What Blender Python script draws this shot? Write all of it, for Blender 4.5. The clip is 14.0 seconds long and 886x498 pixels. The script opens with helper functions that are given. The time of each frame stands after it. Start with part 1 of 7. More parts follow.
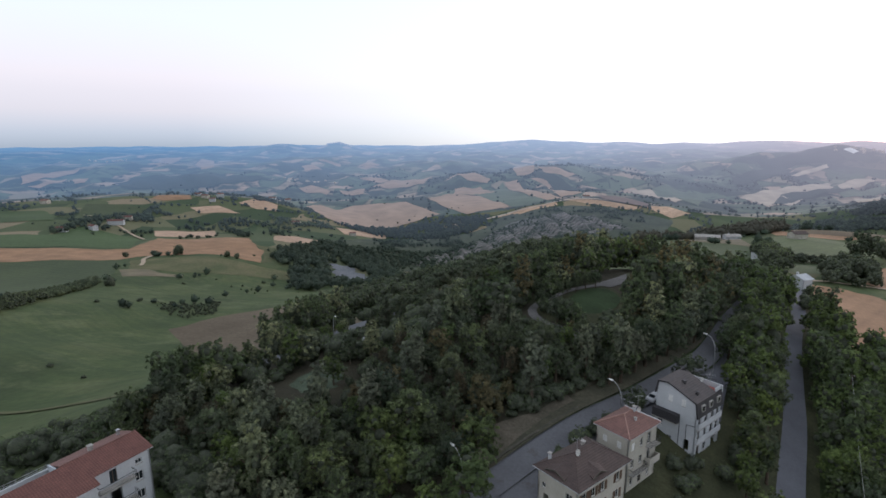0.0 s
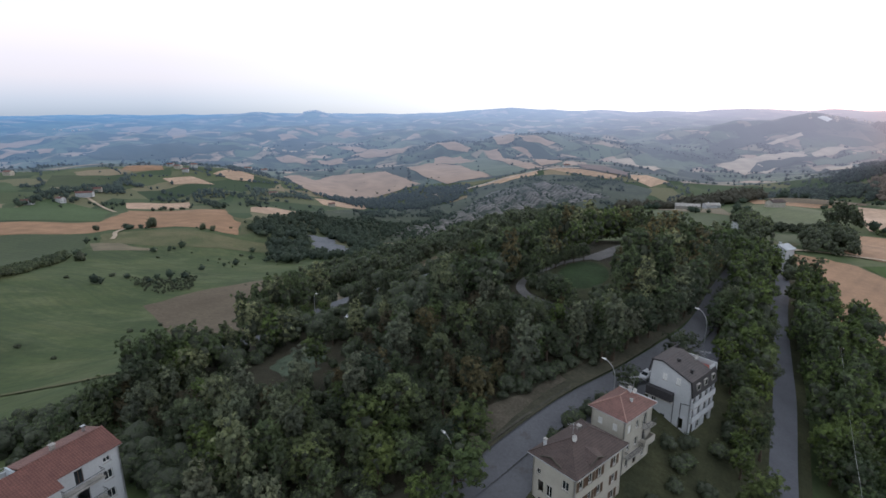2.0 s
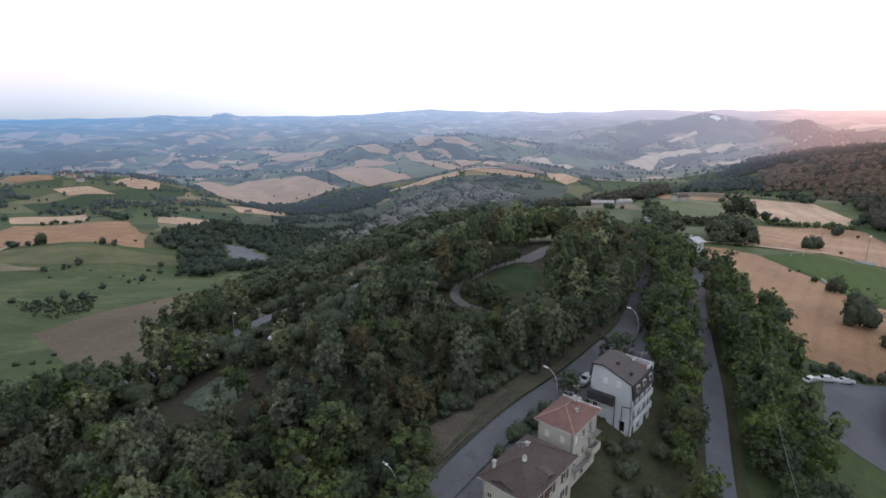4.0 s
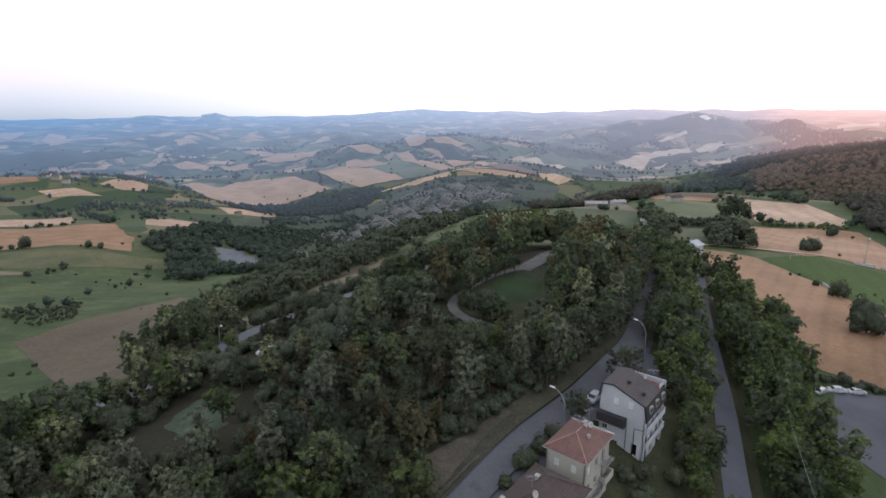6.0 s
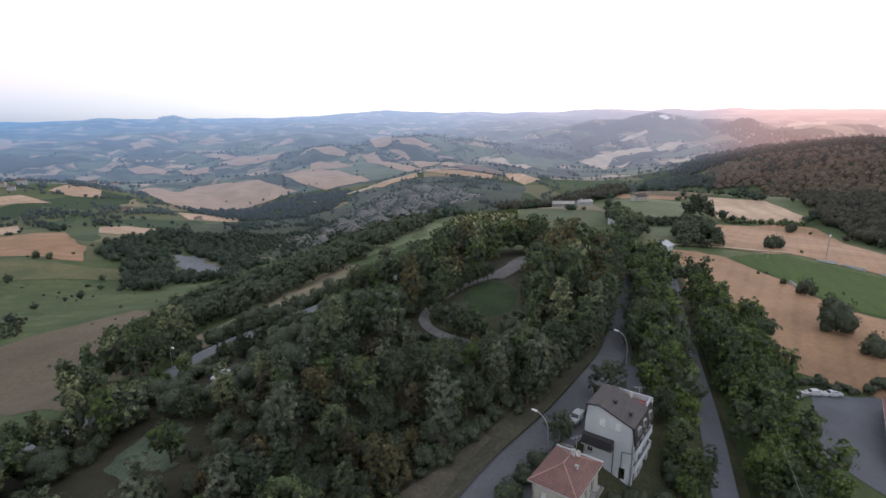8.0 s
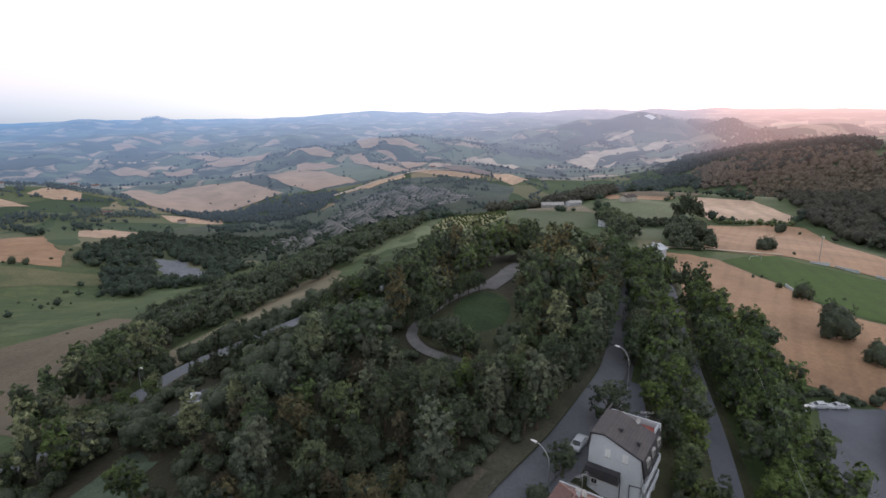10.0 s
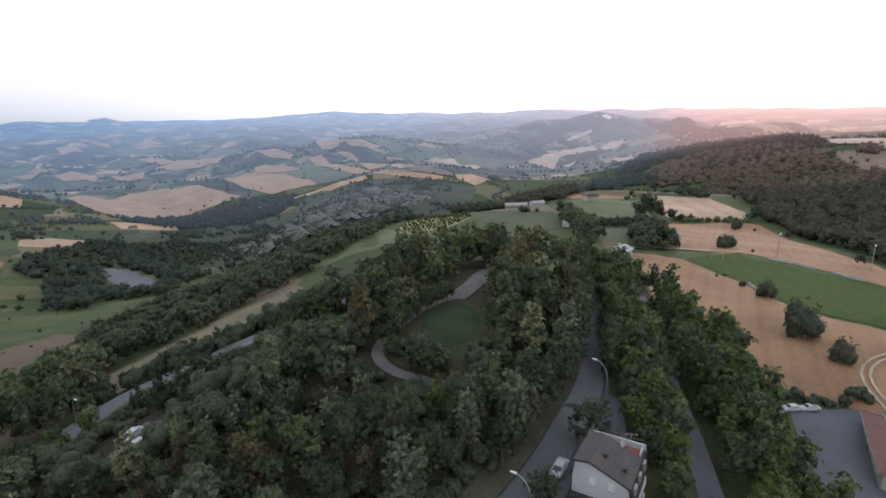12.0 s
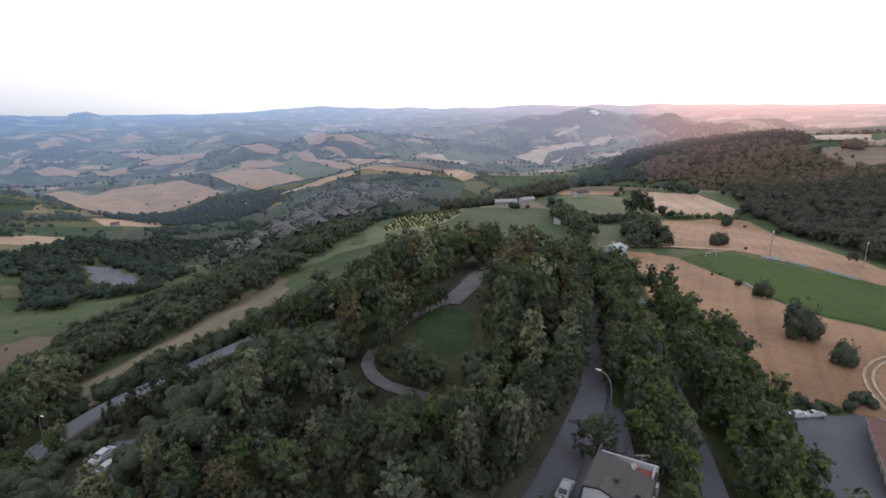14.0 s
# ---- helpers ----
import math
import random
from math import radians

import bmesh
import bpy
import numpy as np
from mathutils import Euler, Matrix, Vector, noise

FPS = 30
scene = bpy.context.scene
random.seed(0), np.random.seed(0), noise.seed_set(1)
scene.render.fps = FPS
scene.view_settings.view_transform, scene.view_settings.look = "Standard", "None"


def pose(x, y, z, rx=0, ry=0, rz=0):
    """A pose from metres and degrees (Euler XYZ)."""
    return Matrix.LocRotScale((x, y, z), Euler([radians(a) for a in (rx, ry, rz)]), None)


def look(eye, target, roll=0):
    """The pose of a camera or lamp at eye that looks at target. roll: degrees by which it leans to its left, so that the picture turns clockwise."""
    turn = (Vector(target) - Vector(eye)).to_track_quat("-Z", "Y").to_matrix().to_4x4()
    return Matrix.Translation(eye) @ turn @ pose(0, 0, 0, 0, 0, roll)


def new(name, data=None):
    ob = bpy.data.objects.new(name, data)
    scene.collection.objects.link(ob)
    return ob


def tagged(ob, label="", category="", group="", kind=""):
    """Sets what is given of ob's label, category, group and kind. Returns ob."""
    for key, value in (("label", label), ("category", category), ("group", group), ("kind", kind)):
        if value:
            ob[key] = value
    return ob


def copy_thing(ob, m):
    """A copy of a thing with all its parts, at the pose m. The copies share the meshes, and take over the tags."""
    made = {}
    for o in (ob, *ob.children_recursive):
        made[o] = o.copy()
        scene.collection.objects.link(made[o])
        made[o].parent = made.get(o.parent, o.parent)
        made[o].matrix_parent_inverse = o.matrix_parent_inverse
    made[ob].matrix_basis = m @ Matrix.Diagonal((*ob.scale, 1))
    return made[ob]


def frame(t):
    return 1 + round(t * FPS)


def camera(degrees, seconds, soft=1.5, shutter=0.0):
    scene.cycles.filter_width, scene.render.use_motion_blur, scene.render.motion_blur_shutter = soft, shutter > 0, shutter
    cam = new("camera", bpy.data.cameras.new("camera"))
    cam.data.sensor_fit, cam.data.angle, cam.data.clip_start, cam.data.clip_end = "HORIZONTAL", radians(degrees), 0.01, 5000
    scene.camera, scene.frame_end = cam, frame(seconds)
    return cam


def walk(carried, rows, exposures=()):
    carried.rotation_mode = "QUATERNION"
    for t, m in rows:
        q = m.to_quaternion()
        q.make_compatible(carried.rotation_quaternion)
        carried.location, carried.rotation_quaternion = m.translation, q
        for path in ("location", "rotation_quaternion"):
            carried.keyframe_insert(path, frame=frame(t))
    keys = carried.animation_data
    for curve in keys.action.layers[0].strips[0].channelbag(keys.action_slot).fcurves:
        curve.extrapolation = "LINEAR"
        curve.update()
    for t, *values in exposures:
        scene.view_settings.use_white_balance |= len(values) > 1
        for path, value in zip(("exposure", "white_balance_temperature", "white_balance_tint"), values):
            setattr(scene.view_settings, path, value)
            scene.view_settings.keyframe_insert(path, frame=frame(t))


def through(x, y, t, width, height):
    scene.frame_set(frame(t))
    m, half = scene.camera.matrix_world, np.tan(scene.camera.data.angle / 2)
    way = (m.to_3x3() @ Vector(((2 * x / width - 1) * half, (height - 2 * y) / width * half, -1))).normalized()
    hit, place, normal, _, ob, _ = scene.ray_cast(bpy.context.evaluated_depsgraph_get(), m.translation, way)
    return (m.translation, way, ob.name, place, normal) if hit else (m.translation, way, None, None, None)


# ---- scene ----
cam = camera(80.5, 14.0, soft=1.6)
PATH = [
    (0, (6.1, -3.438, 55.976), (5.618, -1.537, 55.582), -0.3),
    (0.5, (5.451, -2.194, 55.962), (4.981, -0.295, 55.548), -0.3),
    (1, (4.805, -0.959, 55.977), (4.347, 0.937, 55.532), -0.2),
    (1.5, (4.163, 0.273, 56.019), (3.724, 2.164, 55.541), -0.2),
    (2, (3.575, 1.526, 56.097), (3.172, 3.418, 55.59), -0.3),
    (2.5, (3.004, 2.864, 56.172), (2.692, 4.773, 55.667), -0.4),
    (3, (2.418, 4.15, 56.236), (2.209, 6.074, 55.732), -0.6),
    (3.5, (1.827, 5.584, 56.295), (1.68, 7.514, 55.792), -0.6),
    (6, (-0.33, 13.333, 56.967), (-0.417, 15.266, 56.463), -0.7),
    (6.5, (-0.54, 15.286, 57.033), (-0.622, 17.22, 56.529), -0.7),
    (7, (-0.724, 17.035, 57.162), (-0.788, 18.97, 56.659), -0.7),
    (7.5, (-0.903, 18.776, 57.357), (-0.911, 20.711, 56.853), -0.9),
    (8, (-0.96, 20.741, 57.287), (-0.925, 22.676, 56.784), -1.0),
    (10.5, (-0.859, 30.186, 57.619), (-0.745, 32.118, 57.116), -1.2),
    (11, (-0.84, 31.928, 57.658), (-0.662, 33.856, 57.155), -1.3),
    (11.5, (-0.876, 33.9, 57.668), (-0.672, 35.825, 57.167), -1.3),
    (12, (-0.912, 35.52, 57.817), (-0.694, 37.443, 57.313), -1.3),
    (12.5, (-0.829, 37.382, 57.786), (-0.602, 39.304, 57.28), -1.3),
    (13, (-0.927, 39.155, 57.792), (-0.69, 41.07, 57.267), -1.2),
    (13.5, (-1.012, 40.811, 57.857), (-0.764, 42.726, 57.333), -1.2),
    (14, (-1.285, 41.794, 57.885), (-1.023, 43.707, 57.363), -1.1),
]
walk(cam, [(t, look(eye, target, roll)) for t, eye, target, roll in PATH],
     [(0, 0.0, 6150, 13), (1.5, 0.06, 6150, 13), (2.5, 0.22, 6150, 13), (3.5, 0.29, 6180, 14), (8, 0.26, 6300, 16), (14, 0.2, 6350, 16)])

# ---- sky and light: dusk, the sun just above the hills to the right ----
SUN_BEARING = 39.0
SUN_HEIGHT = 6.0
SKY_STRENGTH = 0.82
world = bpy.data.worlds.new("dusk_sky")
scene.world = world
world.use_nodes = True
wn, wl = world.node_tree.nodes, world.node_tree.links
sky = wn.new("ShaderNodeTexSky")
sky.sky_type = "NISHITA"
sky.sun_disc = False
sky.sun_elevation = radians(SUN_HEIGHT)
sky.sun_rotation = radians(SUN_BEARING)
sky.altitude = 300
sky.air_density = 1.0
sky.dust_density = 1.0
sky.ozone_density = 3.0
# thin high haze evens the sky out and takes most of its colour
even = wn.new("ShaderNodeGamma")
even.inputs["Gamma"].default_value = 0.3
pale = wn.new("ShaderNodeHueSaturation")
pale.inputs["Saturation"].default_value = 0.35
wl.new(sky.outputs["Color"], even.inputs["Color"])
wl.new(even.outputs["Color"], pale.inputs["Color"])
# the dusky band low down on the side away from the sun
way = wn.new("ShaderNodeTexCoord")
axes = wn.new("ShaderNodeSeparateXYZ")
wl.new(way.outputs["Generated"], axes.inputs["Vector"])
low = wn.new("ShaderNodeValToRGB")
stops = low.color_ramp.elements
for _ in range(3):
    stops.new(0.5)
for s, (p, c) in zip(stops, ((0.0, (0.53, 0.62, 0.75)), (0.02, (0.63, 0.69, 0.81)), (0.055, (0.83, 0.78, 0.83)), (0.11, (0.98, 0.88, 0.89)), (0.2, (1, 1, 1)))):
    s.position, s.color = p, (*c, 1)
wl.new(axes.outputs["Z"], low.inputs["Fac"])
toward = wn.new("ShaderNodeVectorMath")
toward.operation = "DOT_PRODUCT"
wl.new(way.outputs["Generated"], toward.inputs[0])
toward.inputs[1].default_value = (math.sin(radians(SUN_BEARING)), math.cos(radians(SUN_BEARING)), 0)
share = wn.new("ShaderNodeMapRange")
share.inputs["From Min"].default_value, share.inputs["From Max"].default_value = 0.2, 0.82
share.inputs["To Min"].default_value, share.inputs["To Max"].default_value = 1.0, 0.0
wl.new(toward.outputs["Value"], share.inputs["Value"])
dusk = wn.new("ShaderNodeMix")
dusk.data_type, dusk.blend_type = "RGBA", "MULTIPLY"
wl.new(share.outputs["Result"], dusk.inputs["Factor"])
wl.new(pale.outputs["Color"], dusk.inputs["A"])
wl.new(low.outputs["Color"], dusk.inputs["B"])
# the pink glow of the low sun
pink = wn.new("ShaderNodeValToRGB")
stops = pink.color_ramp.elements
stops.new(0.5)
for s, (p, c) in zip(stops, ((0.0, (1.0, 0.66, 0.62)), (0.05, (1.0, 0.8, 0.78)), (0.13, (1, 1, 1)))):
    s.position, s.color = p, (*c, 1)
wl.new(axes.outputs["Z"], pink.inputs["Fac"])
close_by = wn.new("ShaderNodeMapRange")
close_by.inputs["From Min"].default_value, close_by.inputs["From Max"].default_value = 0.9, 0.99
wl.new(toward.outputs["Value"], close_by.inputs["Value"])
glow_sky = wn.new("ShaderNodeMix")
glow_sky.data_type, glow_sky.blend_type = "RGBA", "MULTIPLY"
wl.new(close_by.outputs["Result"], glow_sky.inputs["Factor"])
wl.new(dusk.outputs["Result"], glow_sky.inputs["A"])
wl.new(pink.outputs["Color"], glow_sky.inputs["B"])
wl.new(glow_sky.outputs["Result"], wn["Background"].inputs["Color"])
wn["Background"].inputs["Strength"].default_value = SKY_STRENGTH

sun = new("sun", bpy.data.lights.new("sun", "SUN"))
sun.data.energy = 0.7
sun.data.angle = radians(10)
sun.data.color = (1.0, 0.8, 0.68)
b, h = radians(SUN_BEARING), radians(SUN_HEIGHT)
sun.matrix_world = look((0, 0, 300), (-math.sin(b) * math.cos(h) * 100, -math.cos(b) * math.cos(h) * 100, 300 - math.sin(h) * 100))

# ---- materials ----
def mat_base(name):
    m = bpy.data.materials.new(name)
    m.use_nodes = True
    return m, m.node_tree.nodes, m.node_tree.links, m.node_tree.nodes["Principled BSDF"]


def tex_noise(n, l, vector, scale, detail=4.0, rough=0.55):
    t = n.new("ShaderNodeTexNoise")
    t.inputs["Scale"].default_value = scale
    t.inputs["Detail"].default_value = detail
    t.inputs["Roughness"].default_value = rough
    l.new(vector, t.inputs["Vector"])
    return t.outputs["Fac"]


def ramp(n, l, fac, stops):
    r = n.new("ShaderNodeValToRGB")
    e = r.color_ramp.elements
    while len(e) < len(stops):
        e.new(0.5)
    for item, (p, c) in zip(e, stops):
        item.position, item.color = p, (*c, 1)
    l.new(fac, r.inputs["Fac"])
    return r.outputs["Color"]


def blend(n, l, kind, fac, a, b):
    m = n.new("ShaderNodeMix")
    m.data_type, m.blend_type = "RGBA", kind
    if isinstance(fac, float):
        m.inputs["Factor"].default_value = fac
    else:
        l.new(fac, m.inputs["Factor"])
    for sock, v in ((m.inputs["A"], a), (m.inputs["B"], b)):
        if isinstance(v, tuple):
            sock.default_value = (*v, 1)
        else:
            l.new(v, sock)
    return m.outputs["Result"]


def shade(c, f):
    return tuple(min(1.0, v * f) for v in c)


def surface(name, light, dark, big, small, rough=0.9, bump=0.0, rows=None, metal=0.0, local=False, spread=0.0, speck=None, grain=0.75):
    """A surface of two tones, varied at two sizes (metres), with optional rows (spacing, bearing, strength)."""
    m, n, l, p = mat_base(name)
    where = n.new("ShaderNodeTexCoord").outputs["Object"] if local else n.new("ShaderNodeNewGeometry").outputs["Position"]
    a = tex_noise(n, l, where, 1.0 / big, 5.0)
    b = tex_noise(n, l, where, 1.0 / small, 3.0, 0.7)
    col = ramp(n, l, a, [(0.32, dark), (0.68, light)])
    fine = ramp(n, l, b, [(0.25, (0.55, 0.55, 0.55)), (0.75, (1.25, 1.25, 1.25))])
    col = blend(n, l, "MULTIPLY", grain, col, fine)
    if speck:
        s = ramp(n, l, tex_noise(n, l, where, 1.0 / speck[1], 6.0, 0.65), [(speck[2], (0, 0, 0)), (speck[2] + 0.07, (1, 1, 1))])
        col = blend(n, l, "MIX", s, col, speck[0])
    if rows:
        mp = n.new("ShaderNodeMapping")
        mp.inputs["Rotation"].default_value = (0, 0, radians(rows[1]))
        l.new(where, mp.inputs["Vector"])
        w = n.new("ShaderNodeTexWave")
        w.inputs["Scale"].default_value = 0.31416 / rows[0]
        w.inputs["Distortion"].default_value = 1.5
        w.inputs["Detail"].default_value = 2.0
        w.inputs["Detail Scale"].default_value = 0.6
        l.new(mp.outputs["Vector"], w.inputs["Vector"])
        stripe = ramp(n, l, w.outputs["Fac"], [(0.0, (1 - rows[2],) * 3), (0.5, (1, 1, 1))])
        col = blend(n, l, "MULTIPLY", 1.0, col, stripe)
    if spread:
        o = n.new("ShaderNodeObjectInfo")
        v = ramp(n, l, o.outputs["Random"], [(0.0, (1 - spread, 1 - spread, 1 - spread * 0.9)), (1.0, (1 + spread, 1 + spread * 0.9, 1 + spread * 0.7))])
        col = blend(n, l, "MULTIPLY", 1.0, col, v)
    l.new(col, p.inputs["Base Color"])
    p.inputs["Roughness"].default_value = rough
    p.inputs["Metallic"].default_value = metal
    p.inputs["Specular IOR Level"].default_value = 0.25
    if bump:
        bp = n.new("ShaderNodeBump")
        bp.inputs["Strength"].default_value = bump
        bp.inputs["Distance"].default_value = small
        l.new(b, bp.inputs["Height"])
        l.new(bp.outputs["Normal"], p.inputs["Normal"])
    return m


def foliage(name, light, dark, through=0.3, vary=1.0):
    """Leaves: each clump and each tree has its own tone, and some light passes through."""
    m, n, l, p = mat_base(name)
    g = n.new("ShaderNodeNewGeometry")
    o = n.new("ShaderNodeObjectInfo")

    def tones(*stops):
        return [(at, tuple(1 + (v - 1) * vary for v in c)) for at, c in stops]

    col = ramp(n, l, g.outputs["Random Per Island"], [(0.0, dark), (1.0, light)])
    tone = ramp(n, l, o.outputs["Random"], tones((0.0, (0.66, 0.68, 0.72)), (0.25, (1.0, 0.94, 0.92)), (0.55, (1, 1, 1)), (0.8, (1.15, 1.18, 1.0)), (1.0, (1.42, 1.36, 1.1))))
    col = blend(n, l, "MULTIPLY", 1.0, col, tone)
    big = ramp(n, l, tex_noise(n, l, g.outputs["Position"], 0.045, 3.0), tones((0.3, (0.74, 0.78, 0.84)), (0.7, (1.22, 1.18, 1.02))))
    col = blend(n, l, "MULTIPLY", 1.0, col, big)
    boughs = ramp(n, l, tex_noise(n, l, g.outputs["Position"], 0.42, 2.0, 0.5), tones((0.32, (0.66, 0.68, 0.7)), (0.5, (1, 1, 1)), (0.68, (1.35, 1.33, 1.22))))
    col = blend(n, l, "MULTIPLY", 1.0, col, boughs)
    shoots = ramp(n, l, tex_noise(n, l, g.outputs["Position"], 1.4, 2.0, 0.5), tones((0.35, (0.72, 0.73, 0.74)), (0.65, (1.25, 1.25, 1.2))))
    col = blend(n, l, "MULTIPLY", 1.0, col, shoots)
    l.new(col, p.inputs["Base Color"])
    p.inputs["Roughness"].default_value = 0.75
    p.inputs["Specular IOR Level"].default_value = 0.1
    t = n.new("ShaderNodeBsdfTranslucent")
    l.new(col, t.inputs["Color"])
    mix = n.new("ShaderNodeMixShader")
    mix.inputs["Fac"].default_value = through
    l.new(p.outputs["BSDF"], mix.inputs[1])
    l.new(t.outputs["BSDF"], mix.inputs[2])
    l.new(mix.outputs["Shader"], n["Material Output"].inputs["Surface"])
    return m


def roof_tiles(name, light, dark, pitch=0.3):
    """Rows of clay tiles: ridged along the slope, broken into courses, stained with age."""
    m, n, l, p = mat_base(name)
    where = n.new("ShaderNodeTexCoord").outputs["Object"]
    bands = []
    for axis in ("X", "Y"):
        w = n.new("ShaderNodeTexWave")
        w.bands_direction = axis
        w.inputs["Scale"].default_value = 0.31416 / pitch
        w.inputs["Distortion"].default_value = 0.6
        w.inputs["Detail"].default_value = 1.0
        l.new(where, w.inputs["Vector"])
        bands.append(w.outputs["Fac"])
    col = ramp(n, l, tex_noise(n, l, where, 0.7, 6.0, 0.7), [(0.3, dark), (0.7, light)])
    col = blend(n, l, "MULTIPLY", 0.7, col, ramp(n, l, tex_noise(n, l, where, 5.0, 3.0), [(0.3, (0.6, 0.6, 0.6)), (0.7, (1.2, 1.2, 1.2))]))
    col = blend(n, l, "MULTIPLY", 0.35, col, ramp(n, l, bands[0], [(0.0, (0.5, 0.5, 0.5)), (1.0, (1, 1, 1))]))
    col = blend(n, l, "MULTIPLY", 0.35, col, ramp(n, l, bands[1], [(0.0, (0.5, 0.5, 0.5)), (1.0, (1, 1, 1))]))
    l.new(col, p.inputs["Base Color"])
    p.inputs["Roughness"].default_value = 0.85
    bp = n.new("ShaderNodeBump")
    bp.inputs["Strength"].default_value = 0.5
    bp.inputs["Distance"].default_value = 0.05
    l.new(bands[0], bp.inputs["Height"])
    l.new(bp.outputs["Normal"], p.inputs["Normal"])
    return m


def plain(name, c, rough=0.6, metal=0.0):
    return surface(name, c, shade(c, 0.8), 1.5, 0.12, rough, 0.0, metal=metal, local=True)


WHEAT = surface("ripe_wheat", (0.345, 0.207, 0.12), (0.232, 0.138, 0.08), 22, 1.2, rows=(6.0, 35, 0.09), grain=0.5, spread=0.07, speck=((0.36, 0.24, 0.12), 25, 0.66))
STUBBLE = surface("pale_stubble", (0.5, 0.35, 0.25), (0.38, 0.265, 0.185), 70, 6, rows=(22, 20, 0.12), spread=0.12)
GRASS = surface("crop_green", (0.068, 0.105, 0.044), (0.05, 0.08, 0.034), 60, 3, rows=(14, 60, 0.07), spread=0.12)
DARK_GRASS = surface("dark_crop_green", (0.064, 0.088, 0.037), (0.046, 0.067, 0.03), 50, 3, rows=(9, 100, 0.1), spread=0.1)
PASTURE = surface("mown_pasture", (0.125, 0.15, 0.074), (0.086, 0.11, 0.053), 40, 3, rows=(8, 40, 0.08), spread=0.1)
# the bright yellow green has low sunlight put into the colour
VINES = surface("sun_toned_vineyard_rows", (0.34, 0.31, 0.16), (0.22, 0.21, 0.1), 25, 2, rows=(5, 70, 0.4))
OLIVE_GRASS = surface("rough_pasture", (0.14, 0.127, 0.07), (0.08, 0.094, 0.046), 30, 2, spread=0.06, speck=((0.08, 0.1, 0.04), 14, 0.6))
DRY_GRASS = surface("dry_grass", (0.19, 0.158, 0.102), (0.12, 0.106, 0.068), 18, 1.5, spread=0.08)
FALLOW = surface("mauve_fallow", (0.26, 0.19, 0.15), (0.17, 0.13, 0.1), 30, 3)
SOIL = surface("ploughed_soil", (0.15, 0.12, 0.084), (0.11, 0.088, 0.062), 40, 2, rows=(4, 70, 0.1), spread=0.1)
LAWN = surface("mown_lawn", (0.034, 0.082, 0.009), (0.026, 0.064, 0.007), 25, 2, rows=(9, 20, 0.12))
PARK_LAWN = surface("shaded_lawn", (0.039, 0.062, 0.027), (0.027, 0.044, 0.02), 7, 0.8)
FOREST_FLOOR = surface("forest_floor", (0.052, 0.045, 0.028), (0.028, 0.028, 0.017), 8, 0.8, bump=0.4)
YARD = surface("drab_yard_grass", (0.066, 0.068, 0.036), (0.037, 0.042, 0.024), 5, 0.5, bump=0.3)
BANK = surface("dry_bank", (0.088, 0.082, 0.056), (0.046, 0.047, 0.032), 6, 0.6, bump=0.3)
ASPHALT = surface("worn_asphalt", (0.118, 0.122, 0.138), (0.088, 0.09, 0.104), 9, 0.5, rough=0.85, speck=((0.115, 0.118, 0.128), 3.5, 0.68), grain=0.3)
# paler copy of the road asphalt, with sky sheen put into its colour
PALE_ASPHALT = surface("sky_sheen_asphalt", (0.155, 0.16, 0.17), (0.115, 0.12, 0.128), 7, 0.5)
OLD_ASPHALT = surface("old_road_asphalt", (0.134, 0.136, 0.148), (0.1, 0.102, 0.112), 7, 0.5, rough=0.9, speck=((0.1, 0.098, 0.098), 2.5, 0.62), grain=0.4)
SANDY = surface("bare_sandy_earth", (0.125, 0.108, 0.082), (0.07, 0.064, 0.046), 4, 0.5, bump=0.2, speck=((0.06, 0.062, 0.04), 2.2, 0.58))
GLADE = surface("short_pale_grass", (0.098, 0.126, 0.086), (0.062, 0.08, 0.056), 5, 0.5, speck=((0.046, 0.058, 0.04), 1.6, 0.56))
PARK_GRAVEL = surface("grey_park_gravel", (0.17, 0.163, 0.16), (0.112, 0.108, 0.105), 4, 0.4, bump=0.2)
TRACK = surface("dirt_track", (0.46, 0.38, 0.29), (0.33, 0.26, 0.18), 5, 0.5)
VALLEY_GREEN = surface("rough_valley_scrub", (0.07, 0.084, 0.052), (0.042, 0.053, 0.035), 45, 5, speck=((0.12, 0.12, 0.1), 30, 0.62))
CLAY = surface("grey_clay", (0.2, 0.18, 0.172), (0.075, 0.085, 0.076), 38, 7, bump=0.3, rows=(16, 52, 0.5), speck=((0.035, 0.048, 0.034), 34, 0.52))
SCAR = surface("pale_grey_clay", (0.165, 0.173, 0.19), (0.12, 0.127, 0.14), 14, 3.5, bump=0.1)
LEAF = foliage("broad_leaves", (0.1, 0.126, 0.08), (0.064, 0.083, 0.055))
LEAF_LIGHT = foliage("fresh_leaves", (0.116, 0.156, 0.066), (0.07, 0.096, 0.043))
LEAF_GREY = foliage("silvery_leaves", (0.165, 0.184, 0.138), (0.108, 0.122, 0.094))
LEAF_DRY = foliage("browning_leaves", (0.118, 0.104, 0.07), (0.074, 0.066, 0.047))
# crown cores are toned darker than the leaves so gaps read as shadow
INNER_SHADE = surface("inner_foliage_shade", (0.082, 0.094, 0.062), (0.052, 0.06, 0.042), 1.6, 0.28, bump=0.7, grain=0.7, speck=((0.03, 0.037, 0.027), 0.7, 0.55))
# bluer, flatter leaf tone with some distance haze put into the colour
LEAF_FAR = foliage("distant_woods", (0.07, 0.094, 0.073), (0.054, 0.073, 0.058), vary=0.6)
# reddish, lighter leaf colour stands in for hazy evening glow on the hill
LEAF_SUN_HAZE = foliage("haze_reddened_hill_woods", (0.158, 0.128, 0.106), (0.142, 0.115, 0.096), vary=0.35)
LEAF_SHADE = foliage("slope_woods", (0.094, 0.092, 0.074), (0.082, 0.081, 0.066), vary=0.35)
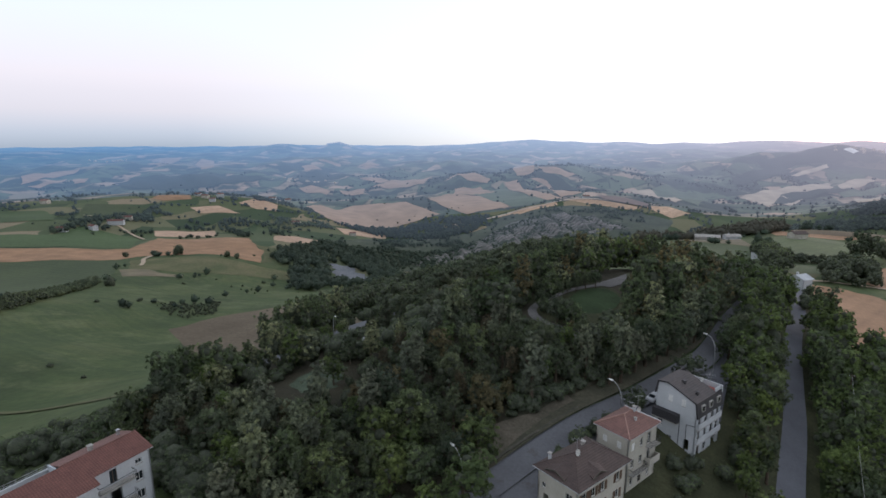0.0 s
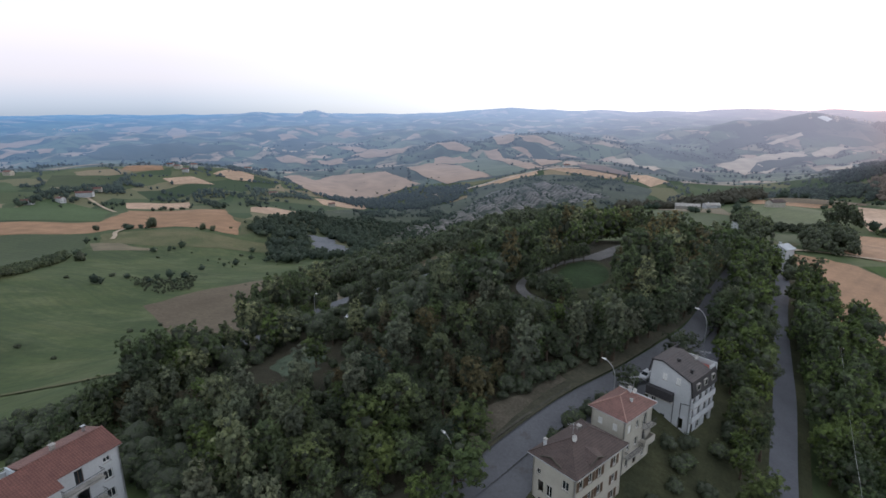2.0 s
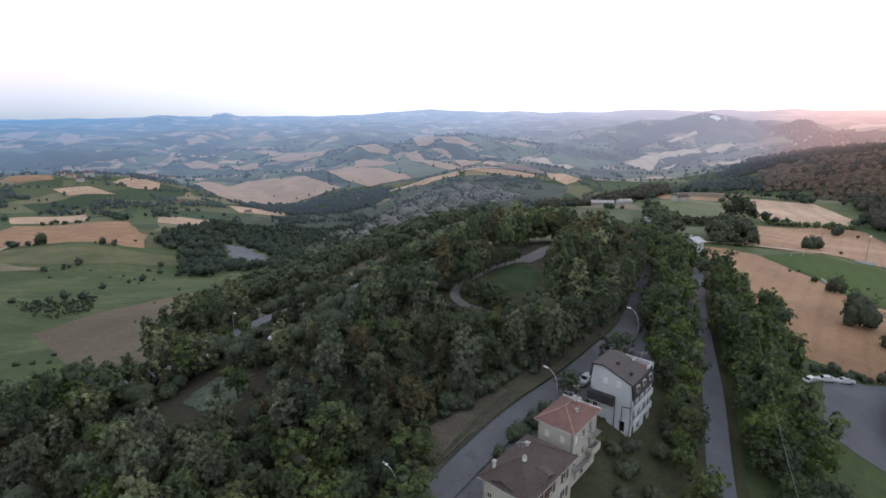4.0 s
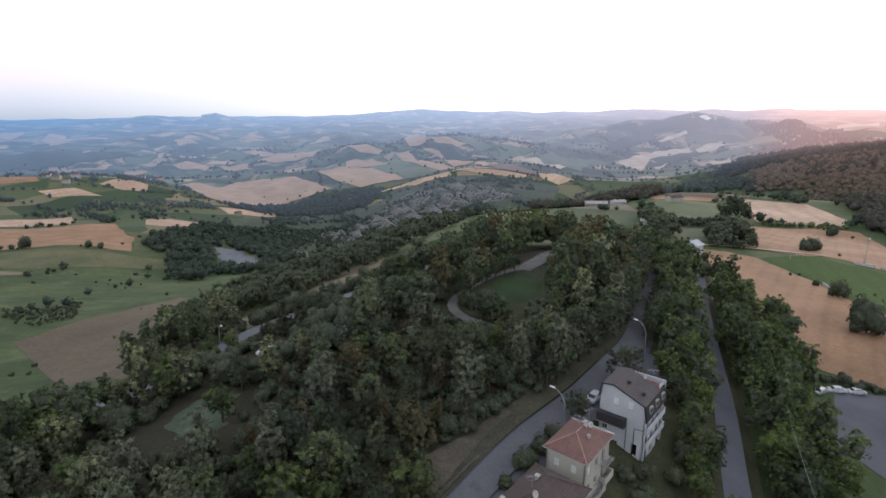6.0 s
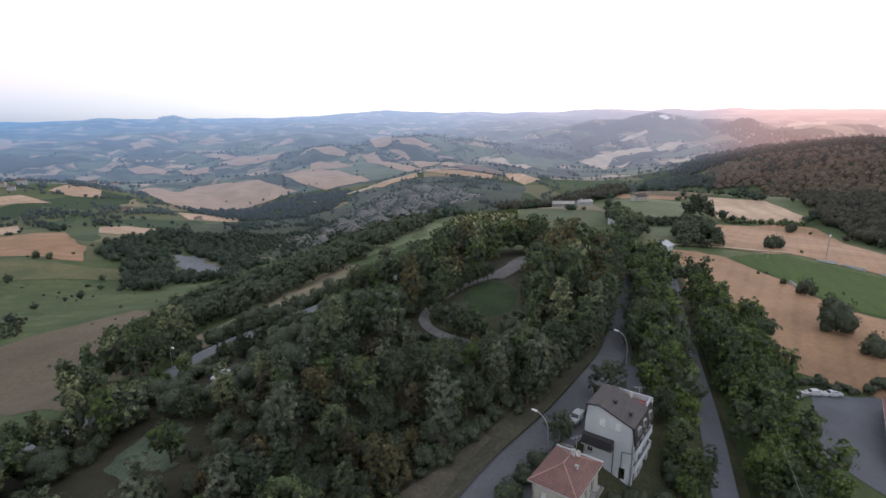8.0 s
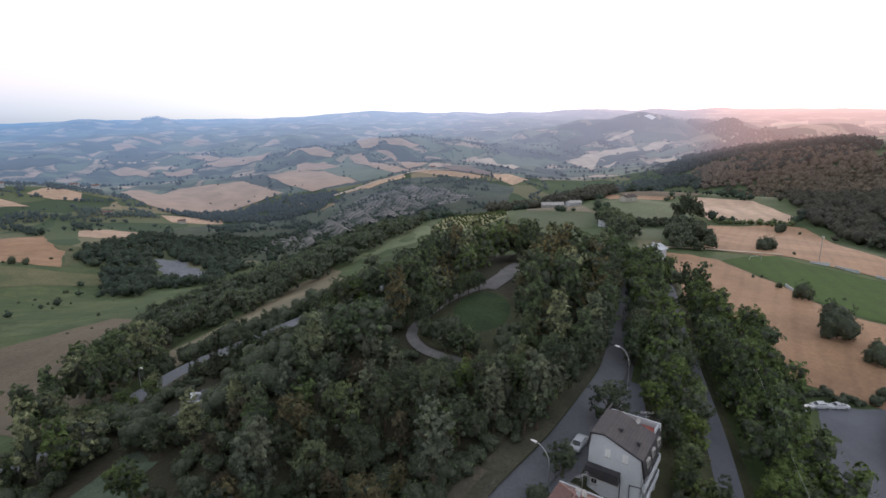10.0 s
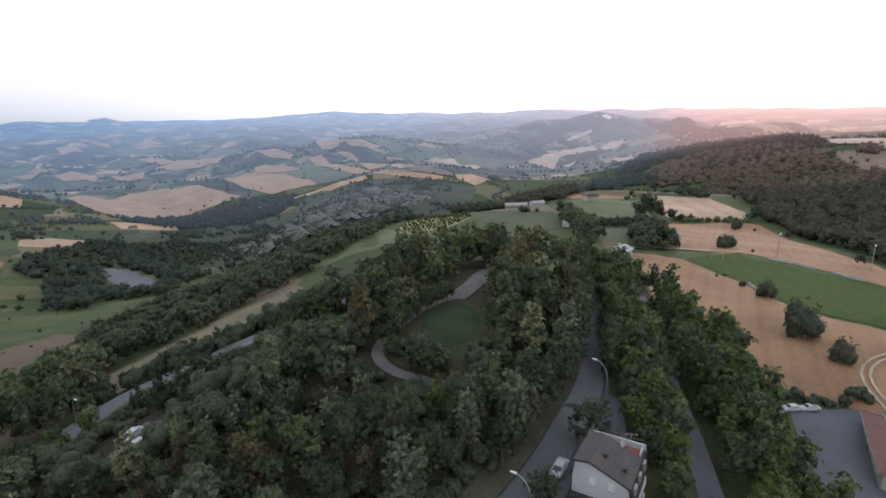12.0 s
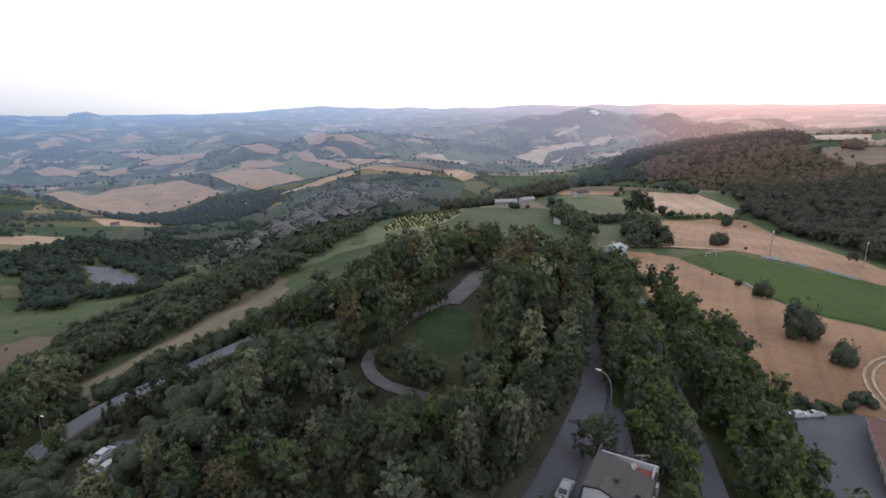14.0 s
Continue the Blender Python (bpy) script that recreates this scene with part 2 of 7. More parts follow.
LEAF_DARK = foliage("pine_needles", (0.062, 0.075, 0.054), (0.036, 0.045, 0.034), 0.15)
# grass and soil hardly shine
for m in (LAWN, PARK_LAWN, GLADE, OLIVE_GRASS, YARD, SOIL, VALLEY_GREEN):
    m.node_tree.nodes["Principled BSDF"].inputs["Specular IOR Level"].default_value = 0.12
BARK = surface("bark", (0.12, 0.09, 0.065), (0.06, 0.047, 0.035), 1.0, 0.12, bump=0.5, local=True)
RIDGE_PINK = surface("pale_ridge_tiles", (0.4, 0.25, 0.21), (0.28, 0.17, 0.14), 1.0, 0.2, local=True)
CREAM = surface("cream_plaster", (0.46, 0.435, 0.375), (0.36, 0.34, 0.295), 4, 0.3, local=True, grain=0.22)
WHITE = surface("white_plaster", (0.49, 0.505, 0.52), (0.38, 0.395, 0.41), 4, 0.3, local=True, grain=0.22)
BLUEGREY = surface("blue_grey_plaster", (0.5, 0.54, 0.57), (0.38, 0.42, 0.45), 3, 0.3, local=True, grain=0.22)
CONCRETE = surface("weathered_concrete", (0.42, 0.4, 0.37), (0.28, 0.27, 0.25), 3, 0.25, local=True)
TILE_RED = roof_tiles("red_clay_tiles", (0.178, 0.074, 0.058), (0.122, 0.05, 0.041))
TILE_PINK = roof_tiles("weathered_pink_tiles", (0.23, 0.12, 0.1), (0.15, 0.08, 0.068))
TILE_BROWN = roof_tiles("brown_roof_tiles", (0.098, 0.068, 0.06), (0.066, 0.047, 0.042))
TILE_GREY = roof_tiles("grey_roof_tiles", (0.1, 0.085, 0.083), (0.064, 0.057, 0.058), 0.4)
SLATE = surface("dark_mansard_cladding", (0.055, 0.052, 0.055), (0.035, 0.034, 0.037), 2, 0.2, 0.6, local=True)
FRAME_WHITE = plain("white_paint", (0.72, 0.72, 0.7))
FRAME_BROWN = plain("brown_shutter_paint", (0.12, 0.075, 0.05))
METAL = plain("galvanised_steel", (0.45, 0.46, 0.47), 0.45, 0.8)
RAIL = plain("dark_iron", (0.07, 0.07, 0.075), 0.5, 0.6)
LAMP_HEAD = plain("lamp_cover", (0.8, 0.8, 0.78), 0.3)
CAR_WHITE = plain("white_car_paint", (0.55, 0.56, 0.58), 0.3)
RUBBER = plain("black_rubber", (0.02, 0.02, 0.02), 0.8)
RED_PAVING = surface("red_terrace_paving", (0.36, 0.12, 0.1), (0.27, 0.09, 0.075), 2, 0.2, local=True)

EDGE_STONE = surface("mossy_stone", (0.1, 0.094, 0.075), (0.055, 0.054, 0.042), 2, 0.3, bump=0.4)
GLASS, gn, gl, gp = mat_base("window_glass")
gp.inputs["Base Color"].default_value = (0.02, 0.024, 0.028, 1)
gp.inputs["Roughness"].default_value = 0.06
gp.inputs["Specular IOR Level"].default_value = 0.6


def ground_material():
    """Rough meadow; further off the land falls into small plots of grass, crop and stubble."""
    m, n, l, p = mat_base("meadow_ground")
    where = n.new("ShaderNodeNewGeometry").outputs["Position"]
    col = ramp(n, l, tex_noise(n, l, where, 0.018, 6.0, 0.6), [(0.3, (0.038, 0.056, 0.023)), (0.5, (0.055, 0.08, 0.031)), (0.7, (0.085, 0.1, 0.042))])
    dry = ramp(n, l, tex_noise(n, l, where, 0.03, 7.0, 0.68), [(0.5, (0, 0, 0)), (0.68, (0.85, 0.85, 0.85))])
    col = blend(n, l, "MIX", dry, col, (0.1, 0.12, 0.058))
    drawn = n.new("ShaderNodeMapping")
    drawn.inputs["Rotation"].default_value = (0, 0, radians(38))
    drawn.inputs["Scale"].default_value = (0.016, 0.055, 1)
    l.new(where, drawn.inputs["Vector"])
    streaks = ramp(n, l, tex_noise(n, l, drawn.outputs["Vector"], 1.0, 5.0, 0.6), [(0.35, (0.85, 0.88, 0.9)), (0.65, (1.14, 1.1, 1.05))])
    col = blend(n, l, "MULTIPLY", 1.0, col, streaks)
    plots = n.new("ShaderNodeTexVoronoi")
    plots.inputs["Scale"].default_value = 0.0125
    warp = n.new("ShaderNodeTexNoise")
    warp.inputs["Scale"].default_value = 0.008
    l.new(where, warp.inputs["Vector"])
    moved = n.new("ShaderNodeVectorMath")
    moved.operation = "MULTIPLY_ADD"
    moved.inputs[1].default_value = (70, 70, 0)
    l.new(warp.outputs["Color"], moved.inputs[0])
    l.new(where, moved.inputs[2])
    flat = n.new("ShaderNodeMapping")
    flat.inputs["Scale"].default_value = (1, 0.6, 0)
    l.new(moved.outputs["Vector"], flat.inputs["Vector"])
    l.new(flat.outputs["Vector"], plots.inputs["Vector"])
    sep = n.new("ShaderNodeSeparateColor")
    l.new(plots.outputs["Color"], sep.inputs["Color"])
    patch = ramp(n, l, sep.outputs["Red"], [(0.0, (0.034, 0.056, 0.03)), (0.35, (0.052, 0.08, 0.04)), (0.65, (0.08, 0.1, 0.05)), (0.85, (0.13, 0.13, 0.075)), (0.96, (0.22, 0.18, 0.12))])
    length = n.new("ShaderNodeVectorMath")
    length.operation = "LENGTH"
    l.new(where, length.inputs[0])
    f = n.new("ShaderNodeMapRange")
    f.inputs["From Min"].default_value, f.inputs["From Max"].default_value = 700, 900
    l.new(length.outputs["Value"], f.inputs["Value"])
    col = blend(n, l, "MIX", f.outputs["Result"], col, patch)
    fine = ramp(n, l, tex_noise(n, l, where, 0.35, 4.0, 0.7), [(0.25, (0.7, 0.7, 0.7)), (0.75, (1.2, 1.2, 1.2))])
    col = blend(n, l, "MULTIPLY", 0.8, col, fine)
    l.new(col, p.inputs["Base Color"])
    p.inputs["Roughness"].default_value = 0.95
    p.inputs["Specular IOR Level"].default_value = 0.2
    return m


GROUND = ground_material()

# ---- ground: rolling land from spot heights set to fit the camera's view, one sheet to the horizon ----
KNOLL = [(0, 0, 4), (-25, 60, 3), (-3, 78, 3.6), (7, 87, 4.6), (38, 121, 7), (44, 134, 7), (0, 102, 10.5), (5, 135, 13.8),
         (9, 153, 13.4), (25, 171, 13), (-1, 120, 14), (50, 165, 9), (45, 190, 9), (15, 200, 8), (-36, 166, 3), (-59, 143, -1),
         (-80, 118, -3), (-42, 118, 4), (-30, 130, 7), (-38, 92, 5), (-52, 48, 5), (-37, 20, 5), (0, -200, 0), (-200, -120, -20), (250, -60, -20)]
STREET_SIDE = [(46, 92, -6), (61, 133, -4.6), (70, 155, -3.4), (82, 188, -3.2), (36, 60, -7), (30, 85, 1.8), (18, 74, 1.2), (40, 100, -1.5),
               (95, 134, -14), (110, 120, -14.5), (80, 110, -11), (96, 150, -10), (126, 158, -11), (160, 190, -13), (85, 165, -5),
               (108, 257, -7), (138, 265, -10.5), (100, 215, -6), (140, 100, -17)]
PLATEAU = [(205, 412, -30), (289, 441, -38), (220, 443, -31), (252, 544, -36), (210, 607, -38), (156, 520, -32), (108, 602, -52),
           (154, 470, -29), (125, 368, -20), (60, 300, -10), (37, 447, -27), (-28, 356, -23), (99, 437, -25), (-57, 248, -19),
           (-73, 210, -16), (-95, 275, -31), (-90, 347, -42), (159, 215, -15), (221, 254, -21), (252, 361, -31), (292, 327, -33),
           (316, 412, -40), (240, 652, -41), (299, 659, -41), (339, 649, -42), (355, 569, -40), (339, 482, -40), (305, 599, -39), (239, 587, -38), (192, 563, -35), (372, 606, -40), (135, 581, -46), (43, 540, -44), (85, 585, -48), (20, 508, -37.5), (230, 720, -70), (330, 730, -72), (60, 660, -95), (440, 660, -62), (370, 200, -35)]
MEADOW = [(-137, 102, -21), (-211, 184, -43), (-326, 254, -52), (-253, 241, -57), (-225, 253, -59), (-219, 357, -73), (-169, 208, -49),
          (-478, 398, -81), (-410, 469, -92), (-365, 552, -110), (-615, 487, -86), (-538, 569, -93), (-427, 642, -108), (-680, 713, -98),
          (-574, 800, -106), (-702, 876, -109), (-839, 771, -78), (-945, 724, -69), (-553, 955, -124), (-130, 170, -30), (-180, 300, -58)]
VALLEY = [(-985, 910, -72), (-985, 1121, -68), (-806, 1071, -86), (-780, 1269, -101), (-771, 1411, -128), (-532, 1329, -168),
          (-369, 1438, -150), (-271, 1871, -125), (-571, 1749, -129), (-444, 1200, -166), (-263, 640, -123), (-357, 717, -126),
          (-257, 784, -145), (-230, 960, -158), (-154, 1172, -147), (-203, 1422, -143), (-64, 1490, -109), (7, 1238, -124),
          (-110, 700, -128), (-60, 1000, -150), (-160, 560, -100)]
FAR_SIDE = [(141, 1332, -121), (176, 1481, -110), (245, 1420, -122), (-161, 1987, -103), (191, 1884, -108), (549, 867, -75),
            (480, 545, -40), (797, 1062, -22), (775, 816, -20), (567, 1087, -69), (1041, 1116, -16), (380, 900, -110), (330, 1150, -140),
            (600, 480, -18), (700, 300, 5), (1400, 1300, 0), (1500, 400, 10), (-1600, 1300, -110), (-1500, 500, -70), (1000, 1800, -60),
            (-1300, 1800, -160), (500, 1700, -140)]
SPOTS = np.array(KNOLL + STREET_SIDE + PLATEAU + MEADOW + VALLEY + FAR_SIDE, float)


def bend(d2):
    return d2 * np.log(d2 + 1.0)


def spot_surface():
    """Weights of the thin plate that passes near the spot heights."""
    p = SPOTS[:, :2] / 100.0
    n = len(p)
    k = bend(((p[:, None] - p[None]) ** 2).sum(2)) + np.eye(n) * 0.02
    q = np.c_[np.ones(n), p]
    a = np.block([[k, q], [q.T, np.zeros((3, 3))]])
    return np.linalg.solve(a, np.r_[SPOTS[:, 2], 0, 0, 0])


PLATE = spot_surface()
EYE_LEVEL = 56.0
# far hills, drawn in to fit the skyline in view: bearing, distance, spread in bearing, spread in distance, rise
# (metres)
HILLS = [(-31, 4300, 3.0, 350, 44), (-25.2, 4350, 1.7, 300, 52), (-27, 3300, 6, 300, 24), (-44, 3100, 8, 260, 22), (-5, 4700, 4.5, 420, 46), (-3, 2400, 5, 330, 72), (-12, 2300, 5, 280, 52), (5, 2350, 4, 280, 48),
         (3.5, 4700, 3.0, 350, 24), (17.5, 4750, 3.2, 350, 30), (33, 4750, 8, 350, 2), (47, 4800, 9, 500, -20), (10, 4750, 1.4, 300, 12), (-0.5, 4750, 1.3, 300, 9), (24, 4750, 1.6, 300, 14), (29, 4700, 1.5, 300, 10), (24.0, 3350, 3.4, 300, 72), (19.5, 3250, 3.6, 260, 62), (15, 3050, 3.4, 240, 34), (30.5, 3000, 3.0, 300, 70), (36, 2700, 3, 300, 50),
         (14, 3000, 5, 300, 26), (-14, 3000, 6, 300, 24), (2, 2700, 6, 250, 22), (40, 2700, 7, 420, 52), (-52, 4000, 9, 300, 20), (-12, 3800, 5, 260, 20),
         (9, 3900, 5, 280, 22), (48, 3700, 7, 400, 12), (-38, 2600, 7, 240, 20)]


def far_land(r, az):
    """Height of the hazy land beyond the valley: it climbs slowly to the skyline."""
    s = np.clip((r - 2100.0) / 2700.0, 0, 1)
    z = -150 + (EYE_LEVEL + 148) * s ** 0.85
    for a, d, wa, wd, up in HILLS:
        z = z + up * np.exp(-((az - a) / wa) ** 2 - ((r - d) / wd) ** 2)
    z = z + (11 * np.clip((r - 2300) / 500, 0.45, 1) * np.sin(az * 0.55 + r * 0.0041) * np.sin(r * 0.0087 + az * 0.21) + 6 * np.clip((r - 2300) / 500, 0.5, 1) * np.sin(az * 1.3 - r * 0.0063) + 2.5 * np.sin(az * 2.9 + r * 0.011)) * np.clip(1.25 - s, 0.4, 1)
    return z - 10


def gullies(x, y):
    """Ridges between the eroded gullies of the badland slope, metres above the slope."""
    u, v = (x + 75) * 0.5 + (y - 1115) * 0.866, (x + 75) * 0.866 - (y - 1115) * 0.5
    w = u + 22 * np.sin(v * 0.022) + 9 * np.sin(v * 0.06 + u * 0.02) + 0.5 * v
    fade = np.exp(-(u / 262) ** 6 - (v / 88) ** 4)
    return 14 * fade * (0.7 * (1 - np.abs(np.sin(w * 0.042))) ** 1.5 + 0.28 * (1 - np.abs(np.sin(w * 0.11 + v * 0.03 + 1.3 * np.sin(u * 0.031)))) + 0.12 * np.sin(u * 0.21 + v * 0.17))


def ground_z(x, y):
    """Height of the land at x, y (arrays or numbers)."""
    x, y = np.broadcast_arrays(np.asarray(x, float), np.asarray(y, float))
    shape = x.shape
    x, y = x.ravel(), y.ravel()
    z = np.empty(len(x))
    for i in range(0, len(x), 20000):
        p = np.c_[x[i:i + 20000], y[i:i + 20000]] / 100.0
        d2 = ((p[:, None, 0] - SPOTS[None, :, 0] / 100) ** 2 + (p[:, None, 1] - SPOTS[None, :, 1] / 100) ** 2)
        z[i:i + 20000] = bend(d2) @ PLATE[:-3] + PLATE[-3] + p @ PLATE[-2:]
    r, az = np.hypot(x, y), np.degrees(np.arctan2(x, y))
    rough = np.clip((r - 250) / 600, 0, 1)
    z = z + rough * (2.2 * np.sin(x * 0.021 + 1.3 * np.sin(y * 0.013)) * np.sin(y * 0.017 + 0.8) + 0.6 * np.sin(x * 0.05 + y * 0.04))
    f = np.clip((r - 1750) / 450, 0, 1)
    f = np.where(np.abs(az) > 62, np.clip((r - 600) / 900, 0, 1), f)
    f = f * f * (3 - 2 * f)
    z = np.clip(z, -175, 60) * (1 - f) + far_land(np.maximum(r, 2100), az) * f
    return z.reshape(shape)

# ---- sheet ----
def mesh_object(name, verts, faces, material, smooth=False, inner=None):
    me = bpy.data.meshes.new(name)
    verts, faces = np.asarray(verts, np.float32), np.asarray(faces, np.int32)
    me.vertices.add(len(verts))
    me.vertices.foreach_set("co", verts.ravel())
    k = faces.shape[1]
    me.loops.add(faces.size)
    me.loops.foreach_set("vertex_index", faces.ravel())
    me.polygons.add(len(faces))
    me.polygons.foreach_set("loop_start", np.arange(0, faces.size, k, dtype=np.int32))
    me.polygons.foreach_set("loop_total", np.full(len(faces), k, np.int32))
    if smooth:
        me.polygons.foreach_set("use_smooth", np.ones(len(faces), bool))
    me.update()
    me.validate()
    me.materials.append(material)
    # faces flagged inner take the core material with shade in its colour
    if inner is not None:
        me.materials.append(INNER_SHADE)
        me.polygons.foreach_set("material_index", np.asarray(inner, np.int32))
    return new(name, me)


def polar_sheet(name, bearings, radii, height, material):
    a, r = np.meshgrid(np.radians(bearings), radii)
    x, y = r * np.sin(a), r * np.cos(a)
    z = height(x, y)
    nb, nr = len(bearings), len(radii)
    i = np.arange(nr - 1)[:, None] * nb + np.arange(nb - 1)[None]
    f = np.stack([i, i + 1, i + nb + 1, i + nb], 2).reshape(-1, 4)[:, ::-1]
    return mesh_object(name, np.c_[x.ravel(), y.ravel(), z.ravel()], f, material, True)


bearings = np.r_[np.arange(-180, -66, 6), np.arange(-66, 62, 0.42), np.arange(62, 181, 6)]
bearings[-1] = 180
radii = np.r_[0.5, np.geomspace(6, 4950, 330)]


def lowered(x, y):
    """The sheet dips under the far hills, which lie over it."""
    r = np.hypot(x, y)
    return ground_z(x, y) - 14 * np.clip((r - 1520) / 150, 0, 1)


ground = tagged(polar_sheet("ground", bearings, radii, lowered, GROUND), "rolling green and dry meadow land reaching to the horizon", "ground", kind="structure")

# distant land behind the valley, with haze painted into its materials
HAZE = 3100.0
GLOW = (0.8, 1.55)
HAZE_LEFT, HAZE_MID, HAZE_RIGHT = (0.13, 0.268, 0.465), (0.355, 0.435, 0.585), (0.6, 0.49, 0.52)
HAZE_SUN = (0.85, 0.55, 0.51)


def paint_haze(m):
    """Mixes painted haze into a material: none in the first kilometre, then slowly more."""
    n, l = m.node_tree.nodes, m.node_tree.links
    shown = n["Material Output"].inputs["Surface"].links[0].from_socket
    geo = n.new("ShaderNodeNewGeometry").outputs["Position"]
    # painted haze: emission in the tint of evening air, bluer away from the sun
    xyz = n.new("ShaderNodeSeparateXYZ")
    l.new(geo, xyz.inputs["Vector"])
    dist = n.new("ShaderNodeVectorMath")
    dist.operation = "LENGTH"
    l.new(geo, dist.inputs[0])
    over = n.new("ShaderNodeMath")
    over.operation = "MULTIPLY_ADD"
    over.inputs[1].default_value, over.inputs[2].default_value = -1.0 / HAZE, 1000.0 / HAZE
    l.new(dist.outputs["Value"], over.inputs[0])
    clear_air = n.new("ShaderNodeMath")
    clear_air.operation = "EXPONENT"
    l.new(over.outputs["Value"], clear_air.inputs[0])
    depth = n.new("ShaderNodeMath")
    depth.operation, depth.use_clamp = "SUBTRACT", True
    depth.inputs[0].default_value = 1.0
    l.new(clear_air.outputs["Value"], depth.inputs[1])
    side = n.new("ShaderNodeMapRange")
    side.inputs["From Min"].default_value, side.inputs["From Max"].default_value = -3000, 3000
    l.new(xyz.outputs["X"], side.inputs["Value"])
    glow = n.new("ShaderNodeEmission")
    # the painted haze turns pink towards the low sun
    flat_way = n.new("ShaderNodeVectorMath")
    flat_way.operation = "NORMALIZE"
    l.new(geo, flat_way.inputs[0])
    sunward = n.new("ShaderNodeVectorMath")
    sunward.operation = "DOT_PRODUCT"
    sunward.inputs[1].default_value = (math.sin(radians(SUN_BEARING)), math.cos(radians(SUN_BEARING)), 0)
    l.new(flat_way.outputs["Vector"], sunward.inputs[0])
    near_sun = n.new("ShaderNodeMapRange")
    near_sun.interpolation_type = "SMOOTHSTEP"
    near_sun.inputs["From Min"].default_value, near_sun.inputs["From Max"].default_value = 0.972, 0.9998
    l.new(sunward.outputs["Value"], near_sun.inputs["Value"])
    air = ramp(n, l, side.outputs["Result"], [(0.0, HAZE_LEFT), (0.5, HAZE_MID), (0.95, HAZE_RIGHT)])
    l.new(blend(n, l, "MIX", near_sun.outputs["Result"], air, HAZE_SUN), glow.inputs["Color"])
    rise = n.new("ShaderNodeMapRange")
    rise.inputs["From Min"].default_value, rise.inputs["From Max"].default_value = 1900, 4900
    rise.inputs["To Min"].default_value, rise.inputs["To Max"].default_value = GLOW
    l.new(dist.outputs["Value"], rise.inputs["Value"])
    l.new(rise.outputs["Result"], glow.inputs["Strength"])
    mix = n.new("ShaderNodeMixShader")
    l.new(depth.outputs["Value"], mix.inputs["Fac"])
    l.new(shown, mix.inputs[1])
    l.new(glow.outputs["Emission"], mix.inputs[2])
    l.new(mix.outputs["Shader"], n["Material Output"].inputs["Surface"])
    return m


def far_material(name, tint=None):
    m, n, l, p = mat_base(name)
    geo = n.new("ShaderNodeNewGeometry").outputs["Position"]
    mp = n.new("ShaderNodeMapping")
    mp.inputs["Scale"].default_value = (1.0, 0.55, 1.0)
    l.new(geo, mp.inputs["Vector"])
    warp = n.new("ShaderNodeTexNoise")
    warp.inputs["Scale"].default_value = 0.004
    l.new(geo, warp.inputs["Vector"])
    moved = n.new("ShaderNodeVectorMath")
    moved.operation = "MULTIPLY_ADD"
    l.new(warp.outputs["Color"], moved.inputs[0])
    moved.inputs[1].default_value = (30, 30, 0)
    l.new(mp.outputs["Vector"], moved.inputs[2])
    v = n.new("ShaderNodeTexVoronoi")
    v.inputs["Scale"].default_value = 0.0125
    l.new(moved.outputs["Vector"], v.inputs["Vector"])
    sep = n.new("ShaderNodeSeparateColor")
    l.new(v.outputs["Color"], sep.inputs["Color"])
    fields = ramp(n, l, sep.outputs["Red"], [(0.0, (0.055, 0.08, 0.05)), (0.4, (0.076, 0.112, 0.068)), (0.66, (0.115, 0.142, 0.09)), (0.78, (0.25, 0.2, 0.14)), (0.94, (0.38, 0.275, 0.2))])
    edge = n.new("ShaderNodeTexVoronoi")
    edge.feature = "DISTANCE_TO_EDGE"
    edge.inputs["Scale"].default_value = 0.0125
    l.new(moved.outputs["Vector"], edge.inputs["Vector"])
    hedge = ramp(n, l, edge.outputs["Distance"], [(0.0, (1, 1, 1)), (0.07, (0, 0, 0))])
    hedge = blend(n, l, "MULTIPLY", 1.0, hedge, ramp(n, l, tex_noise(n, l, geo, 0.012, 3.0), [(0.42, (0, 0, 0)), (0.55, (1, 1, 1))]))
    woods = ramp(n, l, tex_noise(n, l, geo, 0.0065, 7.0, 0.62), [(0.47, (0, 0, 0)), (0.55, (1, 1, 1))])
    woods = blend(n, l, "LIGHTEN", 1.0, woods, hedge)
    near_hill = n.new("ShaderNodeVectorMath")
    near_hill.operation = "DISTANCE"
    near_hill.inputs[1].default_value = (1300, 2950, 0)
    l.new(geo, near_hill.inputs[0])
    dense = n.new("ShaderNodeMapRange")
    dense.inputs["From Min"].default_value, dense.inputs["From Max"].default_value = 200, 560
    dense.inputs["To Min"].default_value, dense.inputs["To Max"].default_value = 0.75, 0.0
    l.new(near_hill.outputs["Value"], dense.inputs["Value"])
    woods = blend(n, l, "LIGHTEN", 1.0, woods, dense.outputs["Result"])
    col = blend(n, l, "MIX", woods, fields, (0.02, 0.034, 0.027))
    if tint:
        col = blend(n, l, "MULTIPLY", 1.0, tint, ramp(n, l, tex_noise(n, l, geo, 0.02, 4.0), [(0.3, (0.75, 0.75, 0.75)), (0.7, (1.1, 1.1, 1.1))]))
    l.new(col, p.inputs["Base Color"])
    p.inputs["Roughness"].default_value = 1.0
    # haze is painted over the finished field colours
    return paint_haze(m)


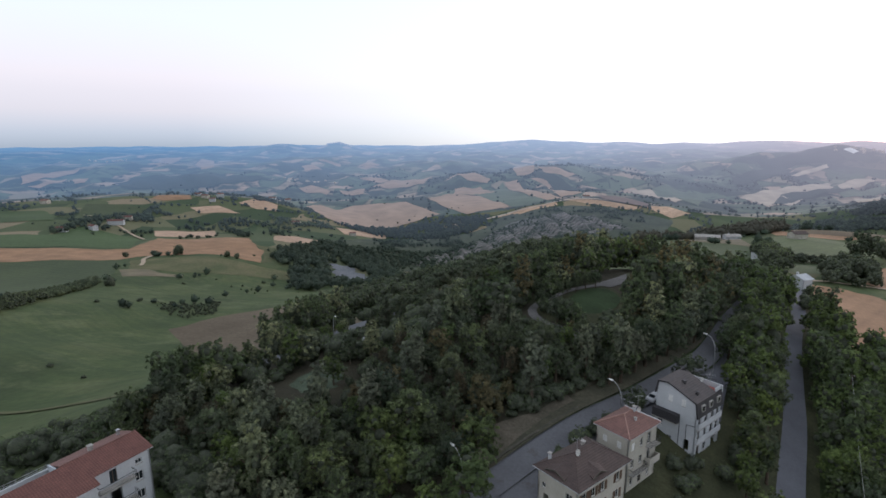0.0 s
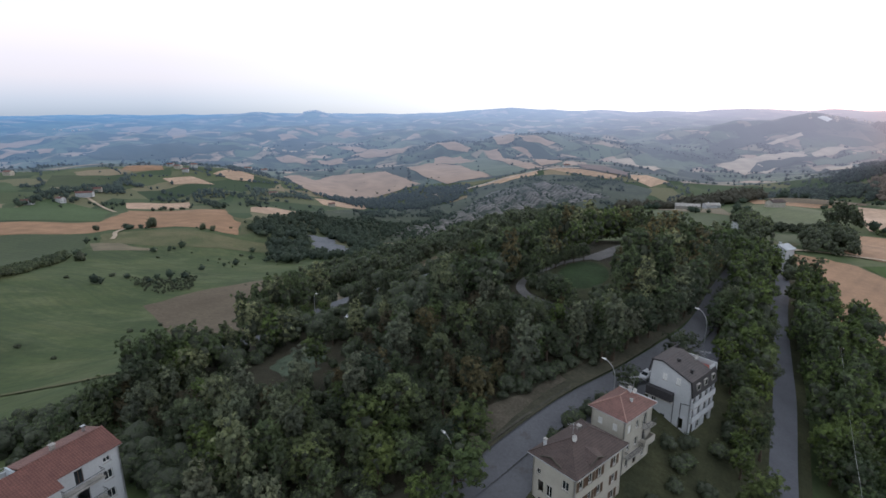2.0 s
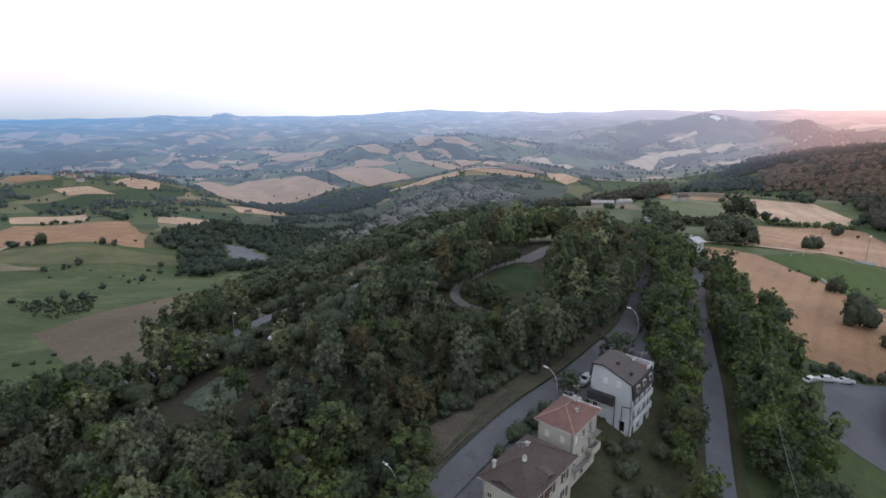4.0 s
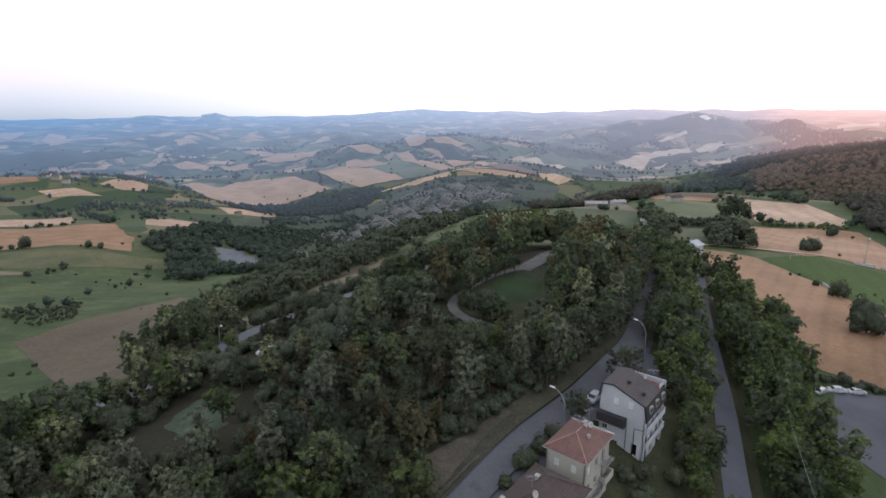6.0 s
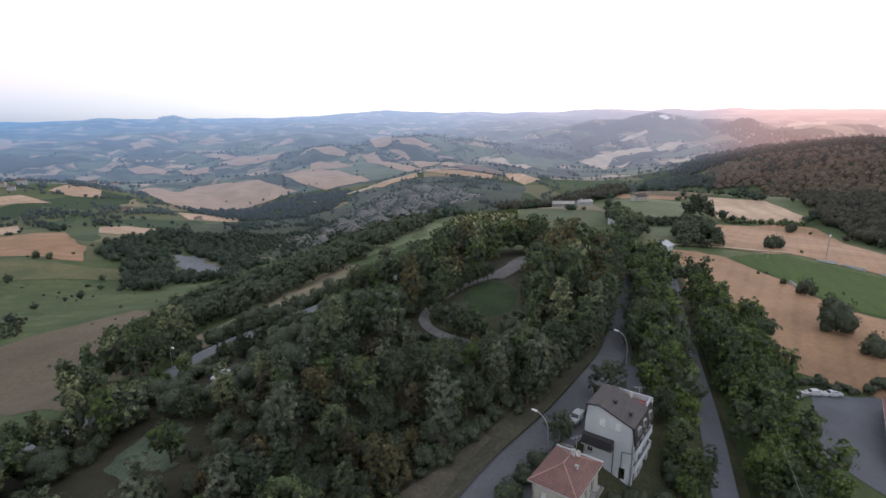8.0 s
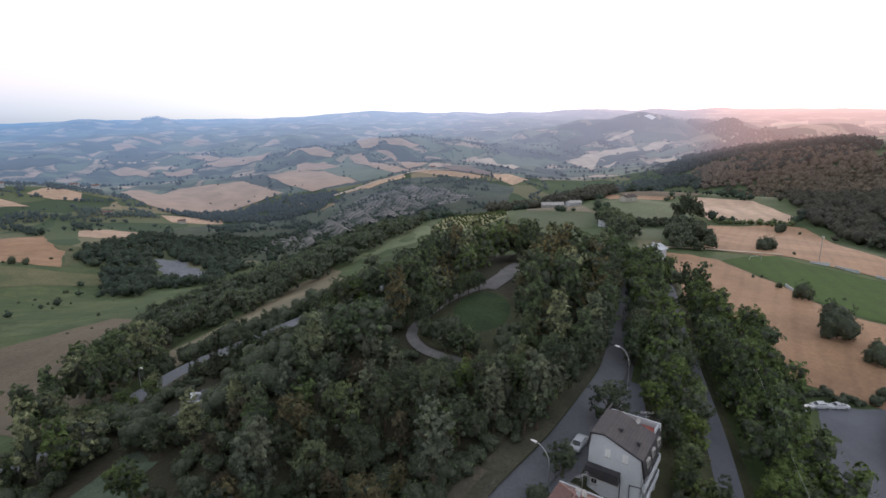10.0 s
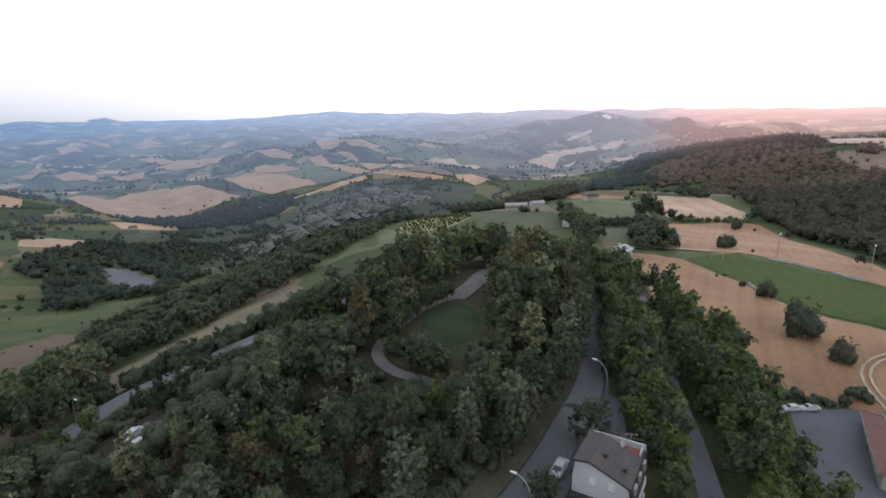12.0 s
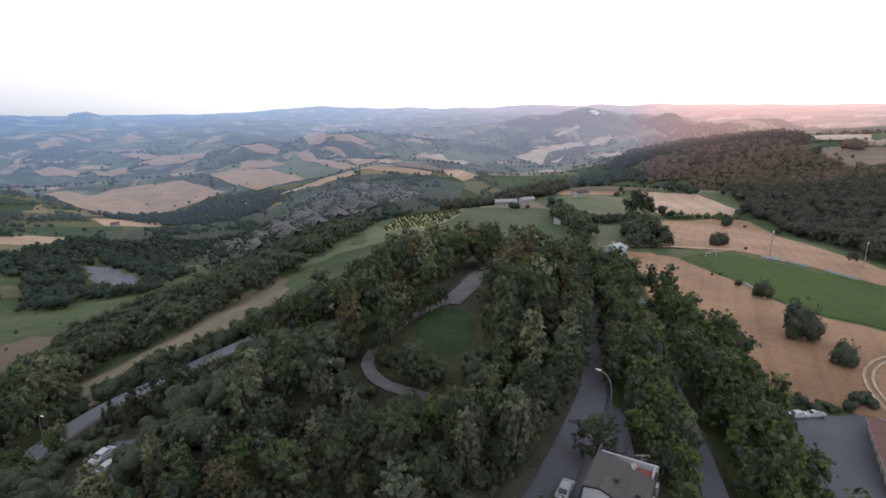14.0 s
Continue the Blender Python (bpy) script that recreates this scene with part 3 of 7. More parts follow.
FAR_LAND = far_material("distant_hills")
FAR_STUBBLE = far_material("distant_stubble", (0.35, 0.24, 0.165))
FAR_PALE = far_material("distant_pale_field", (0.46, 0.37, 0.28))
FAR_WHITE = far_material("distant_pale_scar", (0.9, 0.88, 0.85))
FAR_WOOD = far_material("distant_wood", (0.024, 0.038, 0.03))
FAR_SOIL = far_material("distant_soil", (0.15, 0.1, 0.08))
FAR_GREEN = far_material("distant_green_field", (0.1, 0.13, 0.085))
# nearer slopes and woods that also take the painted haze
for m in (CLAY, VALLEY_GREEN, LEAF_FAR, LEAF_SUN_HAZE):
    paint_haze(m)
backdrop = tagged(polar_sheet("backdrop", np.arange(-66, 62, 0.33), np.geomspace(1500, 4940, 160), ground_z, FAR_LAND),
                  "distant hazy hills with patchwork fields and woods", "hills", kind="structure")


# ---- draped fields, roads and paths ----
def drape(name, outline, material, lift, step, height=None):
    bm = bmesh.new()
    bm.faces.new([bm.verts.new((x, y, 0)) for x, y in outline])
    xs, ys = [p[0] for p in outline], [p[1] for p in outline]
    for lo, hi, axis in ((min(xs), max(xs), 0), (min(ys), max(ys), 1)):
        for c in np.arange(math.floor(lo / step) * step + step, hi, step):
            at, no = [0, 0, 0], [0, 0, 0]
            at[axis], no[axis] = c, 1
            bmesh.ops.bisect_plane(bm, geom=bm.verts[:] + bm.edges[:] + bm.faces[:], plane_co=at, plane_no=no)
    co = np.array([v.co[:2] for v in bm.verts])
    z = ground_z(co[:, 0], co[:, 1]) + lift
    if height is not None:
        z = z + height(co[:, 0], co[:, 1])
    for v, h in zip(bm.verts, z):
        v.co.z = h
    bmesh.ops.triangulate(bm, faces=bm.faces[:])
    bm.normal_update()
    me = bpy.data.meshes.new(name)
    bm.to_mesh(me)
    bm.free()
    if len(me.polygons) and sum(p.normal.z for p in me.polygons) < 0:
        me.flip_normals()
    for p in me.polygons:
        p.use_smooth = True
    me.materials.append(material)
    return new(name, me)


def softened(outline, reach, seed):
    """The outline with each side cut into pieces that wander a little, as field edges do."""
    rng, out = random.Random(seed), []
    for (x0, y0), (x1, y1) in zip(outline, outline[1:] + outline[:1]):
        for f in (0.0, 0.25, 0.5, 0.75):
            k = 0 if f == 0 else reach
            out.append((x0 + (x1 - x0) * f + rng.uniform(-k, k), y0 + (y1 - y0) * f + rng.uniform(-k, k)))
    return out


FIELD_AREAS = []


def field(name, label, material, outline, over=0.0):
    FIELD_AREAS.append(outline)
    size = max(max(p[i] for p in outline) - min(p[i] for p in outline) for i in (0, 1))
    away = sum(math.hypot(*p) for p in outline) / len(outline)
    ob = drape(name, softened(outline, min(6, size * 0.012), name + label), material, 0.05 + over + away * 0.00035, max(3.0, size / 30))
    return tagged(ob, label, "field")


def ribbon(name, points, width, material, lift=0.1, cross=4, step=2.0):
    """A strip of even width along a smooth line over the ground."""
    p = [Vector((*q, 0)) for q in points]
    line = []
    for i in range(len(p) - 1):
        a, b, c, d = p[max(i - 1, 0)], p[i], p[i + 1], p[min(i + 2, len(p) - 1)]
        for k in range(n := max(2, int((c - b).length / step))):
            t = k / n
            line.append(0.5 * (2 * b + (c - a) * t + (2 * a - 5 * b + 4 * c - d) * t * t + (3 * b - a - 3 * c + d) * t ** 3))
    line.append(p[-1])
    rows = []
    for i, q in enumerate(line):
        d = (line[min(i + 1, len(line) - 1)] - line[max(i - 1, 0)]).normalized()
        rows.append([(q + Vector((d.y, -d.x, 0)) * width * (j / cross - 0.5)) for j in range(cross + 1)])
    co = np.array([[v.x, v.y] for r in rows for v in r])
    mid = np.array([[q.x, q.y] for q in line])
    z = np.maximum(ground_z(co[:, 0], co[:, 1]), np.repeat(ground_z(mid[:, 0], mid[:, 1]), cross + 1) - 0.2) + lift
    m = cross + 1
    f = [(i * m + j, i * m + j + 1, (i + 1) * m + j + 1, (i + 1) * m + j) for i in range(len(rows) - 1) for j in range(cross)]
    ob = mesh_object(name, np.c_[co, z], f, material, True)
    if sum(q.normal.z for q in ob.data.polygons) < 0:
        ob.data.flip_normals()
    return ob, line

# ---- fields ----
field("ploughed_field", "bare brown ploughed field below the wooded slope", SOIL, [(-248, 267), (-239, 327), (-217, 380), (-168, 334), (-95, 213), (-71, 136), (-87, 129), (-144, 176)])
field("wheat_field", "long ripe wheat field across the left slope", WHEAT, [(-763, 519), (-679, 573), (-631, 618), (-659, 686), (-683, 728), (-562, 815), (-501, 743), (-459, 698), (-420, 631), (-516, 627), (-571, 571), (-579, 540), (-686, 463)])
field("fallow_field", "pale fallow grass patch beside the wheat", OLIVE_GRASS, [(-498, 739), (-462, 743), (-439, 711), (-415, 649), (-419, 632), (-458, 700)])
field("wheat_strip", "narrow ripe wheat strip between two hedges", STUBBLE, [(-729, 773), (-682, 877), (-629, 812), (-696, 742)])
field("wheat_strip", "narrow ripe wheat strip between two hedges", STUBBLE, [(-549, 873), (-533, 919), (-484, 922), (-459, 874), (-480, 809), (-509, 807)])
field("green_field", "green crop field below the farmhouses", GRASS, [(-851, 582), (-790, 634), (-814, 706), (-691, 701), (-635, 627), (-767, 522)])
field("green_field", "dark green field on the rise behind the farmhouse", DARK_GRASS, [(-928, 750), (-891, 762), (-1044, 923), (-893, 934), (-832, 859), (-811, 744)])
field("green_field", "green field above the hedgerow", GRASS, [(-1067, 739), (-1006, 793), (-915, 750), (-879, 710), (-937, 644)])
field("green_field", "dark green crop field bordered by a hedge", DARK_GRASS, [(-683, 461), (-571, 538), (-506, 474), (-446, 370), (-383, 283), (-363, 241)])
field("rough_pasture", "olive brown rough pasture on the slope", OLIVE_GRASS, [(-557, 547), (-503, 612), (-425, 612), (-359, 622), (-333, 586), (-389, 559), (-452, 519), (-511, 497)])
field("bare_patch", "bare pale earth patch beside the track", DRY_GRASS, [(-517, 490), (-494, 508), (-467, 498), (-441, 505), (-434, 497), (-476, 454)])
field("wheat_strip", "small ripe wheat strip on the ridge top", WHEAT, [(-977, 1039), (-1030, 1118), (-957, 1142), (-898, 1081), (-931, 1026)])
field("stubble_field", "small pale stubble field among hedges", STUBBLE, [(-806, 1131), (-815, 1191), (-814, 1248), (-758, 1232), (-722, 1162), (-749, 1123)])
field("stubble_field", "small pale stubble field among hedges", STUBBLE, [(-848, 1011), (-811, 1061), (-742, 1046), (-799, 984)])
field("stubble_field", "broad pinkish stubble field on the valley side", FAR_STUBBLE, [(-786, 1429), (-781, 1520), (-707, 1473), (-694, 1571), (-627, 1621), (-544, 1667), (-375, 1475), (-423, 1406), (-463, 1365), (-529, 1321), (-599, 1261), (-656, 1286)], 0.90)
field("stubble_field", "narrow pale stubble strip above the valley", STUBBLE, [(-565, 1171), (-516, 1213), (-440, 1202), (-426, 1147), (-507, 1096)])
field("stubble_field", "pale stubble strip along the ridge road", STUBBLE, [(-206, 1415), (-119, 1496), (-49, 1506), (-39, 1455), (-134, 1413)])
field("wheat_field", "ripe orange wheat field beside the tree lined lane", WHEAT, [(109, 260), (124, 262), (136, 255), (143, 227), (142, 203), (144, 189), (155, 172), (163, 163), (142, 142), (121, 128), (118, 131), (106, 138), (92, 145), (94, 157), (91, 170), (87, 178), (85, 186), (100, 221)])
field("football_pitch", "mown green football pitch beside the wheat", LAWN, [(138, 256), (175, 277), (195, 252), (219, 224), (165, 164), (157, 174), (146, 191), (144, 206), (145, 230)])
field("wheat_field", "ripe wheat field beyond the football pitch", WHEAT, [(207, 413), (297, 447), (314, 435), (262, 302), (247, 248), (217, 222), (204, 255), (188, 277), (155, 275), (144, 284)])
field("wheat_field", "pale ripe wheat field in front of the wooded hill", STUBBLE, [(307, 602), (357, 571), (338, 481), (313, 450), (241, 450), (265, 512)])
field("green_field", "muted green pasture behind the lane", PASTURE, [(187, 552), (236, 580), (285, 556), (215, 431), (160, 402), (160, 461)])
field("green_field", "dark green crop field in a hollow", DARK_GRASS, [(143, 383), (199, 409), (140, 305), (115, 299)])
field("green_field", "dark green crop field behind the knoll", DARK_GRASS, [(84, 489), (149, 467), (127, 385), (88, 348), (65, 376)])
field("dirt_yard", "pale dirt strip beside the sheds", DRY_GRASS, [(226, 1132), (151, 481), (148, 463), (100, 515)])
field("green_field", "smooth green field along the ridge", PASTURE, [(-70, 408), (-74, 906), (5, 423), (33, 402), (36, 357), (7, 337), (-25, 316), (-41, 306)])
field("young_vineyard", "sunlit yellow green vineyard on the ridge", VINES, [(5, 385), (13, 440), (30, 500), (45, 538), (84, 556), (78, 500), (69, 447), (36, 380)])
field("dry_grass_strip", "dry tan grass strip on the knoll flank", DRY_GRASS, [(-94, 181), (-81, 200), (-73, 232), (-61, 282), (-50, 311), (-38, 263), (-44, 198), (-52, 165), (-64, 153), (-69, 147)])
field("bare_scar", "bright pale scar on the distant hilltop", FAR_WHITE, [(1244, 2952), (1289, 2980), (1304, 2932), (1267, 2899)], 1.46)
field("stubble_field", "pale field on the plateau behind the forest", FAR_PALE, [(863, 976), (908, 897), (846, 837), (813, 913)], 1.62)
field("fallow_field", "brownish fallow field above the dark forest", FALLOW, [(770, 859), (784, 830), (795, 763), (702, 674), (680, 700), (712, 790)])
field("stubble_field", "thin pale strip on the far plateau", FAR_PALE, [(2398, 2814), (2424, 2683), (2311, 2572), (2317, 2717)], 1.63)
field("stubble_field", "pale slope below the far village", FAR_PALE, [(1963, 2944), (2261, 3054), (1565, 2117), (1485, 2186)], 1.64)
field("stubble_field", "long pale strip on the far plateau", FAR_PALE, [(1894, 2160), (2300, 2343), (2085, 2125), (1781, 2016)], 1.65)
field("stubble_field", "thin pale strip on the far plateau", FAR_PALE, [(2574, 2590), (2671, 2497), (2568, 2399), (2470, 2468)], 1.66)
field("stubble_field", "small pale field on the far hilltop", FAR_STUBBLE, [(-501, 2271), (-429, 2313), (-345, 2219), (-351, 2152), (-439, 2177)], 1.66)
field("green_field", "muted green field running down the far hill", FAR_GREEN, [(-364, 1902), (-285, 2149), (-81, 1568), (-88, 1526), (-169, 1513), (-301, 1779)], 1.70)
field("stubble_field", "long stubble field running down the far hill", FAR_STUBBLE, [(-283, 2165), (-232, 2205), (-32, 1569), (-69, 1533)], 1.74)
field("stubble_field", "small stubble field on the far hill", FAR_STUBBLE, [(-467, 2056), (-370, 2103), (-278, 1946), (-349, 1888), (-428, 1883)], 1.78)
field("stubble_field", "pinkish stubble field on the hill shoulder", FAR_STUBBLE, [(-501, 1750), (-428, 1883), (-325, 1848), (-181, 1519), (-235, 1503), (-293, 1461), (-388, 1575)], 1.82)
field("stubble_field", "pinkish stubble field below the far hilltop", FAR_STUBBLE, [(-357, 2805), (-318, 3081), (-229, 3096), (-173, 2302), (-238, 2259)], 1.86)
field("stubble_field", "pinkish stubble field below the far hilltop", FAR_STUBBLE, [(-172, 2418), (-73, 2366), (5, 2333), (-38, 2255), (-124, 2284)], 1.90)
field("green_field", "faded green field below the far hilltop", FAR_GREEN, [(-69, 2440), (11, 2545), (117, 2270), (54, 2226), (5, 2333)], 1.94)
field("stubble_field", "long stubble field on the far hillside", FAR_STUBBLE, [(-181, 2237), (-116, 2210), (27, 1734), (-34, 1591), (-101, 2115)], 1.98)
field("stubble_field", "pale pink field above the badlands", STUBBLE, [(187, 1490), (254, 1545), (299, 1455), (237, 1360)])
field("ploughed_field", "dark ploughed strip above the badlands", FAR_SOIL, [(65, 1659), (120, 1689), (207, 1536), (188, 1472), (84, 1524)], 2.06)
field("stubble_field", "pale field along the ridge road", STUBBLE, [(-32, 1523), (39, 1516), (181, 1466), (150, 1406), (38, 1451)])
field("stubble_field", "pale yellow field beyond the ridge road", FAR_PALE, [(203, 2136), (306, 2147), (348, 1856), (300, 1697), (240, 1857)], 2.14)
field("green_field", "muted green field beyond the ridge road", FAR_GREEN, [(289, 2164), (372, 2317), (482, 2107), (367, 1706), (344, 1824)], 2.18)
field("stubble_field", "pale stripe of field on the distant hillside", FAR_PALE, [(590, 2118), (696, 2249), (1002, 2469), (979, 2343), (849, 2202), (563, 1731), (606, 2032)], 2.22)
field("stubble_field", "pale stripe of field on the distant hillside", FAR_PALE, [(1002, 2373), (1099, 2480), (1169, 2453), (1089, 2366), (972, 2269)], 2.26)
field("stubble_field", "thin pale field below the distant hilltop", FAR_PALE, [(910, 2593), (1111, 2767), (1101, 2718), (929, 2570)], 2.30)
field("stubble_field", "thin pale field below the distant hilltop", FAR_PALE, [(933, 2081), (1041, 2143), (764, 1571), (728, 1601)], 2.34)
field("green_field", "grey green pasture on the distant hillside", FAR_GREEN, [(935, 2208), (1107, 2313), (1226, 2410), (1143, 2236), (1041, 2166), (919, 2117)], 2.38)
field("stubble_field", "pale field on the distant plain", FAR_STUBBLE, [(-2282, 1729), (-2348, 1925), (-2310, 2038), (-2272, 1986), (-2232, 1826), (-2144, 1619)], 2.42)
field("stubble_field", "pale field on the distant plain", FAR_STUBBLE, [(-2118, 1622), (-2154, 1759), (-2170, 1846), (-2113, 1780), (-2086, 1647)], 2.46)
field("stubble_field", "pale field on the distant plain", FAR_STUBBLE, [(-2105, 1813), (-2110, 1895), (-1981, 1760), (-2005, 1731)], 2.50)
field("stubble_field", "pale field on the distant plain", FAR_STUBBLE, [(-2268, 2402), (-2426, 2696), (-2454, 2893), (-2329, 2738), (-2115, 2323)], 2.54)
field("stubble_field", "pink field on the distant slope", FAR_STUBBLE, [(-2111, 2591), (-2256, 2843), (-2181, 2843), (-1814, 2362), (-1815, 2266)], 2.58)
field("stubble_field", "pale field on the distant slope", FAR_STUBBLE, [(-1483, 2666), (-1432, 2717), (-1335, 2624), (-1359, 2490)], 2.62)
field("stubble_field", "pale field on the distant slope", FAR_STUBBLE, [(-1485, 2864), (-1333, 2841), (-1294, 2779), (-1440, 2817)], 2.66)
field("stubble_field", "pale field on the distant slope", FAR_STUBBLE, [(-1195, 2801), (-1189, 2982), (-1117, 2951), (-1103, 2716)], 2.70)
field("stubble_field", "pale field on the near hill", FAR_STUBBLE, [(-1168, 2064), (-1139, 2126), (-985, 2012), (-972, 1938), (-1106, 2002)], 2.74)
field("stubble_field", "pale field on the near hill", FAR_STUBBLE, [(-954, 2021), (-886, 2135), (-829, 1984), (-917, 1973)], 2.78)
field("stubble_field", "pale field on the near hill", FAR_STUBBLE, [(-1023, 2392), (-938, 2428), (-833, 2304), (-865, 2237)], 2.82)
field("stubble_field", "pale field on the near hill", FAR_STUBBLE, [(-861, 2150), (-822, 2382), (-655, 2352), (-629, 2160), (-774, 2153)], 2.86)
field("stubble_field", "pale field on the near hill", FAR_STUBBLE, [(-519, 2293), (-433, 2307), (-350, 2202), (-369, 2147), (-451, 2188)], 2.90)
tagged(field("distant_woods", "dark blue woods across the distant plain", FAR_WOOD, [(-1965, 1890), (-1875, 2011), (-1733, 2130), (-1470, 2191), (-1382, 2212), (-1421, 2020), (-1469, 1911), (-1534, 1802), (-1655, 1736), (-1769, 1728)], 2.94), category="woods")
tagged(field("distant_woods", "dark woods along the distant slope", FAR_WOOD, [(-1314, 2265), (-1244, 2461), (-1150, 2356), (-1124, 2218), (-1182, 2143)], 2.98), category="woods")
tagged(field("distant_woods", "dark wood on the slope of the far hill", FAR_WOOD, [(-165, 2296), (-95, 2269), (32, 2125), (2, 1884), (-103, 2183), (-152, 2222)], 3.02), category="woods")
tagged(field("distant_woods", "dark wooded crown of the distant town hill", FAR_WOOD, [(843, 2820), (964, 2900), (1109, 3000), (1221, 2960), (1219, 2844), (1119, 2790), (983, 2736), (843, 2669)], 3.06), category="woods")
tagged(field("distant_woods", "dark wood under the distant town hill", FAR_WOOD, [(664, 2538), (845, 2726), (943, 2697), (882, 2579), (746, 2462), (643, 2402)], 3.10), category="woods")
tagged(field("distant_woods", "dark wood under the distant town hill", FAR_WOOD, [(756, 2217), (971, 2298), (995, 2251), (847, 2143), (712, 2042), (539, 1687)], 3.14), category="woods")
field("ploughed_field", "dark reddish ploughed field on the plateau", SOIL, [(244, 664), (292, 644), (326, 626), (318, 610), (228, 608)])
field("wheat_strip", "thin ripe wheat strip on the plateau", WHEAT, [(214, 654), (230, 614), (287, 604), (275, 590), (200, 570)])
field("wheat_strip", "small pale wheat patch beside the lane", OLIVE_GRASS, [(115, 299), (132, 301), (115, 270), (104, 269)])

# ---- roads, tracks and paths ----
MAIN_ROAD = [(-34, 36), (-18, 53), (-8, 65), (0, 76.5), (8.4, 87.2), (19.5, 98.9), (28.8, 110.8), (36.6, 122.3), (42.8, 135.4), (49.5, 151.8), (58, 172), (68, 196)]
LANE = [(34, 58), (43.5, 86.5), (52.5, 111), (58, 128), (65, 149), (72, 168), (80, 187), (90, 215), (98, 237), (107, 258), (113, 268)]
LEFT_ROAD = [(-88, 96), (-74, 112), (-65, 128), (-59.5, 143), (-54, 149.5), (-46, 153.5), (-36, 159.5), (-26, 163), (-14, 172), (-2, 186)]
road, ROAD_LINE = ribbon("road", MAIN_ROAD, 4.9, OLD_ASPHALT, 0.14)
tagged(road, "worn grey asphalt road climbing behind the houses", "road", kind="structure")
lane, LANE_LINE = ribbon("road", LANE, 4.4, ASPHALT, 0.14)
tagged(lane, "narrow straight asphalt lane between tree rows", "road", kind="structure")
left_road, LEFT_LINE = ribbon("road", LEFT_ROAD, 6.8, PALE_ASPHALT, 0.12)
tagged(left_road, "asphalt road with guard rail curving round the knoll", "road", kind="structure")


def verge(label, line, off, width, mat):
    """A strip beside a road, off to its left (+) or right (-)."""
    pts = []
    for i in range(0, len(line), 3):
        d = (line[min(i + 1, len(line) - 1)] - line[max(i - 1, 0)]).normalized()
        q = line[i] + Vector((-d.y, d.x, 0)) * off
        pts.append((q.x, q.y))
    tagged(ribbon("verge", pts, width, mat, 0.09)[0], label, "verge", kind="structure")


verge("dry grassy bank beside the road", ROAD_LINE, 5.6, 6.8, BANK)
verge("worn asphalt edge beside the road", ROAD_LINE, -2.9, 1.2, OLD_ASPHALT)
verge("drab grass verge along the lane", LANE_LINE, 3.3, 2.2, YARD)
verge("drab grass verge along the lane", LANE_LINE, -3.3, 2.2, YARD)
verge("short dry grass beside the curving road", LEFT_LINE, -4.0, 2.4, BANK)
for label, mat, width, pts in (
        ("pale gravel park path beside the oval lawn", PARK_GRAVEL, 2.3, [(9, 116.5), (2.5, 119.6), (-1.7, 123.3), (-3.6, 129), (-2.2, 134.2), (1.2, 139.6), (6, 146.4), (12, 152), (17.6, 156), (20, 163), (23, 173)]),
        ("grey paved drive beside the house", ASPHALT, 3.2, [(40.5, 121), (38.5, 115), (36.2, 108), (34, 101)]),
        ("pale gravel clearing on top of the knoll", PARK_GRAVEL, 5.0, [(15, 153), (19, 160), (23, 168), (26, 176), (30, 184)]),
        ("dirt farm track along the wheat field", TRACK, 3.0, [(113, 268), (121, 274), (136, 276), (150, 277.5), (170, 279), (185, 281)]),
        ("rutted dirt track beside the wheat field", TRACK, 0.7, [(116, 132), (119, 141), (124, 149), (133, 155), (146, 158), (165, 160)]),
        ("rutted dirt track beside the wheat field", TRACK, 0.7, [(117.8, 131.5), (120.7, 140), (125.3, 147.6), (133.8, 153.4), (146.3, 156.2), (165, 158.2)]),
        ("faint worn track across the green meadow", OLIVE_GRASS, 2.4, [(-200, 112), (-167, 114.7), (-146, 118), (-122, 113), (-106, 107)]),
        ("pale dirt lane to the farmhouses", TRACK, 5.0, [(-680, 700), (-760, 740), (-830, 770), (-900, 790)]),
        ("pale ridge road above the badlands", FAR_PALE, 13.0, [(-300, 1330), (-215, 1415), (-140, 1460), (-70, 1490), (20, 1520), (120, 1530), (240, 1560)]),
        ("dirt farm track down to the pasture", TRACK, 5.0, [(-560, 600), (-548, 560), (-530, 540), (-515, 520)])):
    away = math.hypot(*pts[0])
    strip, line = ribbon("path", pts, width, mat, 0.16 + away * 0.0011, step=2 + away / 100)
    tagged(strip, label, "path", kind="structure")
    if "park path" in label:
        PARK_LINE = line
tagged(field("lawn", "oval mown lawn ringed by young trees", PARK_LAWN, [(12.4 + 6.2 * math.cos(a) + 2.4 * math.sin(a), 139.5 + 10.6 * math.sin(a) - 0.8 * math.cos(a)) for a in np.arange(0, 6.28, 0.3)], 0.07), category="lawn")
field("car_park", "grey asphalt car park below the lane", ASPHALT, [(77, 112), (89, 131), (92, 136), (106, 135.5), (118, 137), (116, 125), (98, 108), (86, 100)])
field("woodland_floor", "shaded leaf litter under the trees", FOREST_FLOOR, [(-62, 62), (-30, 50), (-13, 66), (-5, 77), (4, 90), (14, 102), (24, 115), (33, 127), (41, 142), (50, 164), (60, 190), (40, 222), (8, 222), (-16, 196), (-30, 172), (-42, 160), (-54, 154), (-66, 130), (-80, 110)])
tagged(field("park_grass", "rough shaded grass round the oval lawn", YARD, [(8.5 + 13.5 * math.cos(a), 138 + 17.5 * math.sin(a)) for a in np.arange(0, 6.28, 0.4)], 0.03), category="grass")
tagged(field("glade", "pale short grass glade among the slope trees", GLADE, softened([(-54.5, 94), (-53, 101), (-49, 107), (-45.5, 103), (-42, 96), (-43.5, 91), (-49, 89.5)], 1.5, "glade"), 0.1), category="glade")
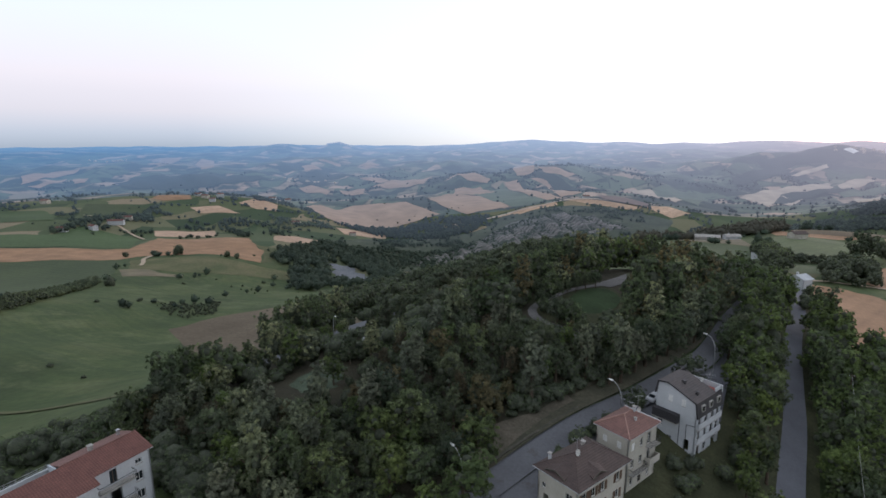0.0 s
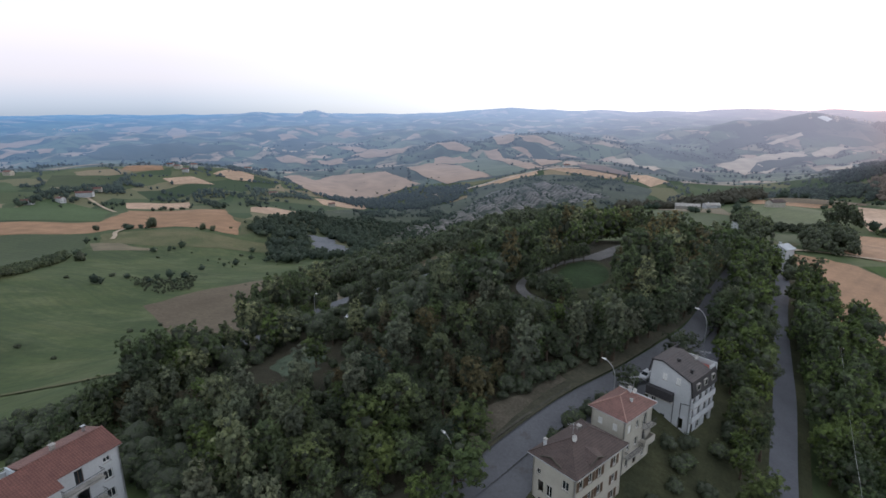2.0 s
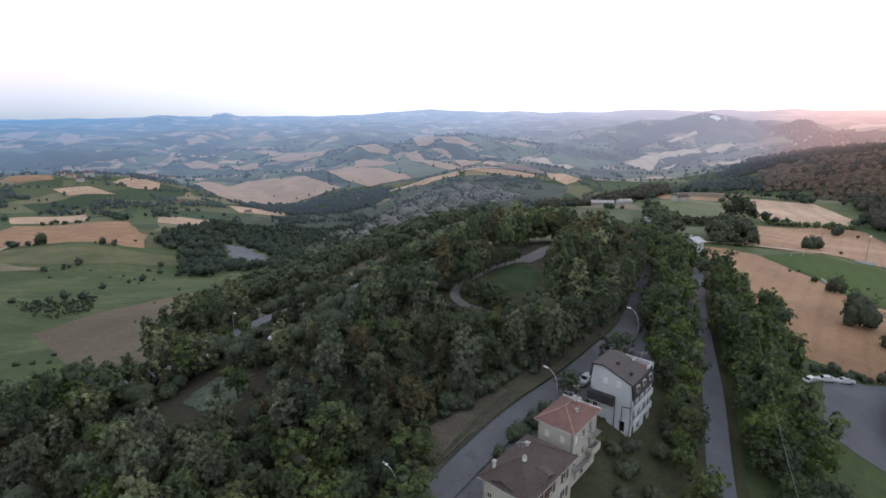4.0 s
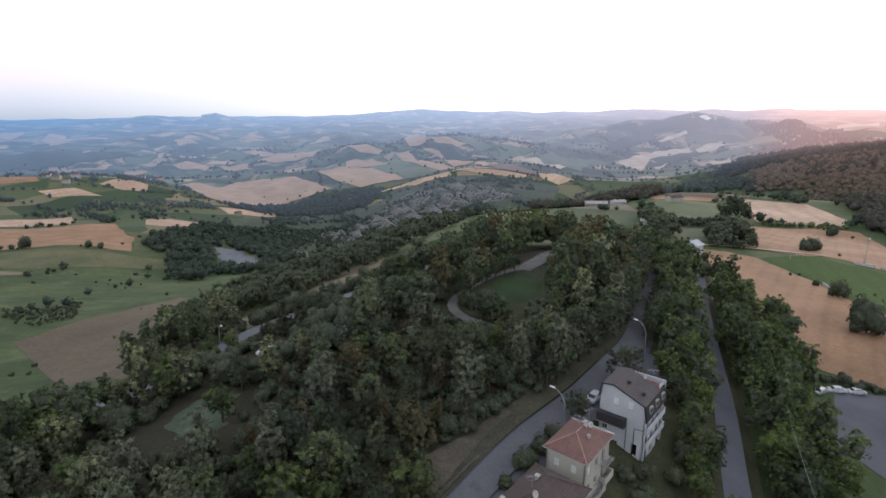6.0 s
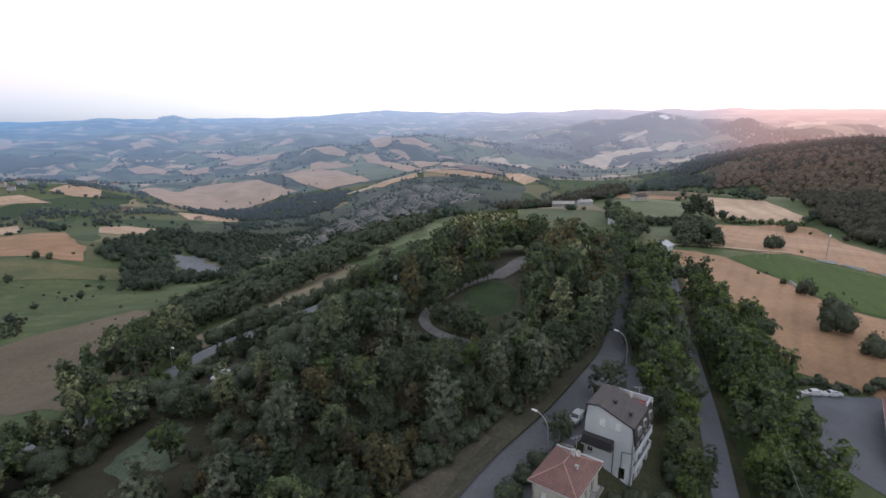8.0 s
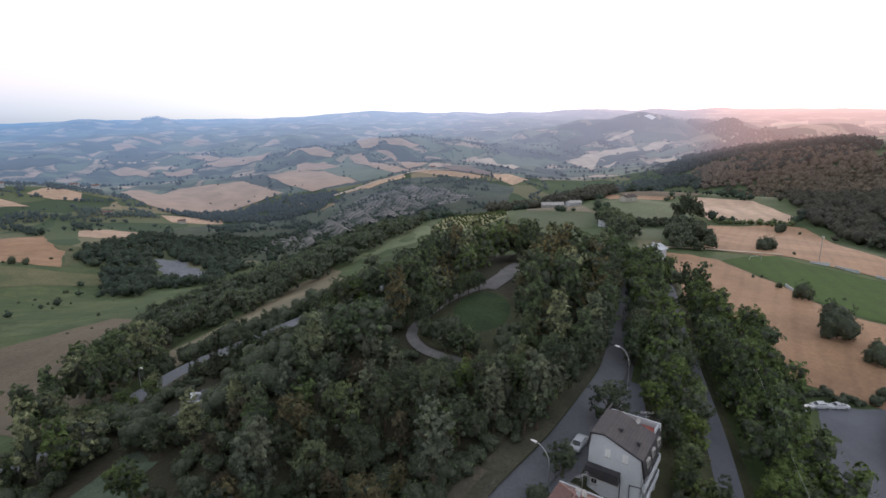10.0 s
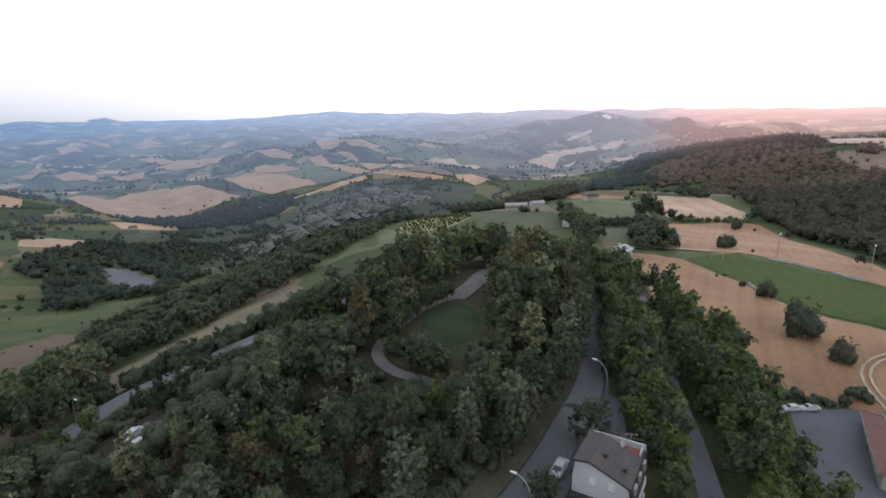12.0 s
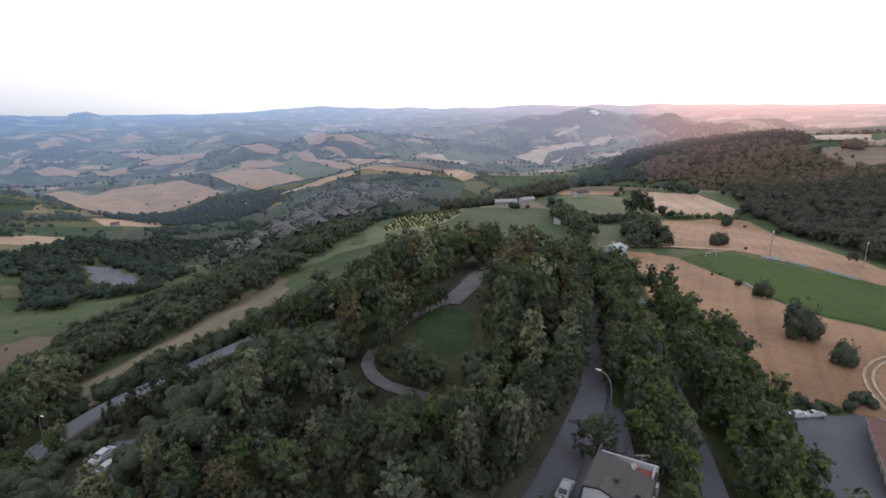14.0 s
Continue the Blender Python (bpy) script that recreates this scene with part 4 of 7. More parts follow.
tagged(field("parking_place", "small grey paved parking place among the trees", ASPHALT, [(-48.5, 117), (-45.5, 113), (-41, 113), (-39.5, 118), (-42, 125), (-46.5, 127)], 0.1), category="car park")
field("forecourt", "worn asphalt forecourt between road and houses", OLD_ASPHALT, [(-18, 48), (-8, 60), (0, 71), (8, 82.5), (13, 89), (15, 86), (10.5, 79), (4, 71), (1.5, 66), (-5, 57), (-12, 47)], 0.05)
field("forecourt", "worn asphalt apron between the road and the white house", OLD_ASPHALT, [(13, 89), (18, 97), (24, 105), (31, 113.5), (36, 120), (39.5, 118), (36, 110.5), (32, 104.5), (26.3, 100.6), (21.4, 94.6), (17, 91)], 0.05)
BARE_BANK = [(-11, 76), (-8, 82), (0, 88), (6, 95), (8, 93.5), (2, 85), (-3.5, 77.8), (-8, 73)]
tagged(field("bare_bank", "bare sandy bank above the road", SANDY, BARE_BANK, 0.1), category="bank")
field("yard", "drab grass yard between the houses and the lane", YARD, [(-6, 56), (14, 52), (34, 58), (41, 80), (50, 106), (56, 124), (52, 136), (46, 127), (39, 117), (32, 108.5), (15, 89), (4, 74)])

# ---- trees ----
def ico(rng, centre, radii, level=1, rough=0.18):
    """A lumpy closed core for one lobe of a crown."""
    bm = bmesh.new()
    bmesh.ops.create_icosphere(bm, subdivisions=level, radius=1.0)
    v = np.array([x.co[:] for x in bm.verts])
    f = np.array([[x.index for x in q.verts] for q in bm.faces])
    bm.free()
    v = v * (1 + rng.uniform(-rough, rough, (len(v), 1)))
    return v * np.array(radii) + np.array(centre), f


def lobes_of(rng, kind, height, width):
    """Lobes of a crown: centre and radii."""
    low = height * {"round": 0.13, "tall": 0.07, "spread": 0.38, "cone": 0.1, "bush": 0.0}[kind]
    mid = (height + low) / 2
    out = []
    if kind == "cone":
        for k in range(6):
            f = k / 5
            r = width * 0.5 * (1 - 0.82 * f)
            out.append(((rng.normal(0, 0.12), rng.normal(0, 0.12), low + (height - low) * (0.1 + 0.82 * f)), (r, r, (height - low) * 0.16)))
        return out
    out.append(((0, 0, mid), (width * 0.33, width * 0.33, (height - low) * 0.4)))
    if kind == "bush":
        out = [((0, 0, height * 0.45), (width * 0.42, width * 0.42, height * 0.5))]
        for k in range(9):
            a = k * 2.4 + rng.uniform(-0.4, 0.4)
            r = width * rng.uniform(0.2, 0.28)
            out.append(((width * 0.27 * math.cos(a), width * 0.27 * math.sin(a), height * rng.uniform(0.22, 0.68)), (r, r, r)))
        return out
    n = 13
    for k in range(n):
        a = k * 2.4 + rng.uniform(-0.4, 0.4)
        f = rng.uniform(0, 1)
        z = low + (height - low) * (0.22 + 0.6 * f)
        reach = width * (0.34 - 0.16 * abs(f - 0.35)) * rng.uniform(0.75, 1.15)
        if kind == "tall":
            reach *= 0.6
        r = width * rng.uniform(0.13, 0.23) * (0.8 if kind == "tall" else 1.0)
        out.append(((reach * math.cos(a), reach * math.sin(a), z), (r, r, r * (rng.uniform(1.0, 1.35) if kind == "round" else rng.uniform(1.3, 1.9)))))
    out.append(((rng.normal(0, 0.3), rng.normal(0, 0.3), height - width * 0.2), (width * 0.2, width * 0.2, width * 0.2)))
    return out


def crown(rng, kind, height, width, leaves, size, level=1, core=0.78, bunches=0):
    """Vertices, triangles and vertex normals of a crown: lumpy cores under leaves that stand in bunches."""
    lobes = lobes_of(rng, kind, height, width)
    verts, tris, ways, at, core_faces = [], [], [], 0, 0
    for c, r in lobes:
        v, f = ico(rng, c, np.array(r) * core, level)
        verts.append(v)
        tris.append(f + at)
        w = (v - np.array(c)) / np.array(r)
        ways.append(w / np.linalg.norm(w, axis=1)[:, None])
        at += len(v)
        core_faces += len(f)
    weight = np.array([r[0] * r[2] for _, r in lobes])
    centres, radii = np.array([b[0] for b in lobes]), np.array([b[1] for b in lobes])
    count = bunches or leaves
    pick = rng.choice(len(lobes), count, p=weight / weight.sum())
    d = rng.normal(size=(count, 3))
    d[:, 2] += 0.35
    d /= np.linalg.norm(d, axis=1)[:, None]
    reach = np.sqrt(rng.uniform(0.2, 1.12, (count, 1)))
    shoot = (rng.uniform(0, 1, (count, 1)) < (0.04 if kind == "bush" else 0.14)) & (d[:, 2:] > 0.1)
    p = centres[pick] + d * radii[pick] * np.where(shoot, rng.uniform(1.05, 1.25, (count, 1)), reach) + np.where(shoot, 1, 0) * np.array((0, 0, 0.25))
    out = d
    if bunches:
        which = rng.integers(bunches, size=leaves)
        swell = rng.uniform(0.7, 1.35, (bunches, 1))[which] * width * 0.047
        q = rng.normal(size=(leaves, 3))
        q /= np.linalg.norm(q, axis=1)[:, None]
        q[:, 2] = np.where(q[:, 2] < -0.2, -q[:, 2], q[:, 2])
        p = p[which] + q * swell * (1, 1, 1.5) * rng.uniform(0.55, 1.05, (leaves, 1))
        out = d[which] * 0.75 + q * 0.65
        out /= np.linalg.norm(out, axis=1)[:, None]
    n = out + rng.normal(0, 0.3, (leaves, 3))
    n /= np.linalg.norm(n, axis=1)[:, None]
    a = np.cross(n, rng.normal(size=(leaves, 3)))
    a /= np.linalg.norm(a, axis=1)[:, None]
    b = np.cross(n, a)
    s = size * rng.uniform(0.6, 1.35, (leaves, 1))
    clump = np.stack([p - a * s, p - b * s * rng.uniform(0.3, 0.6, (leaves, 1)) + n * s * 0.25, p + a * s * 0.8 + b * s * rng.uniform(0, 0.5, (leaves, 1))], 1).reshape(-1, 3)
    verts.append(clump)
    ways.append(np.repeat(out, 3, axis=0))
    tris.append(at + np.arange(leaves * 3).reshape(-1, 3))
    tris = np.concatenate(tris)
    return np.concatenate(verts), tris, (np.arange(len(tris)) < core_faces).astype(int), np.concatenate(ways)


def trunk_mesh(rng, height, width):
    """A tapered, slightly bent trunk with a few limbs, as one mesh."""
    verts, faces = [], []

    def limb(p0, p1, r0, r1, sides=6, rings=4):
        start, axis = len(verts), (p1 - p0)
        side = axis.orthogonal().normalized()
        other = axis.cross(side).normalized()
        for k in range(rings):
            f = k / (rings - 1)
            c = p0 + axis * f + side * math.sin(f * 2.5) * axis.length * 0.04
            r = r0 + (r1 - r0) * f
            for s in range(sides):
                t = s * math.tau / sides
                verts.append(c + (side * math.cos(t) + other * math.sin(t)) * r)
        for k in range(rings - 1):
            for s in range(sides):
                a, b = start + k * sides + s, start + k * sides + (s + 1) % sides
                faces.append((a, b, b + sides, a + sides))

    r = 0.022 * height + 0.05
    top = Vector((rng.normal(0, 0.2), rng.normal(0, 0.2), height * 0.66))
    limb(Vector((0, 0, -0.8)), top, r * 1.25, r * 0.35, 8, 6)
    for k in range(5):
        a, f = k * 2.4 + rng.uniform(0, 0.6), rng.uniform(0.45, 0.9)
        s = top * f
        limb(s, s + Vector((math.cos(a) * width * 0.3, math.sin(a) * width * 0.3, height * 0.16)), r * 0.45, r * 0.12)
    return verts, faces


KINDS = [  # leaf material, shape, height, width, category words
    (LEAF, "round", 10.8, 8.4, "broad green deciduous tree with a rounded crown"),
    (LEAF, "round", 11.8, 9.0, "large dark green deciduous tree with a lumpy crown"),
    (LEAF, "tall", 13.4, 6.6, "upright dark green deciduous tree in the wood"),
    (LEAF_LIGHT, "round", 9.4, 7.4, "fresh light green deciduous tree with a full crown"),
    (LEAF_GREY, "round", 10.4, 8.0, "silvery green broadleaf tree on the wooded slope"),
    (LEAF_GREY, "tall", 12.4, 6.4, "silvery green upright tree on the wooded slope"),
    (LEAF_DRY, "round", 8.0, 6.0, "browning deciduous tree with thinning leaves"),
    (LEAF_DARK, "cone", 10.5, 4.6, "dark green conifer with a narrow pointed crown"),
    (LEAF, "spread", 6.0, 5.6, "small spreading green tree beside the path"),
    (LEAF_DRY, "tall", 10.0, 5.4, "brownish upright tree at the edge of the wood"),
    (LEAF, "bush", 6.5, 8.5, "round dark green bush reaching to the ground"),
]
TREES = []
for n, (leaf, kind, tall, wide, words) in enumerate(KINDS):
    rng = np.random.default_rng(40 + n)
    stem = tagged(new("tree"), words, "tree", "trees of the knoll")
    v, f = trunk_mesh(rng, tall, wide)
    me = bpy.data.meshes.new("trunk")
    me.from_pydata(v, [], f)
    me.materials.append(BARK)
    t = new("trunk", me)
    t.parent = stem
    v, f, k, w = crown(rng, kind, tall, wide, 3500, 0.28, level=1 if kind == "bush" else 0, core=0.86 if kind == "bush" else 0.38, bunches=210)
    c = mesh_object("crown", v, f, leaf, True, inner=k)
    c.data.normals_split_custom_set_from_vertices([tuple(q) for q in w.astype(float)])
    c.parent = stem
    TREES.append(stem)


def inside(x, y, outline):
    """Which of the points lie within the outline."""
    hit = np.zeros(len(x), bool)
    for (x0, y0), (x1, y1) in zip(outline, outline[1:] + outline[:1]):
        if y0 != y1:
            hit ^= ((y0 > y) != (y1 > y)) & (x < (x1 - x0) * (y - y0) / (y1 - y0) + x0)
    return hit


def off_line(x, y, line):
    """Distance of points from a line of vectors."""
    p = np.array([[q.x, q.y] for q in line])
    return np.sqrt(((x[:, None] - p[None, :, 0]) ** 2 + (y[:, None] - p[None, :, 1]) ** 2).min(1))


def scatter(rng, outline, spacing, loose=0.42):
    """Uneven rows of places within an outline."""
    xs, ys = [p[0] for p in outline], [p[1] for p in outline]
    gx, gy = np.meshgrid(np.arange(min(xs), max(xs) + spacing, spacing), np.arange(min(ys), max(ys) + spacing, spacing * 0.87))
    gx = gx + (np.arange(gx.shape[0]) % 2)[:, None] * spacing / 2
    x = gx.ravel() + rng.uniform(-loose, loose, gx.size) * spacing
    y = gy.ravel() + rng.uniform(-loose, loose, gx.size) * spacing
    k = inside(x, y, outline)
    return x[k], y[k]


def joined(name, label, category, leaf, places, templates, seed):
    """Many crowns in one mesh: places are x, y, scale."""
    rng = np.random.default_rng(seed)
    x, y, s = (np.asarray(a, float) for a in places)
    z = ground_z(x, y)
    verts, tris, inner, at = [], [], [], 0
    for i in range(len(x)):
        v, f, q = templates[rng.integers(len(templates))][:3]
        a, k = rng.uniform(0, 6.28), s[i]
        w = v * (k * rng.uniform(0.85, 1.15), k * rng.uniform(0.85, 1.15), k)
        c, sn = math.cos(a), math.sin(a)
        verts.append(np.c_[w[:, 0] * c - w[:, 1] * sn + x[i], w[:, 0] * sn + w[:, 1] * c + y[i], w[:, 2] + z[i]])
        tris.append(f + at)
        inner.append(q)
        at += len(v)
    if not verts:
        return None
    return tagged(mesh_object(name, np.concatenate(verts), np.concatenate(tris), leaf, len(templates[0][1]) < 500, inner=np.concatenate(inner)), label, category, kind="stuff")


rng = np.random.default_rng(7)
MIDDLE = [crown(rng, k, h, w, 740, 0.5, 0, 0.5, 80) for k, h, w in (("round", 10.6, 8.4), ("round", 11.4, 8.8), ("tall", 13, 6.8), ("tall", 12, 6.2))]


def simple_crown(rng, height, width, leaves, size, lumps=3):
    """A far crown: three lumps and a ragged skin of clumps."""
    parts, tris, at = [], [], 0
    for c, r in (((0, 0, height * 0.5), (width * 0.42, width * 0.42, height * 0.45)), ((width * 0.2, 0.1, height * 0.62), (width * 0.27,) * 3), ((-width * 0.18, width * 0.15, height * 0.55), (width * 0.26,) * 3))[:lumps]:
        v, f = ico(rng, c, r, 1, 0.25)
        parts.append(v)
        tris.append(f + at)
        at += len(v)
    d = rng.normal(size=(leaves, 3))
    d[:, 2] = np.abs(d[:, 2])
    d /= np.linalg.norm(d, axis=1)[:, None]
    p = np.array((0, 0, height * 0.45)) + d * (width * 0.48, width * 0.48, height * 0.55) * rng.uniform(0.85, 1.12, (leaves, 1))
    q = rng.normal(size=(leaves, 3, 3)) * size
    parts.append((p[:, None] + q).reshape(-1, 3))
    tris.append(at + np.arange(leaves * 3).reshape(-1, 3))
    tris = np.concatenate(tris)
    return np.concatenate(parts), tris, np.zeros(len(tris), int)


FAR = [crown(rng, "round", h, w, 170, 0.75, 0, 0.7) for h, w in ((9, 8.2), (8.2, 9), (10.5, 7.2))]
BUSHES = [crown(rng, "bush", h, w, 600, 0.42, 1, 0.84) for h, w in ((6.5, 8.5), (7.5, 8), (5.5, 8))]
TINY = [simple_crown(rng, 8, 8.5, 26, 0.8, 1), simple_crown(rng, 9, 8, 26, 0.8, 2), simple_crown(rng, 6.5, 9.5, 26, 0.8, 1)]
DISTANT = [simple_crown(rng, 8, 8.5, 26, 0.85), simple_crown(rng, 9, 8, 26, 0.85), simple_crown(rng, 7.5, 9.5, 26, 0.9)]


CLEARINGS = [(-350, 726, 22), (-328, 700, 25), (-305, 675, 27), (-285, 650, 26), (-266, 620, 23), (-255, 595, 15), (-292, 625, 20), (-310, 650, 19)]


def wood(label, leaf, spacing, height, outline, name="woods", category="woods", shapes=None):
    seed = sum(int(abs(a) * 3 + abs(b)) for a, b in outline)
    g = np.random.default_rng(seed)
    far = math.hypot(sum(p[0] for p in outline), sum(p[1] for p in outline)) / len(outline) > 420
    open_land = spacing >= 20
    x, y = scatter(g, outline, spacing * (0.42 if open_land and far else 0.72 if far else 1.0))
    if open_land and far:
        # hedges and clumps with open ground between
        strips = np.abs(np.sin(x / 34 + 1.7 * np.sin(y / 47)) + 0.6 * np.sin(y / 29 + x / 61)) < 0.55
        x, y = x[strips], y[strips]
    away = np.hypot(x, y).mean() if len(x) else 0
    s = height / 8.5 * g.uniform(0.55, 1.3, len(x)) * min(1.25, max(1, spacing / 9))
    # thin out in patches, and let some trees stray past the edge
    wave = np.sin(x / 31 + 2 * np.sin(y / 43)) * np.sin(y / 37 + x / 90)
    keep = g.uniform(0, 1, len(x)) > np.where(wave > 0.55, 0.45, 0.1)
    x, y, s = x[keep], y[keep], s[keep]
    stray = (g.uniform(0, 1, len(x)) < 0.3) if spacing > 8 else np.zeros(len(x), bool)
    x = np.r_[x, x[stray] + g.normal(0, 14 if away < 800 else 30, stray.sum())]
    y = np.r_[y, y[stray] + g.normal(0, 14 if away < 800 else 30, stray.sum())]
    s = np.r_[s, s[stray] * g.uniform(0.35, 0.8, stray.sum())]
    bare = np.zeros(len(x), bool)
    for hx, hy, r in CLEARINGS:
        bare |= np.hypot(x - hx, y - hy) < r
    x, y, s = x[~bare], y[~bare], s[~bare]
    if shapes or away < 230:
        return joined(name, label, category, leaf, (x, y, s), shapes or MIDDLE, seed)
    close = np.hypot(x, y) < 470
    for k, templates in ((close, FAR), (~close, TINY)):
        if k.any():
            joined(name, label, category, leaf, (x[k], y[k], s[k]), templates, seed)

# ---- the wooded knoll: nearest trees one by one, the rest as a wood ----
KNOLL_WOOD = [(-66, 64), (-50, 60), (-44, 52), (-40, 42), (-30, 42), (-22, 50), (-14, 57), (-3, 71), (7, 86), (17, 99), (27, 112), (36, 126), (43, 139), (50, 160), (58, 180), (64, 204), (40, 226), (10, 224), (0, 204), (0, 182), (-14, 168), (-28, 158), (-44, 149), (-54, 143), (-58, 130), (-62, 118), (-72, 104), (-84, 90)]
LANE_BANK = [(39, 104), (38, 95), (35, 84), (33, 74), (36, 72), (39, 80), (42, 94), (47, 112), (55, 134), (62, 152), (72, 174), (82, 200), (92, 228), (80, 238), (66, 212), (57, 184), (52, 166), (45, 146), (42, 132), (40.5, 120)]
LANE_EAST = [(49, 70), (58, 72), (65, 92), (69, 100), (72, 108), (75, 120), (80, 132), (86, 143), (92, 156), (89, 178), (86, 194), (93, 214), (100, 236), (97, 228), (86, 200), (72, 164), (62, 136), (54, 106)]
BEHIND_HOUSE = [(-68, 60), (-80, 50), (-96, 60), (-118, 70), (-112, 84), (-92, 84), (-90, 100), (-76, 96), (-70, 80)]
LOWER_SLOPE = [(-70, 62), (-66, 90), (-72, 125), (-66, 152), (-84, 178), (-100, 205), (-128, 196), (-118, 150), (-104, 112), (-92, 80)]
grow = np.random.default_rng(11)
spots = []
for outline, gap, mix in ((KNOLL_WOOD, 5.5, (0, 0, 1, 1, 2, 2, 2, 4, 4, 5, 5, 3, 3, 0, 6, 1, 2, 9)), (LANE_BANK, 4.6, (0, 3, 2, 3, 3, 3, 1)), (LANE_EAST, 4.6, (0, 3, 3, 3, 1, 3)), (LOWER_SLOPE, 5.0, (0, 1, 0, 4, 1, 0, 2, 3)), (BEHIND_HOUSE, 5.2, (0, 1, 0, 2, 1))):
    x, y = scatter(grow, outline, gap)
    spots += [(a, b, mix[grow.integers(len(mix))]) for a, b in zip(x, y)]
x, y = np.array([s[0] for s in spots]), np.array([s[1] for s in spots])
lawn_off = np.hypot((x - 10.5) / 9.6, (y - 140) / 11.5)
lane_line = [Vector((*q, 0)) for q in ((-54, 91), (-52, 94), (-51, 97), (-50, 100), (-48, 96), (-46, 93))]
paved_line = [Vector((*q, 0)) for q in ((-46, 118), (-44, 116), (-43, 120), (-44, 124), (-45, 127))]
CLEARING = [(11, 150), (12, 143), (21, 143), (23, 152), (28, 166), (35, 184), (29, 190), (21, 180), (16, 163)]
from_road = off_line(x, y, ROAD_LINE)
clear = (from_road > np.where((y > 74) & (y < 95), 5.0, np.where(y > 112, 2.9, 3.5))) & (off_line(x, y, LANE_LINE) > np.where(y > 135, 2.9, 3.6)) & (off_line(x, y, LEFT_LINE) > 4.6) & (lawn_off > 1.0) & (off_line(x, y, lane_line) > 6.0) & (off_line(x, y, paved_line) > 4.5) & ~inside(x, y, CLEARING)
clear &= (np.hypot(x - 24, y - 174) > 8) & (off_line(x, y, PARK_LINE) > np.where((y < 131) & (x < 6), 2.9, 2.2))
# the wood ends where the meadow begins
clear &= x > np.interp(y, (50, 62, 76, 86, 108, 118, 134, 170, 207, 250), (-104, -104, -98, -80, -76, -78, -85, -100, -120, -140))
for hx, hy, r in ((-58, 44, 13), (-56, 52, 9), (27, 95, 8), (17, 80, 8), (9, 70, 9), (-60, 36, 12)):
    clear &= np.hypot(x - hx, y - hy) > r
clear &= ~inside(x, y, BARE_BANK) & (np.hypot(x + 4, y - 84) > 3.5) & (np.hypot(x - 4, y - 92) > 2.5)
spots = [s for s, c in zip(spots, clear) if c]
order = sorted(range(len(spots)), key=lambda i: math.hypot(spots[i][0] - 2, spots[i][1] - 35))
single, rest = order[:185], order[185:]
# low growth, sized so the camera still sees the road, lawn and parking places
sx, sy = np.array([q[0] for q in spots]), np.array([q[1] for q in spots])
off = off_line(sx, sy, LEFT_LINE)
edge = np.array([[q.x, q.y, float(ground_z(q.x, q.y))] for q in LEFT_LINE if -62 < q.x < -29])
near_at = np.hypot(sx[:, None] - edge[None, :, 0], sy[:, None] - edge[None, :, 1])
seen = 0.42 * near_at.min(1) + edge[near_at.argmin(1), 2] - ground_z(sx, sy)
LOW = np.where((sx > -66) & (sx < -8) & (sy > 96) & (sy < 160) & (near_at.min(1) < 60), np.clip(seen / 12.0, 0.12, 1.0), 1.0)
by_park = off_line(sx, sy, PARK_LINE)
LOW = np.where((by_park < 6.5) & (sy < 128) & (sy > 112) & (sx < 3), np.minimum(LOW, np.clip(0.05 * by_park, 0.2, 1.0)), LOW)
LOW = np.where((np.abs(sx - 7) < 10) & (sy > 106) & (sy < 130), np.minimum(LOW, np.clip(0.045 * (130 - sy), 0.25, 1.0)), LOW)
LOW = np.where((sx < -74) & (sy < 84), 0.35, LOW)
LOW = np.where((sx > 13) & (sx < 25) & (sy > 136) & (sy < 160), np.minimum(LOW, 0.6), LOW)
LOW = np.where((sx > -10) & (sx < 6) & (sy > 98) & (sy < 122), np.minimum(LOW, np.clip(0.062 * (122 - sy), 0.2, 1.0)), LOW)
LOW = np.where((sy > 200) & (sx > 70), np.minimum(LOW, 0.5), LOW)
by_paved = off_line(sx, sy, paved_line)
LOW = np.where((by_paved < 10) & (sy < 120), np.minimum(LOW, np.clip(0.055 * by_paved, 0.2, 1.0)), LOW)
by_path = off_line(sx, sy, lane_line)
LOW = np.where((by_path < 13) & (sy < 100), np.minimum(LOW, np.clip(0.045 * by_path, 0.15, 1.0)), LOW)
LOW = np.where((LOW < 1) & (grow.uniform(0, 1, len(sx)) < 0.1), np.minimum(1, LOW * 1.5), LOW)
TREES[10].matrix_basis = pose(29, 77, float(ground_z(29, 77))) @ Matrix.Diagonal((0.4, 0.4, 0.4, 1))
used = {10}
for i in single:
    x, y, k = spots[i]
    z = float(ground_z(x, y))
    s = grow.uniform(0.68, 1.28)
    if LOW[i] < 0.6:
        k, s = 10, LOW[i] * 2.4
    elif LOW[i] < 1:
        s = min(s, LOW[i])
    m = Matrix.Translation((x, y, z)) @ Matrix.Rotation(grow.uniform(0, 6.28), 4, "Z") @ Matrix.Diagonal((s * grow.uniform(0.9, 1.1), s * grow.uniform(0.9, 1.1), s, 1))
    if k in used:
        copy_thing(TREES[k], m)
    else:
        TREES[k].matrix_basis = m
        used.add(k)
